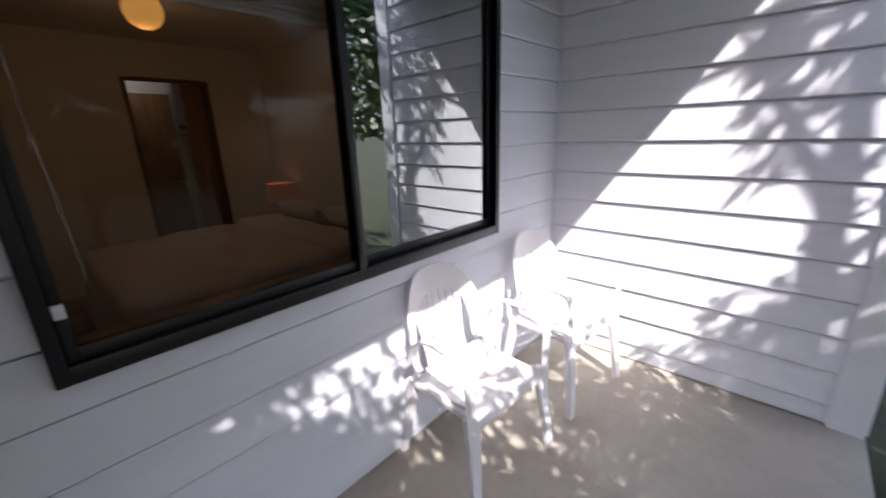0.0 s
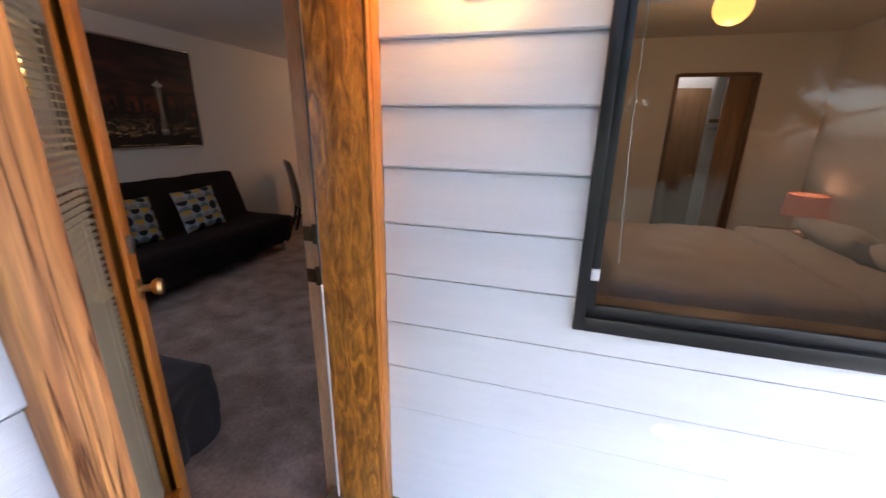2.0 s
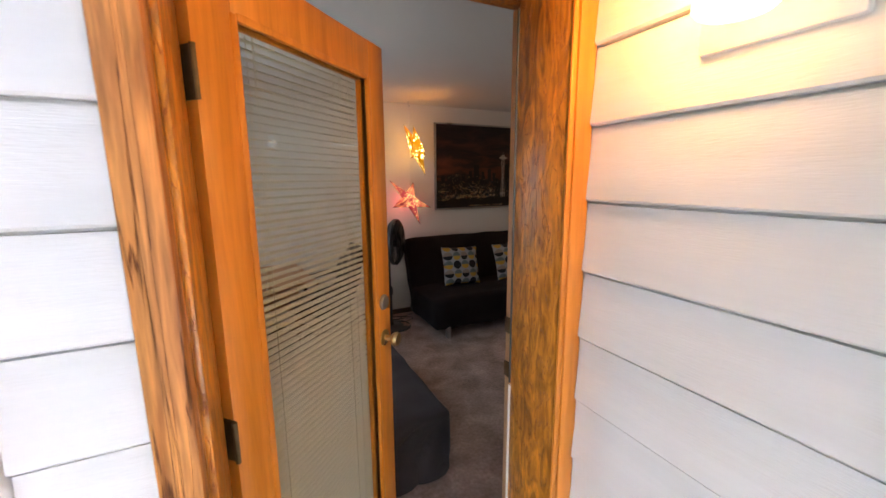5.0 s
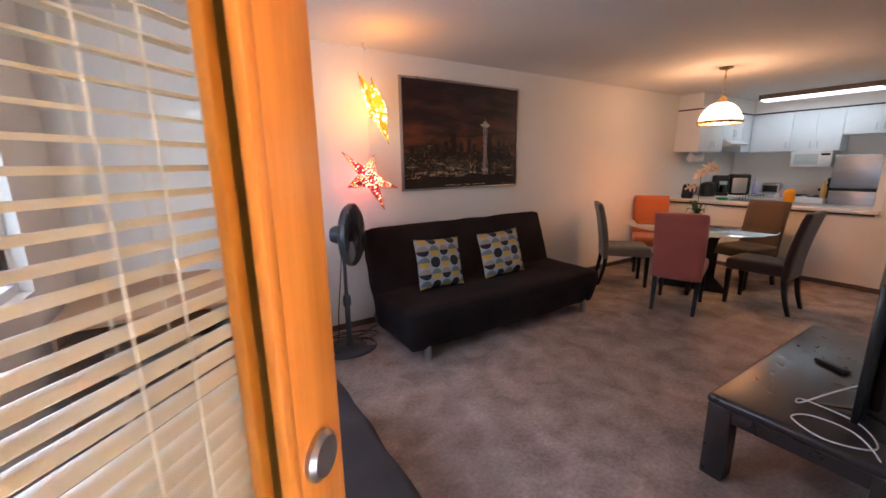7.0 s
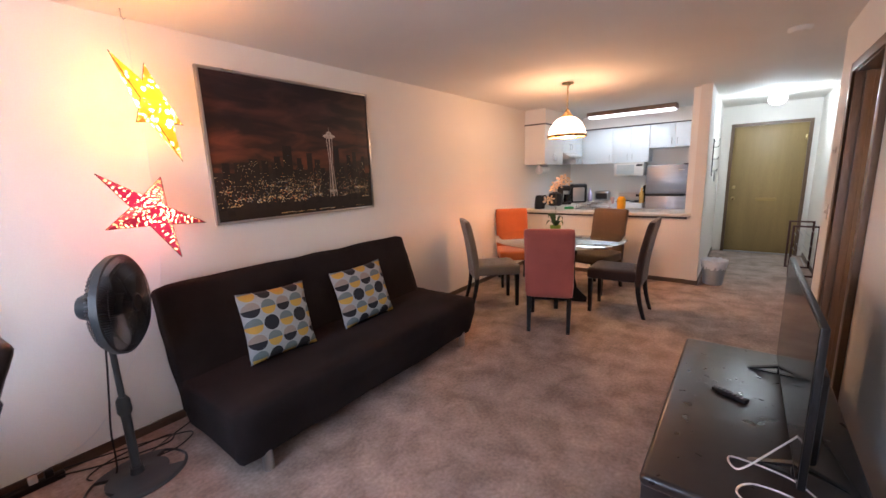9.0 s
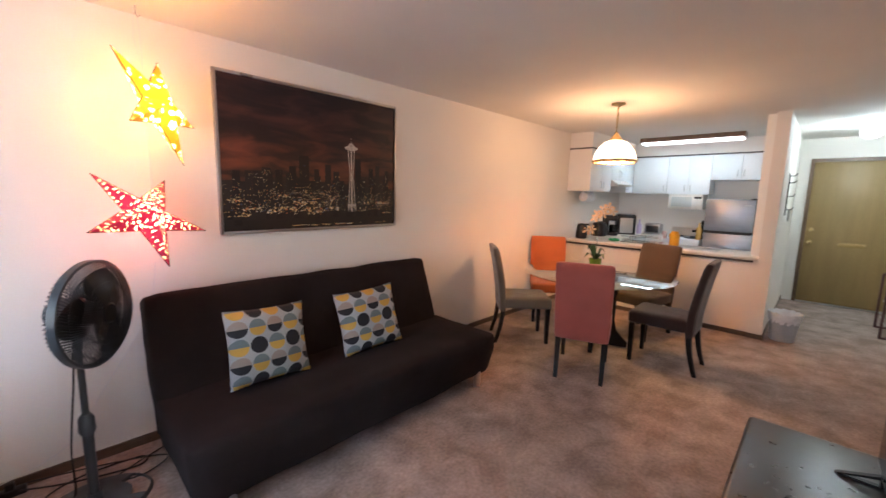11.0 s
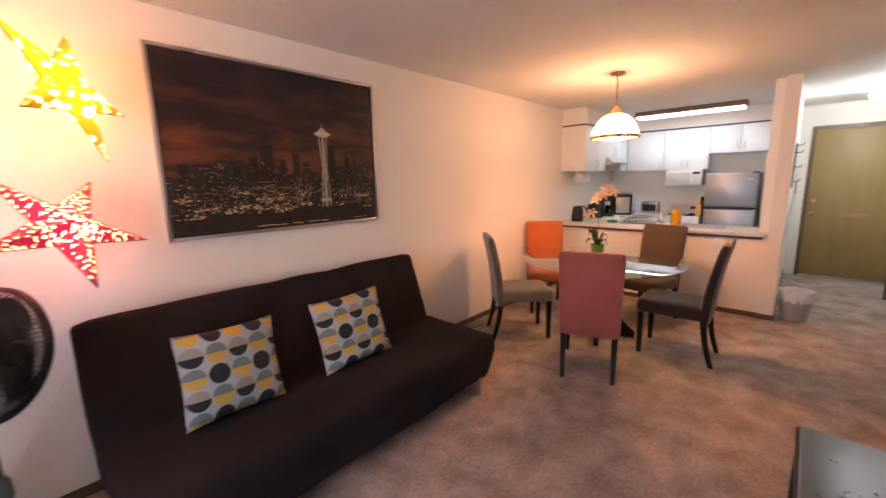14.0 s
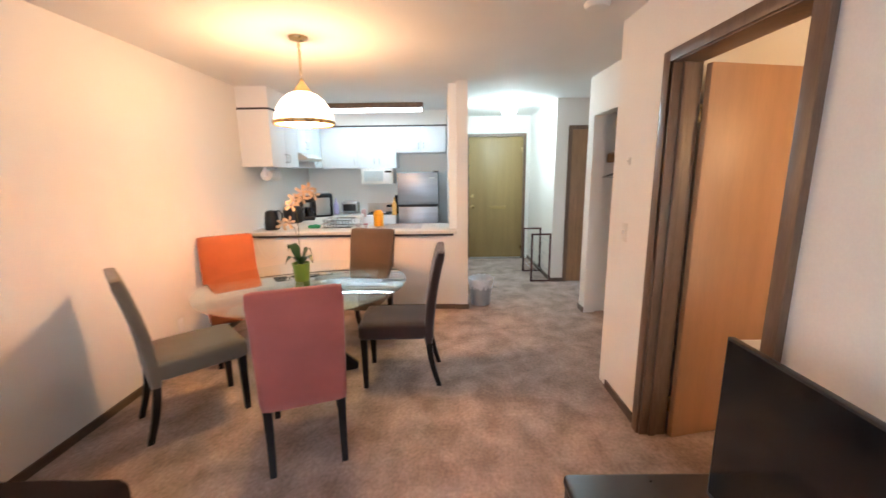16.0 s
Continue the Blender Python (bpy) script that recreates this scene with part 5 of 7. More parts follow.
def orchid():
    t = thing("orchid", pose(-4.47, 1.12, 0.75), "peach-flowered orchid in a green pot on the glass table", "potted plant")
    bm = bm_new()
    lathe(bm, [(0, 0), (0.048, 0), (0.052, 0.004), (0.062, 0.12), (0.066, 0.135), (0.06, 0.137), (0.055, 0.12), (0, 0.118)], 32)
    part("pot", bm, material("green_pot_glaze", (0.16, 0.27, 0.03), 0.3, vary=0.1), t, "lime green glazed pot")
    bm = bm_new()
    rnd = random.Random(3)
    for k, (a, ln, w, up) in enumerate(((0.9, 0.15, 0.036, 0.10), (4.2, 0.12, 0.04, 0.17), (2.3, 0.08, 0.034, 0.14), (5.6, 0.11, 0.034, 0.09))):
        prev = None
        d = Vector((math.cos(a), math.sin(a), 0))
        s = Vector((-d.y, d.x, 0))
        for i in range(8):
            u = i / 7
            p = d * (0.01 + ln * u) + Vector((0, 0, 0.12 + up * math.sin(u * 2.2) - 0.05 * u * u))
            ww = w * math.sin(math.pi * min(1, 0.12 + u * 0.88)) + 0.001
            cur = [bm.verts.new(p - s * ww + Vector((0, 0, 0.008))), bm.verts.new(p), bm.verts.new(p + s * ww + Vector((0, 0, 0.008)))]
            if prev:
                for k2 in range(2):
                    bm.faces.new((prev[k2], prev[k2 + 1], cur[k2 + 1], cur[k2])).smooth = True
            prev = cur
    part("leaves", bm, material("orchid_leaf", (0.012, 0.05, 0.014), 0.35, vary=0.2), t, "dark green strap leaves")
    bm = bm_new()
    stem = [(0, 0, 0.12), (-0.005, 0.0, 0.3), (-0.01, 0.0, 0.44), (-0.02, -0.01, 0.56), (-0.05, 0.01, 0.64), (-0.1, 0.05, 0.66), (-0.14, 0.08, 0.63)]
    tube(bm, stem, 0.003, 6)
    tube(bm, [(-0.005, 0, 0.32), (0.0, -0.03, 0.40), (0.0, -0.06, 0.43)], 0.0025, 6)
    part("stem", bm, material("orchid_stem", (0.10, 0.10, 0.04), 0.5), t)
    petal = material("orchid_petal", (0.85, 0.58, 0.34), 0.5, vary=0.15, scale=20)
    for p in ((-0.02, -0.02, 0.60), (-0.05, 0.03, 0.65), (-0.10, 0.06, 0.67), (-0.14, 0.09, 0.63), (-0.04, -0.05, 0.56), (-0.09, 0.02, 0.60), (0.0, -0.06, 0.44), (0.02, -0.1, 0.43)):
        bm = bm_new()
        f = Vector((1, 0.25 + rnd.uniform(-0.4, 0.4), rnd.uniform(-0.2, 0.3))).normalized()
        mm = Matrix.Translation(p) @ f.to_track_quat("Z", "Y").to_matrix().to_4x4()
        c = bm.verts.new(mm @ Vector((0, 0, 0)))
        for k in range(5):
            a = k * math.tau / 5 + rnd.uniform(-0.1, 0.1)
            w, r = 0.42, 0.047 + rnd.uniform(-0.005, 0.007)
            pts = [(0.5 * r, a - w), (0.95 * r, a - w * 0.55), (1.05 * r, a), (0.95 * r, a + w * 0.55), (0.5 * r, a + w)]
            vs = [bm.verts.new(mm @ Vector((q * math.cos(b), q * math.sin(b), 0.008 * (q / r) ** 2 * (1 if k % 2 else -0.3)))) for q, b in pts]
            bm.faces.new([c] + vs).smooth = True
        part("flower", bm, petal, t)
    return t


orchid()


def pendant():
    x, y = -4.53, 1.21
    t = thing("pendant_lamp", pose(x, y, 0), "pendant lamp with a white glass dome, brass rim and chain", "pendant lamp")
    bm = bm_new()
    lathe(bm, [(0, 2.44), (0.065, 2.44), (0.06, 2.425), (0.02, 2.412), (0, 2.412)], 32)
    part("canopy", bm, BRASS, t, "brass ceiling canopy")
    bm = bm_new()
    z, k = 2.405, 0
    while z > 2.20:
        pts = [(0.009 * math.cos(a), 0, 0.015 * math.sin(a)) for a in [i * math.tau / 10 for i in range(10)]]
        rot = Matrix.Translation((0.004 * math.sin(k * 1.7), 0, z)) @ Matrix.Rotation(radians(90 * (k % 2)), 4, "Z")
        tube(bm, [rot @ Vector(p) for p in pts], 0.0024, 5, closed=True)
        z -= 0.021
        k += 1
    tube(bm, [(0.004, 0, 2.41), (-0.008, 0.004, 2.33), (0.009, -0.003, 2.26), (0, 0, 2.18)], 0.003, 6)
    part("chain", bm, BRASS, t, "brass chain with cord")
    bm = bm_new()
    lathe(bm, [(0, 2.18), (0.012, 2.172), (0.02, 2.15), (0.03, 2.135), (0.058, 2.1), (0.06, 2.086), (0, 2.086)], 32)
    part("cap", bm, BRASS, t, "brass cap")
    bm = bm_new()
    prof = [(0.05, 2.088), (0.10, 2.07), (0.145, 2.03), (0.178, 1.98), (0.197, 1.93), (0.203, 1.892)]
    lathe(bm, prof + [(r - 0.005, z - 0.002) for r, z in prof[::-1]], 48, None, caps=False)
    part("shade", bm, glow("pendant_glass", (1.0, 0.66, 0.38), 0.13), t, "glowing white glass dome").visible_shadow = False
    bm = bm_new()
    lathe(bm, [(0.203, 1.897), (0.213, 1.892), (0.214, 1.873), (0.204, 1.866), (0.196, 1.872), (0.198, 1.893), (0.203, 1.897)], 48, None, caps=False)
    part("rim", bm, BRASS, t, "brass rim")
    bm = bm_new()
    bmesh.ops.create_uvsphere(bm, u_segments=16, v_segments=10, radius=0.03)
    bmesh.ops.translate(bm, verts=bm.verts, vec=(0, 0, 2.03))
    part("bulb", bm, glow("bulb_glass", (1.0, 0.7, 0.45), 0.5), t)
    return t


pendant()


def tv_table():
    t = thing("low_table", label="low espresso-stained coffee table with thick square legs, carrying the television", category="coffee table")
    x0, x1, y0, y1 = -2.93, -1.50, 2.615, 3.26
    bm = bm_new()
    box(bm, x0, x1, y0, y1, 0.375, 0.425, r=0.02, seg=3)
    part("tabletop", bm, ESPRESSO, t)
    bm = bm_new()
    box(bm, x0 + 0.02, x1 - 0.02, y0 + 0.012, y1 - 0.012, 0.31, 0.38, r=0.004)
    part("apron", bm, ESPRESSO, t)
    for x in (x0 + 0.01, x1 - 0.11):
        for y in (y0 + 0.005, y1 - 0.105):
            bm = bm_new()
            box(bm, x, x + 0.1, y, y + 0.1, 0.0, 0.38, r=0.012)
            part("leg", bm, ESPRESSO, t)
    return t


tv_table()


def tv():
    t = thing("television", label="flat black television on two splayed feet, seen with its cables", category="television")
    x0, x1, y, z0, z1 = -2.785, -1.66, 3.05, 0.465, 1.025
    bm = bm_new()
    box(bm, x0, x1, y, y + 0.022, z0, z1, r=0.004)
    box(bm, x0 + 0.12, x1 - 0.12, y + 0.02, y + 0.06, z0 + 0.02, z0 + 0.36, r=0.015)
    part("housing", bm, PLASTICB, t)
    bm = bm_new()
    box(bm, x0 + 0.008, x1 - 0.008, y - 0.0015, y + 0.001, z0 + 0.016, z1 - 0.008)
    part("screen", bm, SCREEN, t, "glossy black screen")
    for x in (x0 + 0.14, x1 - 0.14):
        bm = bm_new()
        for q in (((y - 0.125, 0.427), (y - 0.115, 0.434), (y + 0.012, 0.478), (y + 0.012, 0.464)), ((y + 0.012, 0.464), (y + 0.012, 0.478), (y + 0.139, 0.434), (y + 0.149, 0.427))):
            prism(bm, list(q), x - 0.011, x + 0.011, "yz")
        box(bm, x - 0.011, x + 0.011, y - 0.115, y - 0.002, 0.4265, 0.432)
        box(bm, x - 0.012, x + 0.012, y - 0.002, y + 0.024, 0.4265, z0 + 0.03, r=0.003)
        part("foot", bm, PLASTICB, t)
    return t


tv()
t = thing("remote_control", pose(-2.27, 2.86, 0.426, 0, 0, 62), "black remote control lying on the low table", "remote control")
bm = bm_new()
box(bm, -0.075, 0.075, -0.02, 0.02, 0, 0.018, r=0.006)
part("body", bm, PLASTICB, t)
bm = bm_new()
for i in range(7):
    for j in range(3):
        box(bm, -0.06 + i * 0.018, -0.05 + i * 0.018, -0.013 + j * 0.01, -0.007 + j * 0.01, 0.018, 0.0195)
part("buttons", bm, material("grey_buttons", (0.12, 0.12, 0.12), 0.5), t)


def cable(name, pts, r, mat, label, cat="cable"):
    t = thing(name, label=label, category=cat)
    out = []
    p = [Vector(q) for q in pts]
    p = [p[0]] + p + [p[-1]]
    for i in range(1, len(p) - 2):
        for k in range(7):
            u = k / 7
            a, b, c, d = p[i - 1], p[i], p[i + 1], p[i + 2]
            out.append(0.5 * ((2 * b) + (-a + c) * u + (2 * a - 5 * b + 4 * c - d) * u * u + (-a + 3 * b - 3 * c + d) * u ** 3))
    out.append(p[-1])
    bm = bm_new()
    tube(bm, out, r, 6)
    part("cord", bm, mat, t)
    return t


cable("tv_cable", [(-1.84, 3.10, 0.62), (-1.72, 3.0, 0.56), (-1.66, 2.90, 0.47), (-1.78, 2.88, 0.432), (-1.75, 3.06, 0.432), (-1.60, 3.14, 0.432), (-1.52, 3.02, 0.43), (-1.58, 2.9, 0.432), (-1.66, 2.95, 0.434), (-1.6, 3.1, 0.45), (-1.49, 3.2, 0.36), (-1.44, 3.24, 0.006), (-1.3, 3.25, 0.006)], 0.0035, CABLEW, "white television cable looped on the low table")
cable("tv_power_cord", [(-2.2, 3.05, 0.6), (-2.15, 3.1, 0.5), (-2.1, 3.16, 0.432), (-1.9, 3.2, 0.432), (-1.7, 3.23, 0.43), (-1.6, 3.27, 0.3), (-1.55, 3.28, 0.006)], 0.003, CABLEB, "black television power cord behind the set")


def office_chair():
    t = thing("office_chair", pose(0.17, 0.60, 0, 0, 0, 4) @ Matrix.Diagonal((1, 1, 0.92, 1)), "dark brown leather office chair with padded arms on a castor base", "office chair")
    # faces +x
    bm = bm_new()
    soft(bm, -0.20, 0.30, -0.26, 0.26, 0.42, 0.53, r=0.045, cuts=10, wob=0.01, seed=3, freq=7)
    part("seat", bm, LEATHER, t, smooth=60)
    bm = bm_new()
    m = Matrix.Translation((-0.135, 0, 0.50)) @ Euler((0, radians(-19), 0)).to_matrix().to_4x4()
    soft(bm, -0.055, 0.045, -0.24, 0.24, -0.04, 0.34, r=0.048, cuts=12, wob=0.007, seed=8, m=m, freq=8)
    part("lower_back", bm, LEATHER, t, smooth=60)
    bm = bm_new()
    soft(bm, -0.045, 0.03, -0.215, 0.215, 0.31, 0.60, r=0.037, cuts=12, wob=0.006, seed=9, m=m, freq=8)
    part("upper_back", bm, LEATHER, t, smooth=60)
    bm = bm_new()
    soft(bm, -0.01, 0.078, -0.225, 0.225, 0.24, 0.44, r=0.043, cuts=12, wob=0.008, seed=10, m=m, freq=9)
    part("headrest", bm, LEATHER, t, "puckered leather head pad", smooth=60)
    bm = bm_new()
    soft(bm, 0.0, 0.29, -0.24, 0.24, 0.50, 0.555, r=0.026, cuts=10, wob=0.008, seed=13, freq=8)
    part("seat_pad", bm, LEATHER, t, smooth=60)
    bm = bm_new()
    box(bm, -0.058, -0.04, -0.17, 0.17, 0.0, 0.36, r=0.008, m=m)
    part("back_shell", bm, PLASTICB, t)
    for s in (-1, 1):
        bm = bm_new()
        y = s * 0.29
        tube(bm, [(-0.24, y * 0.92, 0.745), (-0.13, y, 0.745), (-0.01, y, 0.72), (0.12, y, 0.69), (0.18, y, 0.655), (0.165, y, 0.60), (0.08, y, 0.52), (0.03, y * 0.95, 0.44)], [0.018, 0.027, 0.03, 0.03, 0.026, 0.02, 0.018, 0.018], 12)
        part("armrest", bm, LEATHER, t, "padded dark leather armrest", smooth=60)
        bm = bm_new()
        tube(bm, [(0.1, y * 0.95, 0.43), (0.05, y * 0.5, 0.415)], 0.014, 8)
        part("arm_bracket", bm, PLASTICB, t)
    bm = bm_new()
    tube(bm, [(0.03, 0, 0.10), (0.03, 0, 0.28)], 0.028, 16)
    tube(bm, [(0.03, 0, 0.25), (0.03, 0, 0.42)], 0.016, 14)
    box(bm, -0.08, 0.14, -0.08, 0.08, 0.385, 0.425, r=0.01)
    part("gas_lift", bm, PLASTICB, t)
    bm = bm_new()
    for k in range(5):
        a = k * math.tau / 5 + 2.6
        c, s = math.cos(a), math.sin(a)
        tube(bm, [(0.03 + 0.02 * c, 0.02 * s, 0.11), (0.03 + 0.16 * c, 0.16 * s, 0.10), (0.03 + 0.30 * c, 0.30 * s, 0.075)], [0.026, 0.022, 0.014], 8)
    part("star_base", bm, PLASTICB, t)
    for k in range(5):
        a = k * math.tau / 5 + 2.6
        c, s = math.cos(a), math.sin(a)
        bm = bm_new()
        for o in (-0.014, 0.014):
            mm = Matrix.Translation((0.03 + 0.30 * c - s * o, 0.30 * s + c * o, 0.027)) @ Matrix.Rotation(a + math.pi / 2, 4, "Z") @ Matrix.Rotation(radians(90), 4, "Y")
            lathe(bm, [(0, -0.009), (0.022, -0.009), (0.026, -0.005), (0.026, 0.005), (0.022, 0.009), (0, 0.009)], 16, mm)
        tube(bm, [(0.03 + 0.30 * c, 0.30 * s, 0.03), (0.03 + 0.30 * c, 0.30 * s, 0.08)], 0.008, 8)
        part("castor", bm, PLASTICB, t)
    return t


office_chair()


def desk():
    t = thing("desk", label="light wood-veneer desk with an open shelf, standing against the wall", category="desk")
    wood = material("orange_oak_desk", (0.40, 0.21, 0.10), 0.4, vary=0.15, scale=3, grain=30, bump=0.05, stretch=(0.8, 8, 8))
    bm = bm_new()
    prism(bm, [(0.37, 0.03), (1.08, 0.03), (1.08, 0.92), (0.27, 0.92)], 0.715, 0.74, "xy")
    bmesh.ops.bevel(bm, geom=list(bm.edges), offset=0.003, segments=1, affect="EDGES")
    part("desktop", bm, wood, t)
    for nm, b in (("shelf", (0.42, 1.06, 0.06, 0.84, 0.60, 0.615)), ("side_panel", (1.05, 1.07, 0.06, 0.86, 0, 0.715)), ("back_panel", (0.42, 1.05, 0.045, 0.06, 0.25, 0.715)), ("foot_panel", (0.40, 0.42, 0.06, 0.40, 0.0, 0.715))):
        bm = bm_new()
        box(bm, *b, r=0.002)
        part(nm, bm, wood, t)
    return t


desk()
cable("desk_cable", [(0.75, 0.55, 0.745), (0.6, 0.5, 0.745), (0.45, 0.43, 0.745), (0.355, 0.38, 0.72), (0.345, 0.36, 0.55), (0.36, 0.1, 0.3), (0.2, 0.05, 0.01), (-0.1, 0.06, 0.01)], 0.0035, CABLEW, "white cable hanging over the desk's edge")


def daybed():
    t = thing("daybed", label="low daybed under a rumpled dark grey slipcover just inside the door", category="daybed")
    bm = bm_new()
    soft(bm, -0.12, 0.98, 1.32, 2.655, 0.01, 0.405, r=0.04, cuts=44, wob=0.012, seed=11, freq=5)
    for v in bm.verts:
        v.co.z = max(0.004, v.co.z)
        side = max(0.0, min(1.0, (v.co.y - 2.60) / 0.045)) * min(1.0, max(0.0, (0.40 - v.co.z) / 0.05))
        west = max(0.0, min(1.0, (-0.07 - v.co.x) / 0.045)) * min(1.0, max(0.0, (0.40 - v.co.z) / 0.05))
        # folds of the cover, which fan out from the near corner and hang down the long side
        a = math.atan2(0.42 - v.co.z, v.co.x + 0.125)
        far = math.hypot(0.42 - v.co.z, v.co.x + 0.125)
        fold = abs(math.sin(6.5 * a + 1.2 * math.sin(9 * far))) ** 0.6
        v.co.y += side * (0.03 * fold * min(1.0, far * 4) - 0.012)
        v.co.x -= west * (0.022 * abs(math.sin(8 * v.co.y + 5 * v.co.z)) ** 0.7 - 0.01)
        if v.co.z > 0.36:
            v.co.z += 0.010 * noise.noise(v.co * 6) + 0.004 * math.sin(25 * v.co.x + 14 * v.co.y)
    part("slipcover", bm, GREYCOVER, t, smooth=60)
    return t


daybed()
t = thing("crumpled_tissue", pose(0.16, 2.28, 0.418, 0, 0, 25), "small crumpled white tissue lying on the dark slipcover", "tissue")
bm = bm_new()
soft(bm, -0.035, 0.035, -0.018, 0.018, -0.006, 0.012, r=0.006, cuts=5, wob=0.008, seed=4, freq=30)
part("sheet", bm, BED, t, smooth=60)


# ---- things: floor cables, power strip, outlet ----
t = thing("power_strip", label="black power strip on the carpet along the wall", category="power strip")
bm = bm_new()
box(bm, -0.30, 0.02, 0.03, 0.075, 0.0, 0.035, r=0.006)
part("body", bm, PLASTICB, t)
for x in (-0.26, -0.2, -0.06):
    bm = bm_new()
    box(bm, x, x + 0.035, 0.035, 0.07, 0.035, 0.07, r=0.005)
    part("plug", bm, CABLEW if x == -0.2 else PLASTICB, t)
cable("fan_cable", [(-0.52, 0.4, 0.85), (-0.50, 0.38, 0.6), (-0.47, 0.36, 0.3), (-0.46, 0.3, 0.01), (-0.36, 0.2, 0.006), (-0.5, 0.12, 0.006), (-0.75, 0.14, 0.006), (-0.72, 0.22, 0.006), (-0.45, 0.14, 0.006), (-0.24, 0.06, 0.03)], 0.0045, CABLEB, "black fan cable curling over the carpet")
cable("loose_cable", [(-0.9, 0.10, 0.006), (-0.7, 0.2, 0.006), (-0.6, 0.28, 0.006), (-0.74, 0.32, 0.006), (-0.85, 0.22, 0.006), (-0.6, 0.09, 0.006), (-0.3, 0.05, 0.04)], 0.0035, CABLEB, "black cord looped on the carpet behind the fan")
cable("lantern_cable", [(-0.9, 0.05, 1.1), (-0.85, 0.02, 0.8), (-0.62, 0.02, 0.4), (-0.45, 0.03, 0.15), (-0.2, 0.05, 0.07)], 0.002, CABLEW, "thin clear lantern cable down the wall")
t = thing("wall_outlet", pose(-4.69, 0, 0.32), "white wall outlet plate with a cable plugged in", "outlet")
bm = bm_new()
box(bm, -0.036, 0.036, 0, 0.006, -0.058, 0.058, r=0.002)
part("plate", bm, WHITEPL, t)
bm = bm_new()
for z in (-0.022, 0.022):
    box(bm, -0.016, 0.016, 0.006, 0.009, z - 0.014, z + 0.014, r=0.002)
part("socket", bm, WHITEPL, t)
cable("counter_cable", [(-5.88, 0.10, 0.95), (-5.86, 0.14, 0.75), (-5.86, 0.22, 0.62), (-5.86, 0.34, 0.66), (-5.86, 0.36, 0.85)], 0.0035, CABLEW, "grey cord looped down from the counter's end")


def switch(name, m, label):
    t = thing(name, m, label, "light switch")
    bm = bm_new()
    box(bm, -0.036, 0.036, -0.006, 0, -0.058, 0.058, r=0.002)
    part("plate", bm, COUNTER, t)
    bm = bm_new()
    box(bm, -0.006, 0.006, -0.018, -0.006, -0.012, 0.012, r=0.002)
    part("toggle", bm, COUNTER, t)


switch("light_switch", pose(-4.115, 3.33, 1.14), "cream toggle light switch on the wall beside the bedroom door")
switch("closet_switch", pose(-4.16, 3.69, 1.62), "small cream thermostat by the closet")
bpy.data.objects["closet_switch"].location = (-4.12, 3.33, 1.58)
bpy.data.objects["closet_switch"].scale = (0.4, 1, 0.4)

t = thing("smoke_detector", pose(-4.05, 3.05, 2.44), "round white smoke detector on the ceiling", "smoke detector")
bm = bm_new()
lathe(bm, [(0, 0), (0.07, 0), (0.07, -0.012), (0.06, -0.03), (0.03, -0.036), (0, -0.036)], 32)
part("housing", bm, CEIL, t)


# ---- doors inside ----
def flat_door(name, m, w, h, mat, label, knob=BRASS, knob_z=0.92, kind="structure"):
    t = thing(name, m, label, "door")
    t["kind"] = kind
    bm = bm_new()
    box(bm, 0, w, -0.018, 0.018, 0.008, h, r=0.002)
    part("leaf", bm, mat, t)
    bm = bm_new()
    for s in (-1, 1):
        mm = Matrix.Translation((w - 0.06, s * 0.018, knob_z)) @ Euler((radians(-90 * s), 0, 0)).to_matrix().to_4x4()
        lathe(bm, [(0.0, 0), (0.03, 0), (0.03, 0.004), (0.011, 0.008), (0.011, 0.03), (0.024, 0.04), (0.026, 0.055), (0.0, 0.064)], 20, mm)
    part("door_knob", bm, knob, t, "brass door knob")
    for z in (0.2, h - 0.23):
        bm = bm_new()
        box(bm, -0.004, 0.03, 0.018, 0.021, z - 0.045, z + 0.045, r=0.001)
        tube(bm, [(-0.004, 0.022, z - 0.045), (-0.004, 0.022, z + 0.045)], 0.006, 8)
        part("hinge", bm, BRASS, t, "brass hinge")
    return t


flat_door("bedroom_door", pose(BX0 + 0.02, 3.475, 0, 0, 0, 102), 0.765, 2.03, DOORV, "tan wood-veneer bedroom door standing open into the bedroom")
d = flat_door("entry_door", pose(FX - 0.03, 3.545, 0, 0, 0, -90), 0.93, 2.10, ENTRYD, "plain ochre-brown entry door, closed, with a mail slot")
bm = bm_new()
box(bm, 0.29, 0.56, 0.018, 0.024, 0.88, 0.935, r=0.002)
part("mail_slot", bm, material("dull_brass_slot", (0.36, 0.24, 0.09), 0.4, metal=0.5), d, "dull brass mail slot")
bm = bm_new()
lathe(bm, [(0, 0), (0.027, 0), (0.025, 0.012), (0, 0.013)], 20, Matrix.Translation((0.87, 0.018, 1.11)) @ Euler((radians(-90), 0, 0)).to_matrix().to_4x4())
part("deadbolt", bm, BRASS, d)
solid("entry_threshold", METAL, (FX - 0.02, FX + 0.03, 2.615, 3.545, 0, 0.02), r=0.004)
flat_door("bath_door", pose(-6.965, 3.872, 0, 0, 0, 84), 0.77, 2.049, OAK, "brown wood-veneer bathroom door left slightly ajar", kind="structure")

# ---- hall ----
t = thing("waste_bin", pose(-6.06, 2.60, 0), "round waste bin lined with a white plastic bag on the carpet", "waste bin")
bm = bm_new()
lathe(bm, [(0, 0), (0.10, 0), (0.105, 0.005), (0.14, 0.29), (0.146, 0.30), (0.138, 0.30), (0.10, 0.01), (0, 0.008)], 32)
part("bin", bm, material("grey_bin_plastic", (0.36, 0.39, 0.42), 0.4, vary=0.1), t)
bm = bm_new()
n = 40
rings = []
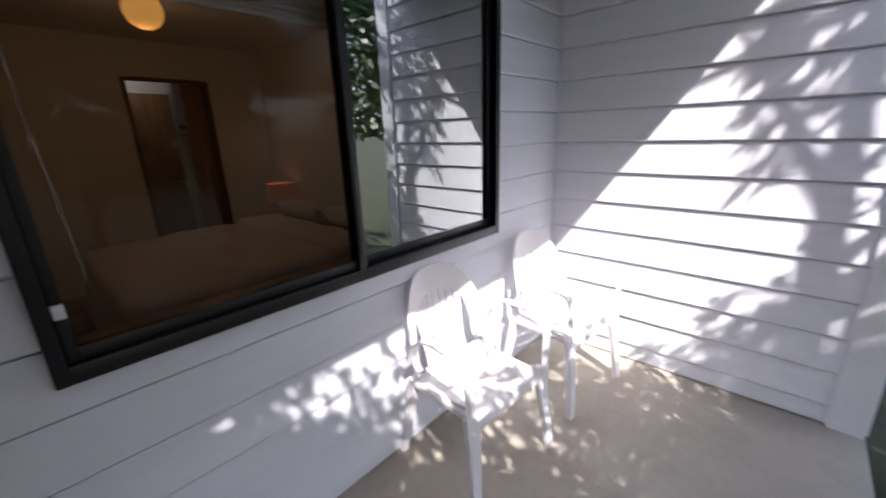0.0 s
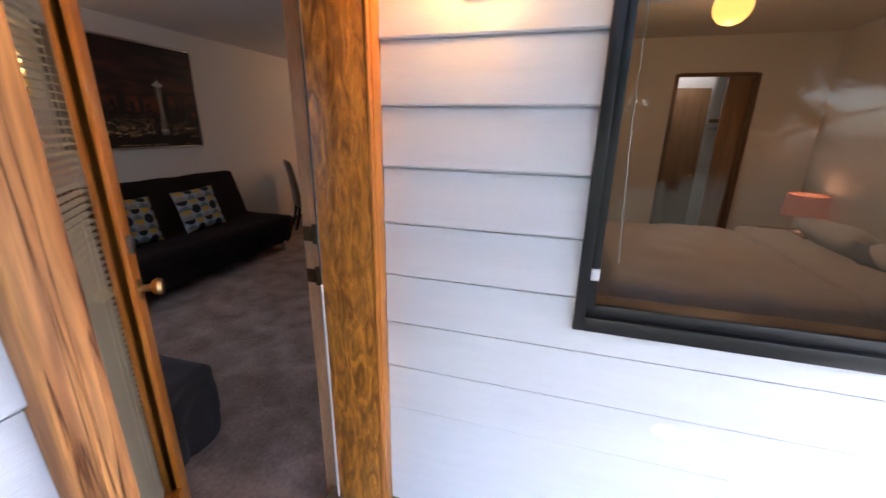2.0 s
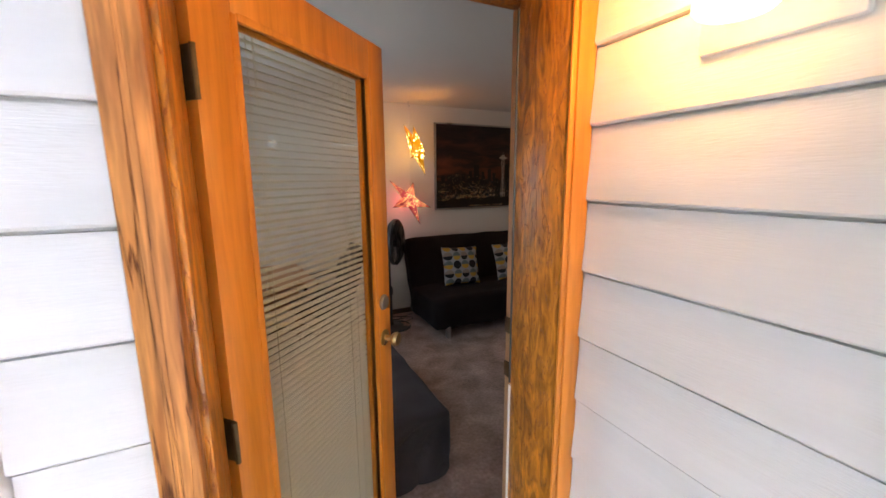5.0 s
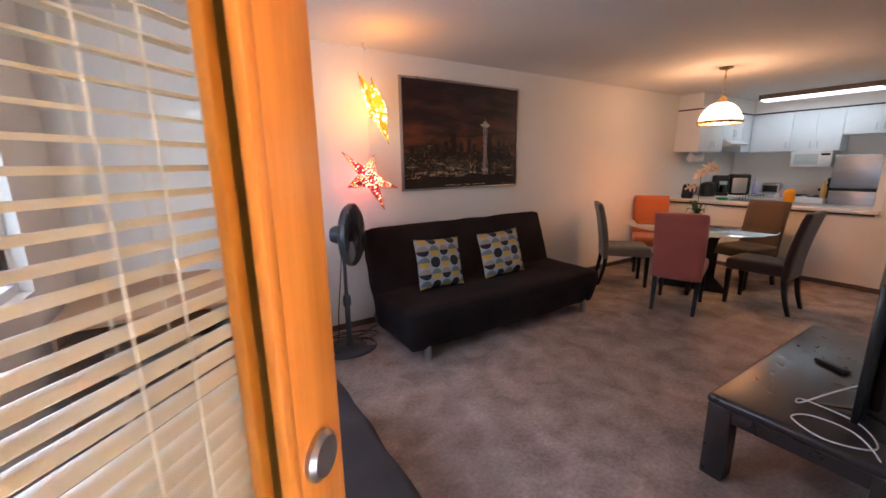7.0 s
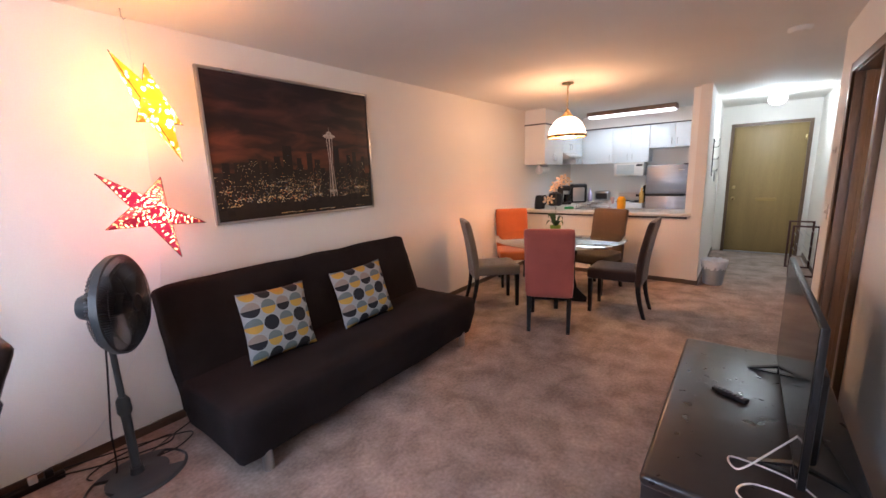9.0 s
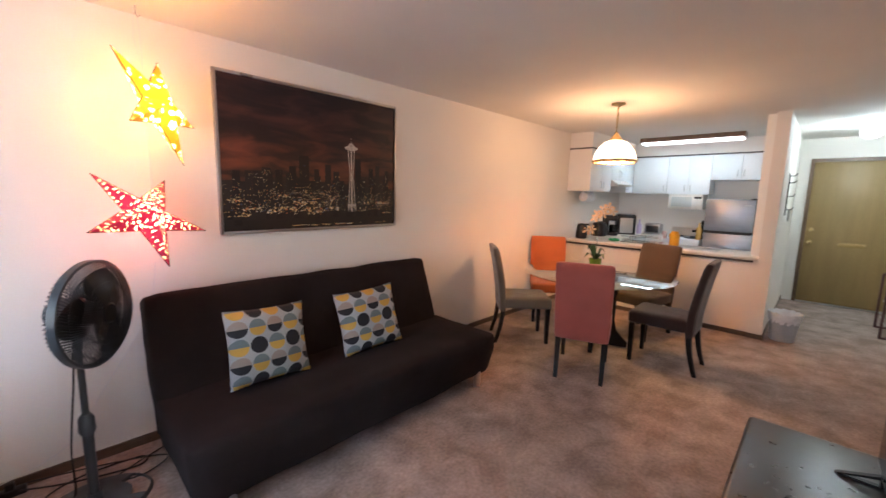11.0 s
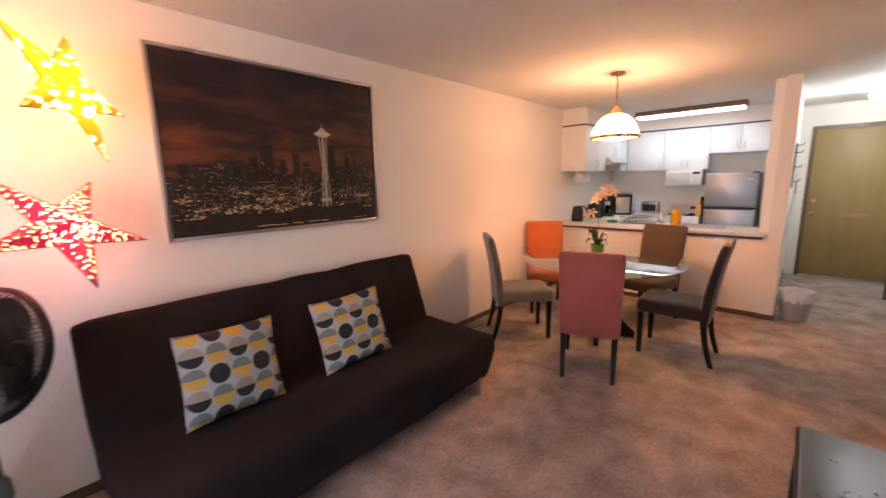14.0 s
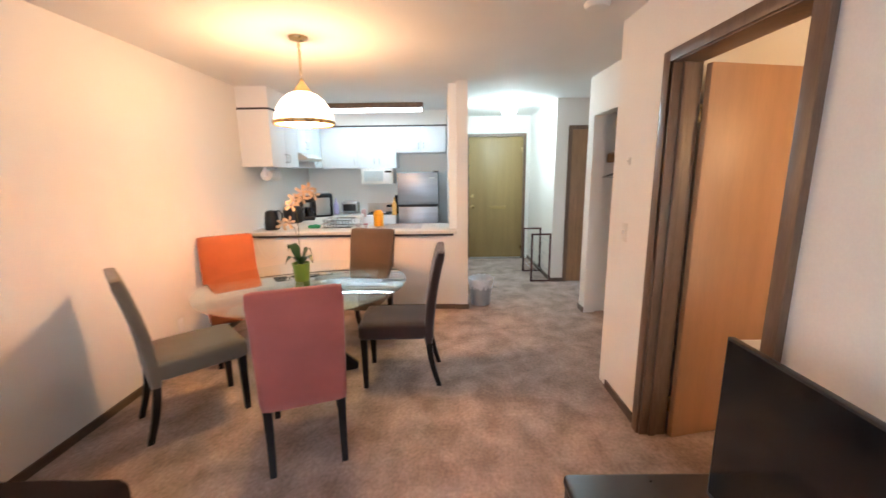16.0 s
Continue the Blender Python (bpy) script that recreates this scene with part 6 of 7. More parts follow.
for r, z in ((0.128, 0.20), (0.142, 0.26), (0.149, 0.31), (0.143, 0.318), (0.125, 0.29), (0.10, 0.12), (0.07, 0.09)):
    rings.append([bm.verts.new(((r + 0.004 * math.sin(k * 2.7 + z * 40)) * math.cos(k * math.tau / n), (r + 0.004 * math.sin(k * 2.7 + z * 40)) * math.sin(k * math.tau / n), z + 0.008 * math.sin(k * 1.9))) for k in range(n)])
for a, b in zip(rings, rings[1:]):
    for k in range(n):
        bm.faces.new((a[k], a[(k + 1) % n], b[(k + 1) % n], b[k])).smooth = True
bm.faces.new(rings[-1])
part("bag", bm, material("white_bag_film", (0.75, 0.77, 0.8), 0.3, vary=0.1, scale=20), t, "crumpled white plastic bag", smooth=60)


def shoe_rack():
    t = thing("shoe_rack", label="small shoe rack with dark wood end frames and wire shelves", category="shoe rack")
    x0, x1, y0, y1, h = -7.53, -6.96, 3.39, 3.64, 0.68
    for x in (x0, x1):
        bm = bm_new()
        for y in (y0, y1):
            box(bm, x - 0.01, x + 0.01, y - 0.012, y + 0.012, 0, h, r=0.002)
        box(bm, x - 0.01, x + 0.01, y0 + 0.012, y1 - 0.012, h - 0.022, h, r=0.002)
        box(bm, x - 0.01, x + 0.01, y0 + 0.012, y1 - 0.012, 0.0, 0.022, r=0.002)
        part("end_frame", bm, material_red, t, "dark reddish wood end frame")
    for z in (0.15, 0.35, 0.55):
        bm = bm_new()
        for k in range(4):
            y = y0 + (y1 - y0) * (k + 0.5) / 4
            tube(bm, [(x0, y, z + 0.02 * (k == 3)), (x1, y, z + 0.02 * (k == 3))], 0.004, 6)
        part("shelf", bm, METAL, t, "wire shelf")
    return t


material_red = material("dark_red_wood", (0.075, 0.018, 0.014), 0.4, vary=0.2)
shoe_rack()
t = thing("key_rack", label="dark metal key rack with hooks on the hall wall", category="key rack")
bm = bm_new()
box(bm, -6.75, -6.72, 2.44, 2.452, 1.35, 1.85, r=0.003)
for z in (1.42, 1.58, 1.74, 1.82):
    tube(bm, [(-6.735, 2.452, z), (-6.735, 2.50, z), (-6.735, 2.51, z + 0.03)], 0.006, 6)
part("rack", bm, PLASTICB, t)
bm = bm_new()
box(bm, -6.76, -6.71, 2.47, 2.49, 1.28, 1.42, r=0.01)
part("keys", bm, METAL, t)

t = thing("entry_ceiling_light", pose(-7.2, 3.08, 0), "glowing round white ceiling light in the entry", "ceiling light")
bm = bm_new()
lathe(bm, [(0, 2.44), (0.08, 2.44), (0.08, 2.41), (0, 2.41)], 32)
part("base", bm, METAL, t)
bm = bm_new()
lathe(bm, [(0.0, 2.26), (0.05, 2.265), (0.085, 2.29), (0.1, 2.33), (0.095, 2.38), (0.07, 2.41), (0, 2.41)], 32)
part("globe", bm, glow("entry_glass", (0.85, 0.97, 1.0), 0.3), t, "glowing white glass globe").visible_shadow = False

t = thing("closet_shelf", label="brown wooden closet shelf with hanging rod", category="closet shelf")
bm = bm_new()
box(bm, -5.77, -4.35, 3.87, 4.44, 1.685, 1.70, r=0.003)
box(bm, -5.77, -5.755, 3.86, 4.43, 1.60, 1.684, r=0.002)
box(bm, -5.755, -4.35, 4.43, 4.45, 1.60, 1.684)
part("shelf", bm, OAK, t)
bm = bm_new()
tube(bm, [(-5.755, 3.98, 1.56), (-4.35, 3.98, 1.56)], 0.014, 10)
part("rod", bm, METAL, t)
for i, x in enumerate((-5.66, -5.62, -5.56)):
    t = thing("hanger", pose(x, 3.98, 1.575), "dark plastic clothes hanger on the closet rod", "hanger", "hangers in the closet")
    bm = bm_new()
    tube(bm, [(0, 0.01, 0.0), (0, 0, 0.015), (0, -0.015, 0.0), (0, 0, -0.03), (0, 0.01, -0.05), (0, 0.2, -0.12), (0, 0.0, -0.125), (0, -0.2, -0.12), (0, 0.0, -0.05)], 0.005, 6)
    part("frame", bm, PLASTICB, t)


# ---- kitchen ----
KX = -8.08
solid("kitchen_back_wall", WALL_BRIGHT, (KX - 0.1, KX, 0.0, 2.34, 0, H))
solid("soffit", WALL, (KX, -5.99, 0.0, 0.335, 2.225, H), (KX, -7.74, 0.335, 2.34, 2.225, H))
solid("kitchen_side_wall", WALL_BRIGHT, (KX, -6.0, 2.24, 2.34, 0, H))
solid("trim_soffit", BLACKLINE, (-7.73, -5.985, 0.335, 0.342, 2.205, 2.225), (-5.99, -5.982, 0.0, 0.342, 2.205, 2.225), (-7.74, -7.733, 0.342, 2.24, 2.205, 2.225))
solid("backsplash_floor", COUNTER, (KX, -6.0, 0.0, 2.24, 0.0, 0.004))


def cabinet(label, x0, x1, y0, y1, z0, z1, front, doors, handle_z=None, handles=True):
    """front: 'y' faces +y, 'x' faces +x."""
    t = thing("wall_cabinet" if z0 > 1 else "base_cabinet", label=label, category="kitchen cabinet")
    bm = bm_new()
    if front == "y":
        box(bm, x0, x1, y0, y1 - 0.02, z0, z1)
    else:
        box(bm, x0, x1 - 0.02, y0, y1, z0, z1)
    part("body", bm, CABW, t)
    for k in range(doors):
        bm = bm_new()
        if front == "y":
            a = x0 + (x1 - x0) * k / doors
            b = x0 + (x1 - x0) * (k + 1) / doors
            box(bm, a + 0.002, b - 0.002, y1 - 0.019, y1, z0 + 0.002, z1 - 0.002, r=0.002)
        else:
            a = y0 + (y1 - y0) * k / doors
            b = y0 + (y1 - y0) * (k + 1) / doors
            box(bm, x1 - 0.019, x1, a + 0.002, b - 0.002, z0 + 0.002, z1 - 0.002, r=0.002)
        d = part("door", bm, CABW, t)
        if not handles:
            continue
        hz = handle_z if handle_z else (z0 + 0.05 if z0 > 1 else z1 - 0.16)
        edge = (b - 0.04) if k % 2 == 0 else (a + 0.04)
        bm = bm_new()
        if front == "y":
            tube(bm, [(edge, y1, hz), (edge, y1 + 0.028, hz + 0.008), (edge, y1 + 0.028, hz + 0.088), (edge, y1, hz + 0.096)], 0.005, 8)
        else:
            tube(bm, [(x1, edge, hz), (x1 + 0.028, edge, hz + 0.008), (x1 + 0.028, edge, hz + 0.088), (x1, edge, hz + 0.096)], 0.005, 8)
        part("handle", bm, METAL, d, "slim metal handle")
    return t


cabinet("white wall cabinet at the end of the kitchen run", -6.75, -5.99, 0.0, 0.335, 1.61, 2.205, "y", 2)
cabinet("short white wall cabinet above the range hood", -7.40, -6.752, 0.0, 0.335, 1.80, 2.205, "y", 2)
cabinet("white corner wall cabinet beside the hood", -7.74, -7.402, 0.0, 0.335, 1.61, 2.205, "y", 1)
cabinet("white wall cabinet with two plain doors", KX, -7.74, 0.337, 0.87, 1.60, 2.205, "x", 1)
cabinet("white wall cabinet above the microwave", KX, -7.74, 0.872, 1.47, 1.60, 2.205, "x", 2)
cabinet("short white wall cabinet above the fridge", KX, -7.74, 1.472, 2.22, 1.82, 2.205, "x", 2)
cabinet("white base cabinet under the peninsula counter", -6.45, -6.0, 0.62, 2.22, 0.0, 0.865, "x", 0)
cabinet("white base cabinets along the side wall", -7.4, -6.46, 0.0, 0.6, 0.0, 0.865, "y", 2)
cabinet("white corner base cabinet", KX, -7.402, 0.0, 0.93, 0.0, 0.865, "x", 2)

# cream sheet on the white cabinet end: pendant's warm light put in as colour
solid("trim_cabinet_end", WALL, (-5.988, -5.98, 0.0, 0.335, 1.61, 2.204))
t = thing("countertop", label="cream laminate kitchen counter with a dark edge strip", category="countertop")
bm = bm_new()
box(bm, -6.5, -5.865, 0.002, 2.322, 0.868, 0.905, r=0.006)
part("peninsula", bm, COUNTER, t)
bm = bm_new()
box(bm, KX + 0.002, -6.502, 0.002, 0.62, 0.868, 0.905, r=0.004)
box(bm, KX + 0.002, -7.44, 0.622, 0.948, 0.868, 0.905, r=0.004)
part("side_run", bm, COUNTER, t)
bm = bm_new()
box(bm, -5.888, -5.872, 0.004, 2.284, 0.845, 0.867)
part("edge_strip", bm, BLACKLINE, t, "dark edge strip")
t = thing("sink", label="steel sink let into the counter with a low tap", category="sink")
bm = bm_new()
for b in ((-6.44, -6.06, 1.40, 1.42, 0.905, 0.91), (-6.44, -6.06, 1.9, 1.92, 0.905, 0.91), (-6.46, -6.44, 1.40, 1.92, 0.905, 0.91), (-6.06, -6.04, 1.40, 1.92, 0.905, 0.91), (-6.44, -6.06, 1.42, 1.9, 0.9052, 0.9065)):
    box(bm, *b, r=0.0005)
part("basin", bm, METAL, t)


def fridge():
    t = thing("fridge", label="grey steel top-freezer refrigerator with a dark band between its doors", category="refrigerator")
    x0, x1, y0, y1 = KX + 0.03, -7.46, 1.50, 2.10
    bm = bm_new()
    box(bm, x0, x1 - 0.055, y0, y1, 0.03, 1.53, r=0.006)
    part("body", bm, material("fridge_side_grey", (0.10, 0.11, 0.12), 0.45, vary=0.1), t)
    for nm, z0, z1 in (("freezer_door", 1.06, 1.53), ("fridge_door", 0.05, 1.035)):
        bm = bm_new()
        box(bm, x1 - 0.05, x1, y0, y1, z0, z1, r=0.012, seg=3)
        part(nm, bm, STEEL, t, "brushed grey steel door")
    bm = bm_new()
    box(bm, x1 - 0.05, x1 - 0.01, y0 + 0.01, y1 - 0.01, 1.02, 1.075)
    box(bm, x1 - 0.004, x1 + 0.01, y0 + 0.01, y1 - 0.03, 1.025, 1.05, r=0.004)
    part("handle_band", bm, PLASTICB, t, "black grip band")
    bm = bm_new()
    box(bm, x1 - 0.03, x1 + 0.004, y1 - 0.07, y1 + 0.004, 1.525, 1.545, r=0.003)
    part("top_hinge", bm, PLASTICB, t)
    bm = bm_new()
    box(bm, x1 + 0.0, x1 + 0.003, y1 - 0.13, y1 - 0.05, 1.44, 1.455, r=0.001)
    part("badge", bm, METAL, t, "small plain metal badge")
    return t


fridge()
t = thing("stove", label="cream electric stove with a low backguard", category="stove")
bm = bm_new()
box(bm, KX + 0.02, -7.45, 0.95, 1.46, 0.0, 0.905, r=0.006)
part("body", bm, CABW, t)
bm = bm_new()
box(bm, KX + 0.02, KX + 0.08, 0.95, 1.46, 0.905, 1.05, r=0.01)
part("backguard", bm, COUNTER, t)
bm = bm_new()
for x, y, r in ((-7.62, 1.08, 0.08), (-7.62, 1.33, 0.1), (-7.88, 1.08, 0.1), (-7.88, 1.33, 0.08)):
    for q in (0.35, 0.65, 1.0):
        tube(bm, [(x + r * q * math.cos(a), y + r * q * math.sin(a), 0.913) for a in [i * math.tau / 24 for i in range(24)]], 0.005, 6, closed=True)
part("burner", bm, PLASTICB, t)
bm = bm_new()
box(bm, KX + 0.08, KX + 0.083, 1.25, 1.36, 0.98, 1.02)
part("clock", bm, SCREEN, t)
t = thing("microwave", label="cream microwave oven hung under the wall cabinet", category="microwave")
bm = bm_new()
box(bm, KX + 0.01, -7.70, 0.93, 1.41, 1.36, 1.597, r=0.008)
part("body", bm, COUNTER, t)
bm = bm_new()
box(bm, -7.70, -7.695, 0.97, 1.26, 1.40, 1.555, r=0.002)
part("window", bm, material("microwave_window", (0.5, 0.52, 0.5), 0.25), t)
bm = bm_new()
box(bm, -7.70, -7.695, 1.29, 1.39, 1.53, 1.56, r=0.001)
part("display", bm, SCREEN, t)
t = thing("range_hood", label="cream range hood under the short cabinet", category="range hood")
bm = bm_new()
prism(bm, [(0.0, 1.70), (0.42, 1.70), (0.45, 1.73), (0.34, 1.797), (0.0, 1.797)], -7.39, -6.76, "yz")
part("body", bm, COUNTER, t)

t = thing("kitchen_ceiling_light", label="long fluorescent ceiling light in a brown wooden frame", category="ceiling light")
bm = bm_new()
for b in ((-7.33, -7.10, 0.60, 0.62, 2.365, 2.44), (-7.33, -7.10, 1.90, 1.92, 2.365, 2.44), (-7.12, -7.10, 0.62, 1.90, 2.375, 2.44), (-7.33, -7.31, 0.62, 1.90, 2.375, 2.44)):
    box(bm, *b)
part("frame", bm, FRAMEB, t, "brown wooden frame")
bm = bm_new()
box(bm, -7.31, -7.12, 0.62, 1.90, 2.345, 2.40, r=0.015)
part("diffuser", bm, glow("tube_diffuser", (0.85, 0.96, 1.0), 0.12), t, "glowing white diffuser")


def lathed(name, m, profile, mat, label, cat, extra=None, group=""):
    t = thing(name, m, label, cat, group)
    bm = bm_new()
    lathe(bm, profile, 24)
    part("body", bm, mat, t)
    return t


CT = 0.905
# black iron / kettle with a hook handle at the counter's end
t = thing("kettle", pose(-6.12, 0.20, CT), "black electric kettle on the counter", "kettle")
bm = bm_new()
lathe(bm, [(0, 0), (0.075, 0), (0.08, 0.01), (0.082, 0.06), (0.068, 0.19), (0.055, 0.215), (0, 0.225)], 28)
part("body", bm, PLASTICB, t)
bm = bm_new()
tube(bm, [(0.0, 0.05, 0.205), (0.0, 0.10, 0.215), (0.0, 0.125, 0.17), (0.0, 0.115, 0.10), (0.0, 0.08, 0.06)], 0.011, 8)
part("handle", bm, PLASTICB, t)
t = thing("coffee_maker", pose(-7.0, 0.28, CT, 0, 0, 20), "black coffee maker on the counter", "coffee maker")
bm = bm_new()
box(bm, -0.09, 0.09, -0.12, 0.12, 0, 0.05, r=0.012)
box(bm, -0.09, 0.09, -0.12, -0.02, 0.05, 0.30, r=0.012)
box(bm, -0.09, 0.09, -0.12, 0.11, 0.24, 0.33, r=0.02)
part("body", bm, PLASTICB, t)
bm = bm_new()
lathe(bm, [(0, 0.052), (0.06, 0.052), (0.065, 0.08), (0.06, 0.18), (0, 0.18)], 24, pose(0, 0.05, 0))
part("jug", bm, SCREEN, t)
t = thing("pod_machine", pose(-7.45, 0.36, CT, 0, 0, 30), "tall dark single-cup coffee machine with a silver front", "coffee machine")
bm = bm_new()
box(bm, -0.12, 0.12, -0.15, 0.15, 0, 0.34, r=0.03, seg=3)
part("body", bm, PLASTICB, t)
bm = bm_new()
box(bm, 0.118, 0.128, -0.1, 0.1, 0.03, 0.28, r=0.01)
box(bm, -0.09, 0.11, -0.12, 0.12, 0.34, 0.355, r=0.006)
part("front", bm, METAL, t)
t = thing("air_fryer", pose(-6.72, 0.22, CT), "small black cooker beside the coffee maker", "small appliance")
bm = bm_new()
lathe(bm, [(0, 0), (0.10, 0), (0.12, 0.02), (0.125, 0.15), (0.10, 0.21), (0.03, 0.235), (0, 0.235)], 28)
part("body", bm, PLASTICB, t)
t = thing("toaster", pose(-7.86, 0.70, CT, 0, 0, 90), "silver two-slot toaster on the back counter", "toaster")
bm = bm_new()
box(bm, -0.13, 0.13, -0.08, 0.08, 0.01, 0.19, r=0.03, seg=3)
part("body", bm, METAL, t)
bm = bm_new()
for y in (-0.03, 0.03):
    box(bm, -0.1, 0.1, y - 0.012, y + 0.012, 0.185, 0.1915)
box(bm, -0.1, 0.1, -0.084, -0.079, 0.04, 0.15, r=0.002)
part("slots", bm, PLASTICB, t)
lathed("orange_tumbler", pose(-6.30, 1.40, CT), [(0, 0), (0.055, 0), (0.058, 0.004), (0.062, 0.15), (0.045, 0.17), (0.04, 0.19), (0, 0.19)], material("orange_plastic", (0.9, 0.42, 0.01), 0.3), "bright orange bottle on the counter", "bottle")
lathed("oil_bottle", pose(-7.5, 1.44, CT), [(0, 0), (0.035, 0), (0.038, 0.01), (0.038, 0.16), (0.014, 0.21), (0.014, 0.26), (0, 0.26)], material("amber_oil", (0.7, 0.4, 0.12), 0.2), "amber oil bottle beside the fridge", "bottle")
lathed("pepper_mill", pose(-7.62, 1.46, CT), [(0, 0), (0.03, 0), (0.022, 0.08), (0.03, 0.16), (0.02, 0.22), (0.028, 0.28), (0, 0.3)], BLACKLEG, "tall dark pepper mill", "pepper mill")
lathed("salt_shaker", pose(-6.9, 1.08, CT), [(0, 0), (0.025, 0), (0.028, 0.06), (0.02, 0.085), (0, 0.09)], WHITEPL, "small white shaker on the counter", "shaker")
lathed("pink_jar", pose(-7.3, 1.02, CT), [(0, 0), (0.035, 0), (0.036, 0.09), (0.03, 0.11), (0, 0.115)], material("pale_pink_jar", (0.7, 0.45, 0.42), 0.4), "pale pink jar near the stove", "jar")
lathed("soap_bottle", pose(-7.75, 0.50, CT), [(0, 0), (0.04, 0), (0.042, 0.14), (0.02, 0.18), (0.012, 0.2), (0.012, 0.25), (0, 0.25)], material("lilac_plastic", (0.55, 0.5, 0.75), 0.4), "lilac soap bottle by the back wall", "bottle")
lathed("paper_towel", Matrix.Translation((-6.32, 0.16, 1.52)) @ Euler((0, radians(90), 0)).to_matrix().to_4x4(), [(0.02, -0.14), (0.065, -0.14), (0.065, 0.14), (0.02, 0.14)], material("paper_white", (0.75, 0.74, 0.72), 0.9), "white paper towel roll hung under the cabinet", "paper towel")
t = thing("paper_towel_holder", label="white bracket under the cabinet that holds the paper roll", category="bracket")
bm = bm_new()
for x in (-6.47, -6.17):
    box(bm, x - 0.006, x + 0.006, 0.14, 0.18, 1.50, 1.61, r=0.002)
tube(bm, [(-6.47, 0.16, 1.52), (-6.17, 0.16, 1.52)], 0.012, 8)
part("bracket", bm, WHITEPL, t)
t = thing("dish_rack", label="dark dish rack with dishes on the counter by the sink", category="dish rack")
bm = bm_new()
for z in (0.01, 0.09):
    tube(bm, [(-6.42, 0.78, CT + z), (-6.12, 0.78, CT + z), (-6.12, 1.10, CT + z), (-6.42, 1.10, CT + z)], 0.004, 6, closed=True)
for k in range(9):
    y = 0.80 + k * 0.035
    tube(bm, [(-6.42, y, CT + 0.09), (-6.42, y, CT + 0.01), (-6.12, y, CT + 0.01), (-6.12, y, CT + 0.09)], 0.0025, 5)
part("rack", bm, PLASTICB, t)
t = thing("green_sponge", pose(-6.2, 0.66, CT, 0, 0, 12), "green scouring cloth on the counter", "cloth")
bm = bm_new()
soft(bm, -0.05, 0.05, -0.07, 0.07, 0.0, 0.035, r=0.015, cuts=5, wob=0.01, seed=3, freq=20)
part("cloth", bm, material("green_cloth", (0.03, 0.3, 0.12), 0.9), t)
for i, (x, y, c, s) in enumerate(((-6.25, 1.16, (0.6, 0.6, 0.62), 0.05), (-6.3, 1.24, (0.45, 0.25, 0.3), 0.035), (-6.18, 1.27, (0.7, 0.7, 0.72), 0.03))):
    lathed("bowl", pose(x, y, CT), [(0, 0), (s * 0.5, 0), (s, s * 0.8), (s * 0.92, s * 0.8), (s * 0.45, 0.008), (0, 0.008)], material("bowl_%s" % "abc"[i], c, 0.3), ("small pale bowl by the sink", "small mauve cup by the sink", "little white dish by the sink")[i], "bowl", group="dishes by the sink")


# ---- bedroom ----
def bed():
    t = thing("bed", label="queen bed with rumpled white linen, its cover turned down", category="bed")
    x0, x1, y0, y1 = -2.95, -1.22, 4.50, 6.50
    bm = bm_new()
    box(bm, x0 + 0.05, x1 - 0.05, y0 + 0.1, y1, 0.0, 0.28, r=0.01)
    part("base", bm, GREYCOVER, t)
    bm = bm_new()
    soft(bm, x0 - 0.02, x1 + 0.04, y0, 6.0, 0.12, 0.66, r=0.09, cuts=26, wob=0.03, seed=3, freq=4)
    for v in bm.verts:
        if v.co.z < 0.5:
            k = (0.5 - v.co.z) / 0.4
            o = 0.07 * k * math.sin(14 * (v.co.x + v.co.y) + 2.4 * math.sin(5 * v.co.y)) + 0.07 * k
            v.co.x += o if v.co.x > -2.1 else -o
            v.co.y -= (0.06 * k * math.sin(19 * v.co.x) + 0.04 * k) if v.co.y < 4.8 else 0
        v.co.z += 0.012 * noise.noise(v.co * 3)
    part("duvet", bm, BED, t, "rumpled white duvet", smooth=70)
    bm = bm_new()
    soft(bm, x0 - 0.01, x1 + 0.05, 5.70, 6.08, 0.60, 0.70, r=0.05, cuts=18, wob=0.03, seed=7, freq=5)
    part("turned_cover", bm, BED, t, "turned-down white cover", smooth=70)
    bm = bm_new()
    soft(bm, x0 + 0.02, x1 - 0.02, 5.9, 6.5, 0.28, 0.58, r=0.05, cuts=8, wob=0.01)
    part("mattress", bm, BED, t, smooth=70)
    return t


bed()
for i, (x, yaw) in enumerate(((-2.5, 4), (-1.68, -3))):
    t = thing("pillow", pose(x, 6.30, 0.70, 62, 0, yaw), "plump white pillow at the head of the bed", "pillow", "pillows on the bed")
    bm = bm_new()
    cushion_shape(bm, 0.70, 0.45, 0.2, seed=i + 6, wob=0.012)
    part("pillowcase", bm, BED, t, smooth=70)
t = thing("nightstand", label="small dark bedside table in the corner", category="bedside table")
bm = bm_new()
box(bm, -3.62, -3.18, 6.18, 6.56, 0.0, 0.575, r=0.006)
part("body", bm, FRAMEB, t)
t = thing("bedside_lamp", pose(-3.38, 6.42, 0.575), "bedside lamp with a glowing brownish drum shade", "table lamp")
bm = bm_new()
lathe(bm, [(0, 0), (0.06, 0), (0.06, 0.01), (0.02, 0.03), (0.012, 0.2), (0, 0.2)], 24)
part("base", bm, METAL, t)
bm = bm_new()
lathe(bm, [(0.175, 0.17), (0.165, 0.37), (0.162, 0.37), (0.172, 0.17), (0.175, 0.17)], 36, None, caps=False)
part("shade", bm, glow("lamp_shade_cloth", (0.35, 0.12, 0.06), 0.035), t, "drum shade lit from within")
bm = bm_new()
bmesh.ops.create_uvsphere(bm, u_segments=14, v_segments=8, radius=0.035)
bmesh.ops.translate(bm, verts=bm.verts, vec=(0, 0, 0.31))
part("bulb", bm, glow("warm_bulb", (1, 0.6, 0.3), 1.3), t)
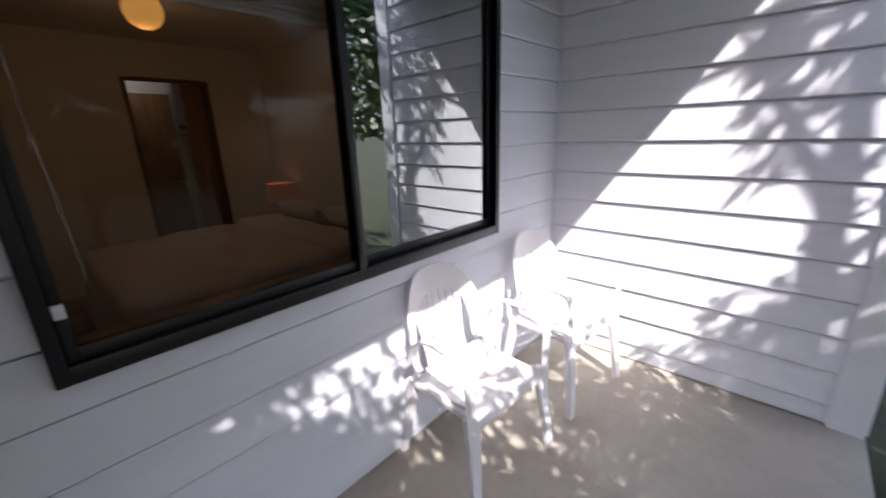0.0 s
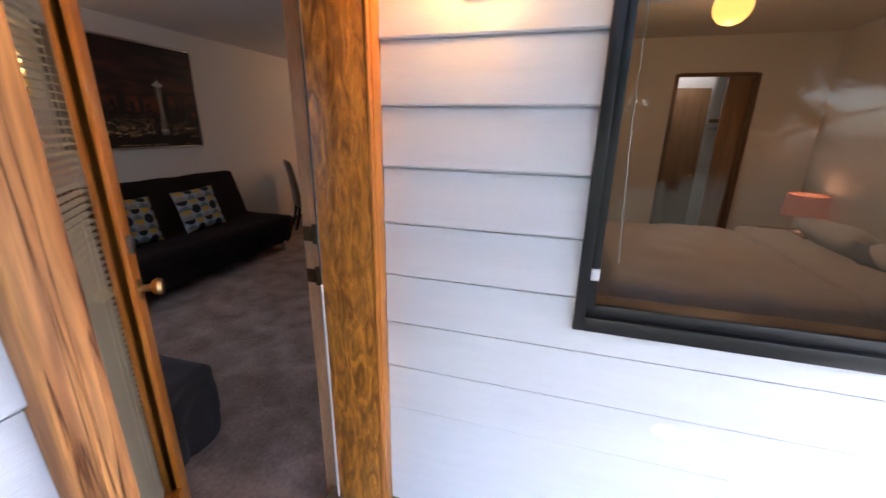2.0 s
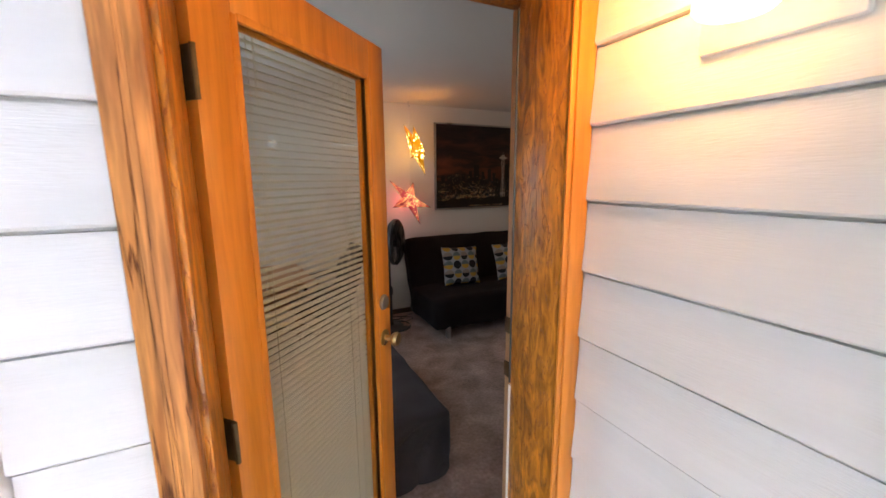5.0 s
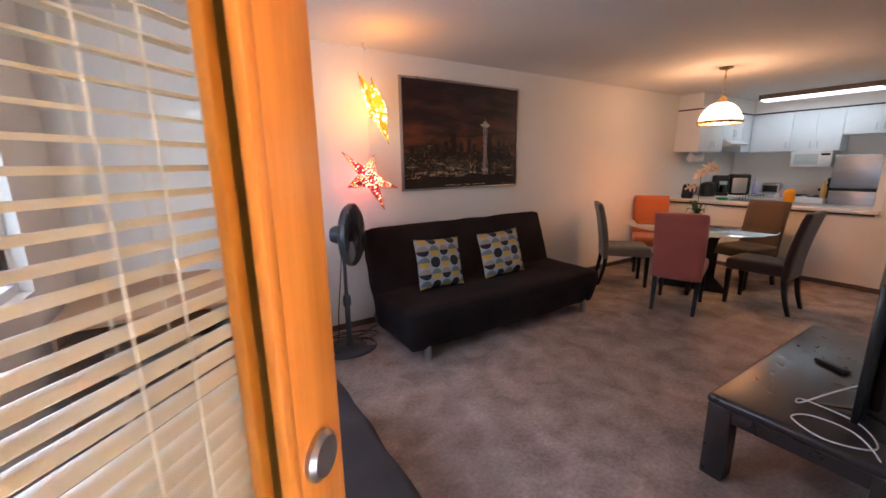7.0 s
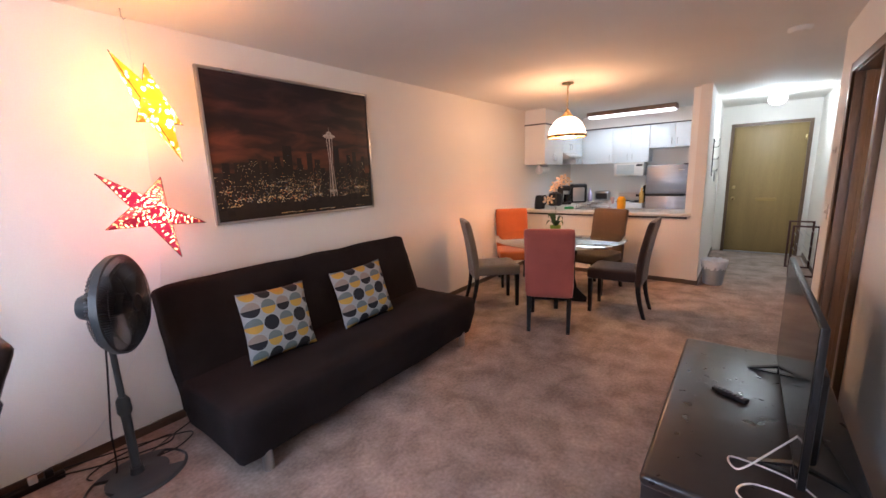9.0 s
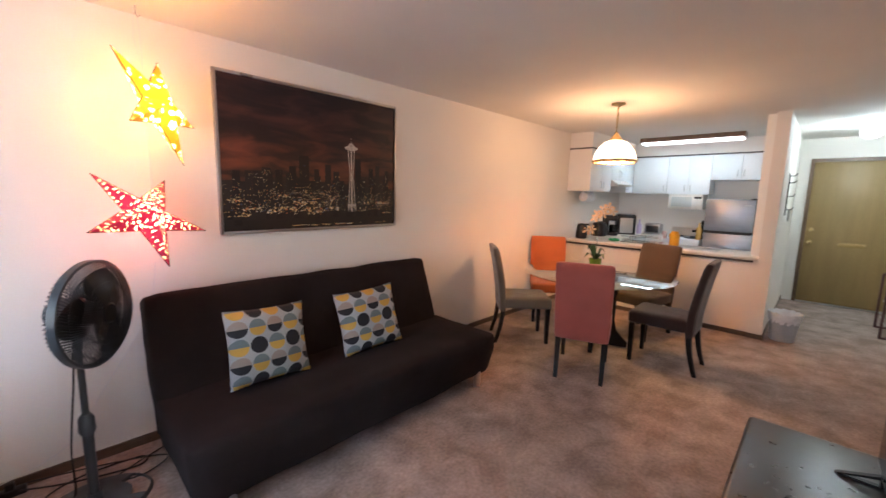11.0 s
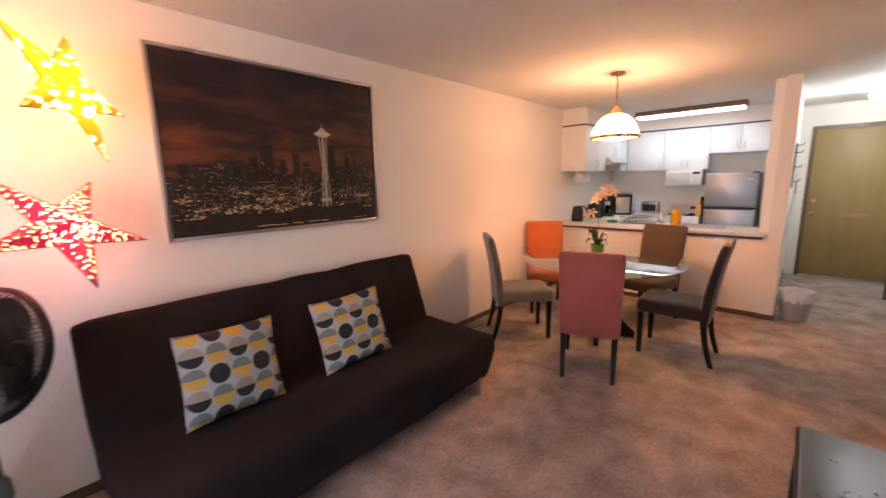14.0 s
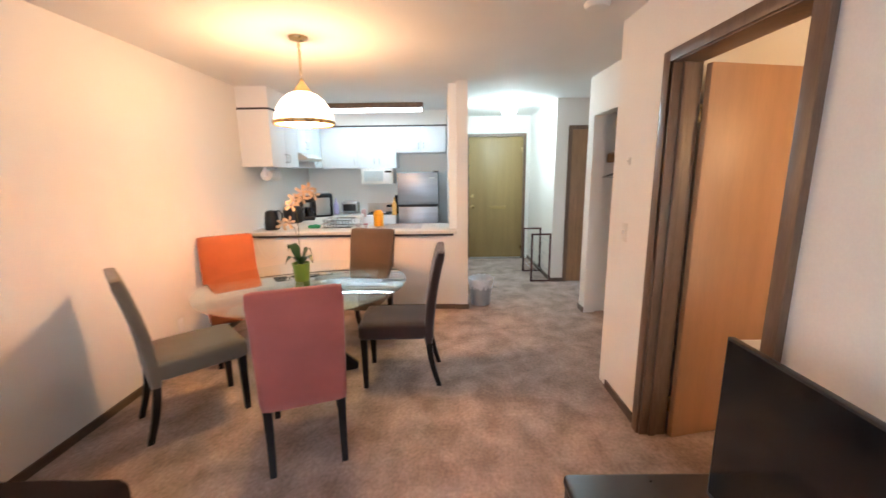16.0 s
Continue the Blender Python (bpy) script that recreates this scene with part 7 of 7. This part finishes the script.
t = thing("bedroom_ceiling_light", pose(-2.12, 5.09, 0), "round glowing yellow globe on the bedroom ceiling", "ceiling light")
bm = bm_new()
lathe(bm, [(0, 2.44), (0.07, 2.44), (0.07, 2.36), (0, 2.36)], 24)
part("base", bm, METAL, t)
bm = bm_new()
bmesh.ops.create_uvsphere(bm, u_segments=32, v_segments=20, radius=0.112)
bmesh.ops.translate(bm, verts=bm.verts, vec=(0, 0, 2.265))
for f in bm.faces:
    f.smooth = True
part("globe", bm, glow("yellow_globe_glass", (1.0, 0.50, 0.10), 0.24), t, "glowing yellow globe")
t = thing("dresser", label="white chest of drawers against the bedroom wall", category="dresser")
bm = bm_new()
box(bm, -3.25, -2.35, 3.46, 3.92, 0, 0.80, r=0.005)
part("body", bm, CABW, t)
for k in range(4):
    bm = bm_new()
    box(bm, -3.23, -2.37, 3.92, 3.94, 0.03 + k * 0.19, 0.21 + k * 0.19, r=0.003)
    part("drawer", bm, CABW, t)
t = thing("speaker", pose(-2.75, 3.68, 0.80), "black box-shaped speaker on the dresser", "speaker")
bm = bm_new()
box(bm, -0.08, 0.08, -0.05, 0.05, 0, 0.26, r=0.006)
part("body", bm, PLASTICB, t)
flat_door("dressing_door", pose(-4.985, 5.19, 0, 0, 0, 90), 0.70, 2.03, OAK, "brown wooden closet door, closed, beyond the bedroom", kind="structure")
t = thing("sliding_closet_door", label="brown sliding closet door in the bedroom opening", category="door")
bm = bm_new()
box(bm, -4.02, -3.985, 5.74, 5.98, 0.01, 2.05, r=0.003)
part("leaf", bm, OAK, t)
t = thing("dressing_rod", label="closet shelf and rod beyond the bedroom opening", category="closet shelf")
bm = bm_new()
box(bm, -5.5, -5.15, 5.95, 6.5, 1.62, 1.66)
part("shelf", bm, OAK, t)
bm = bm_new()
tube(bm, [(-5.2, 5.95, 1.54), (-5.2, 6.5, 1.54)], 0.014, 8)
part("rod", bm, METAL, t)

# ---- east window ----
t = thing("window_2", label="white-framed window with a bright view of greenery", category="window")
t["kind"] = "structure"
bm = bm_new()
for b in ((1.17, 1.22, WY0, WY0 + 0.05, WZ0, WZ1), (1.17, 1.22, WY1 - 0.05, WY1, WZ0, WZ1), (1.17, 1.22, WY0 + 0.05, WY1 - 0.05, WZ0, WZ0 + 0.05), (1.17, 1.22, WY0 + 0.05, WY1 - 0.05, WZ1 - 0.05, WZ1), (1.175, 1.215, 1.44, 1.49, WZ0 + 0.05, WZ1 - 0.05)):
    box(bm, *b, r=0.004)
part("window_frame", bm, TRIMW, t)
bm = bm_new()
box(bm, 1.193, 1.197, WY0 + 0.05, WY1 - 0.05, WZ0 + 0.05, WZ1 - 0.05)
g = part("pane", bm, GLASS, t, smooth=0)
g.visible_shadow = False


# ---- garden ----
def tree(name, x, y, h, spread, seed, leaves, label, size=0.05, keep=None, zlow=0.35):
    rnd = random.Random(seed)
    t = thing(name, pose(x, y, -0.16), label, "tree")
    bm = bm_new()
    limbs = []
    tube(bm, [(0, 0, 0), (0.03, 0.02, h * 0.25), (-0.02, 0.04, h * 0.55), (0.03, 0, h * 0.85)], [0.07, 0.055, 0.04, 0.015], 10)
    for k in range(9):
        z = h * rnd.uniform(0.25, 0.8)
        a = rnd.uniform(0, math.tau)
        d = Vector((math.cos(a), math.sin(a), rnd.uniform(0.3, 0.8)))
        ln = spread * rnd.uniform(0.6, 1.0)
        p0 = Vector((0, 0.02, z))
        p1, p2 = p0 + d * ln * 0.5, p0 + d * ln + Vector((0, 0, -0.1 * ln))
        tube(bm, [p0, p1, p2], [0.025, 0.015, 0.006], 7)
        limbs.append((p0, p1, p2))
    part("trunk", bm, BARK, t, "rough brown trunk and limbs")
    verts, faces = [], []
    clumps = [(Vector(l[2]).lerp(l[1], rnd.uniform(-0.2, 1)) + Vector([rnd.gauss(0, spread * 0.25) for _ in range(3)])) for l in limbs for _ in range(7)]
    tries = 0
    made = 0
    while made < leaves and tries < leaves * 8:
        tries += 1
        c = rnd.choice(clumps)
        p = c + Vector([rnd.gauss(0, 0.2) for _ in range(3)])
        if p.z < h * zlow:
            continue
        if keep and not keep(p + Vector((x, y, -0.16))):
            continue
        d = Vector((rnd.gauss(0, 1), rnd.gauss(0, 1), rnd.gauss(-0.4, 0.6))).normalized()
        s = d.cross(Vector((rnd.gauss(0, 1), rnd.gauss(0, 1), rnd.gauss(0, 1)))).normalized()
        L, W = size * rnd.uniform(0.7, 1.4), size * 0.28
        i = len(verts)
        verts += [p, p + d * L * 0.5 + s * W, p + d * L * 1.3, p + d * L * 0.5 - s * W]
        faces.append((i, i + 1, i + 2, i + 3))
        made += 1
    me = bpy.data.meshes.new("crown")
    me.from_pydata([tuple(v) for v in verts], [], faces)
    me.materials.append(LEAFM)
    ob = new("crown", me)
    ob.parent = t
    tagged(ob, "green leafy crown")
    return t


def shade_keep(p):
    """Keeps the sun's way open to the lit part of the patio's end wall and corner."""
    s = (p.y - 6.6) / SUN.y
    q = p - SUN * s
    if p.x < 1.75:
        return False
    lit_wall = q.x < 1.12 + 0.2 * noise.noise(q * 2.5) and q.z > 0.32 + 0.7 * max(0, q.x - 0.45) + 0.3 * noise.noise(q * 3.0)
    f = p - SUN * ((p.z - 0.1) / SUN.z)
    lit_corner = f.x < 0.62 and f.y > 5.98
    if q.z > 1.2 and q.x > 1.02 and noise.noise(q * 7.0) > 0.0:
        return True
    return not (lit_wall and q.z < 3.2) and not (lit_corner and q.z > -0.4)


tree("garden_tree", 2.9, 4.2, 3.4, 1.5, 5, 9000, "leafy shrub-like tree beside the patio, shading it", 0.085, shade_keep)
# the next three are unseen, added to keep sun off the facade's foot
tree("garden_shrub", 2.45, 3.55, 4.1, 0.95, 21, 20000, "dense leafy shrub added out of view to shade the facade", 0.08, shade_keep)
tree("garden_shrub_tall", 2.6, 2.5, 4.5, 0.85, 33, 14000, "tall leafy shrub added out of view to shade the facade", 0.08, shade_keep)
tree("garden_tree_tall", 3.2, 3.0, 5.2, 1.15, 31, 14000, "tall leafy tree added out of view to shade the patio", 0.085, shade_keep)
tree("garden_tree_beyond", 2.9, 5.6, 5.8, 1.0, 8, 10000, "slender leafy tree past the end of the patio", 0.07, shade_keep)
tree("garden_tree_south", 4.2, 1.4, 4.2, 1.8, 9, 11000, "leafy green tree outside the living-room window", 0.11)
tree("garden_tree_east", 6.5, 5.0, 5.0, 2.2, 12, 6000, "broad green tree in the garden", 0.14)
tree("garden_tree_north", 3.4, 9.3, 4.6, 1.9, 41, 7000, "leafy green tree in the garden past the patio", 0.12)
tree("garden_tree_north_far", 6.5, 11.5, 6.0, 2.4, 43, 6000, "broad leafy tree at the far side of the garden", 0.16)
tree("garden_tree_far", 7.5, -1.0, 5.0, 2.4, 13, 5000, "broad green tree at the garden's edge", 0.16)
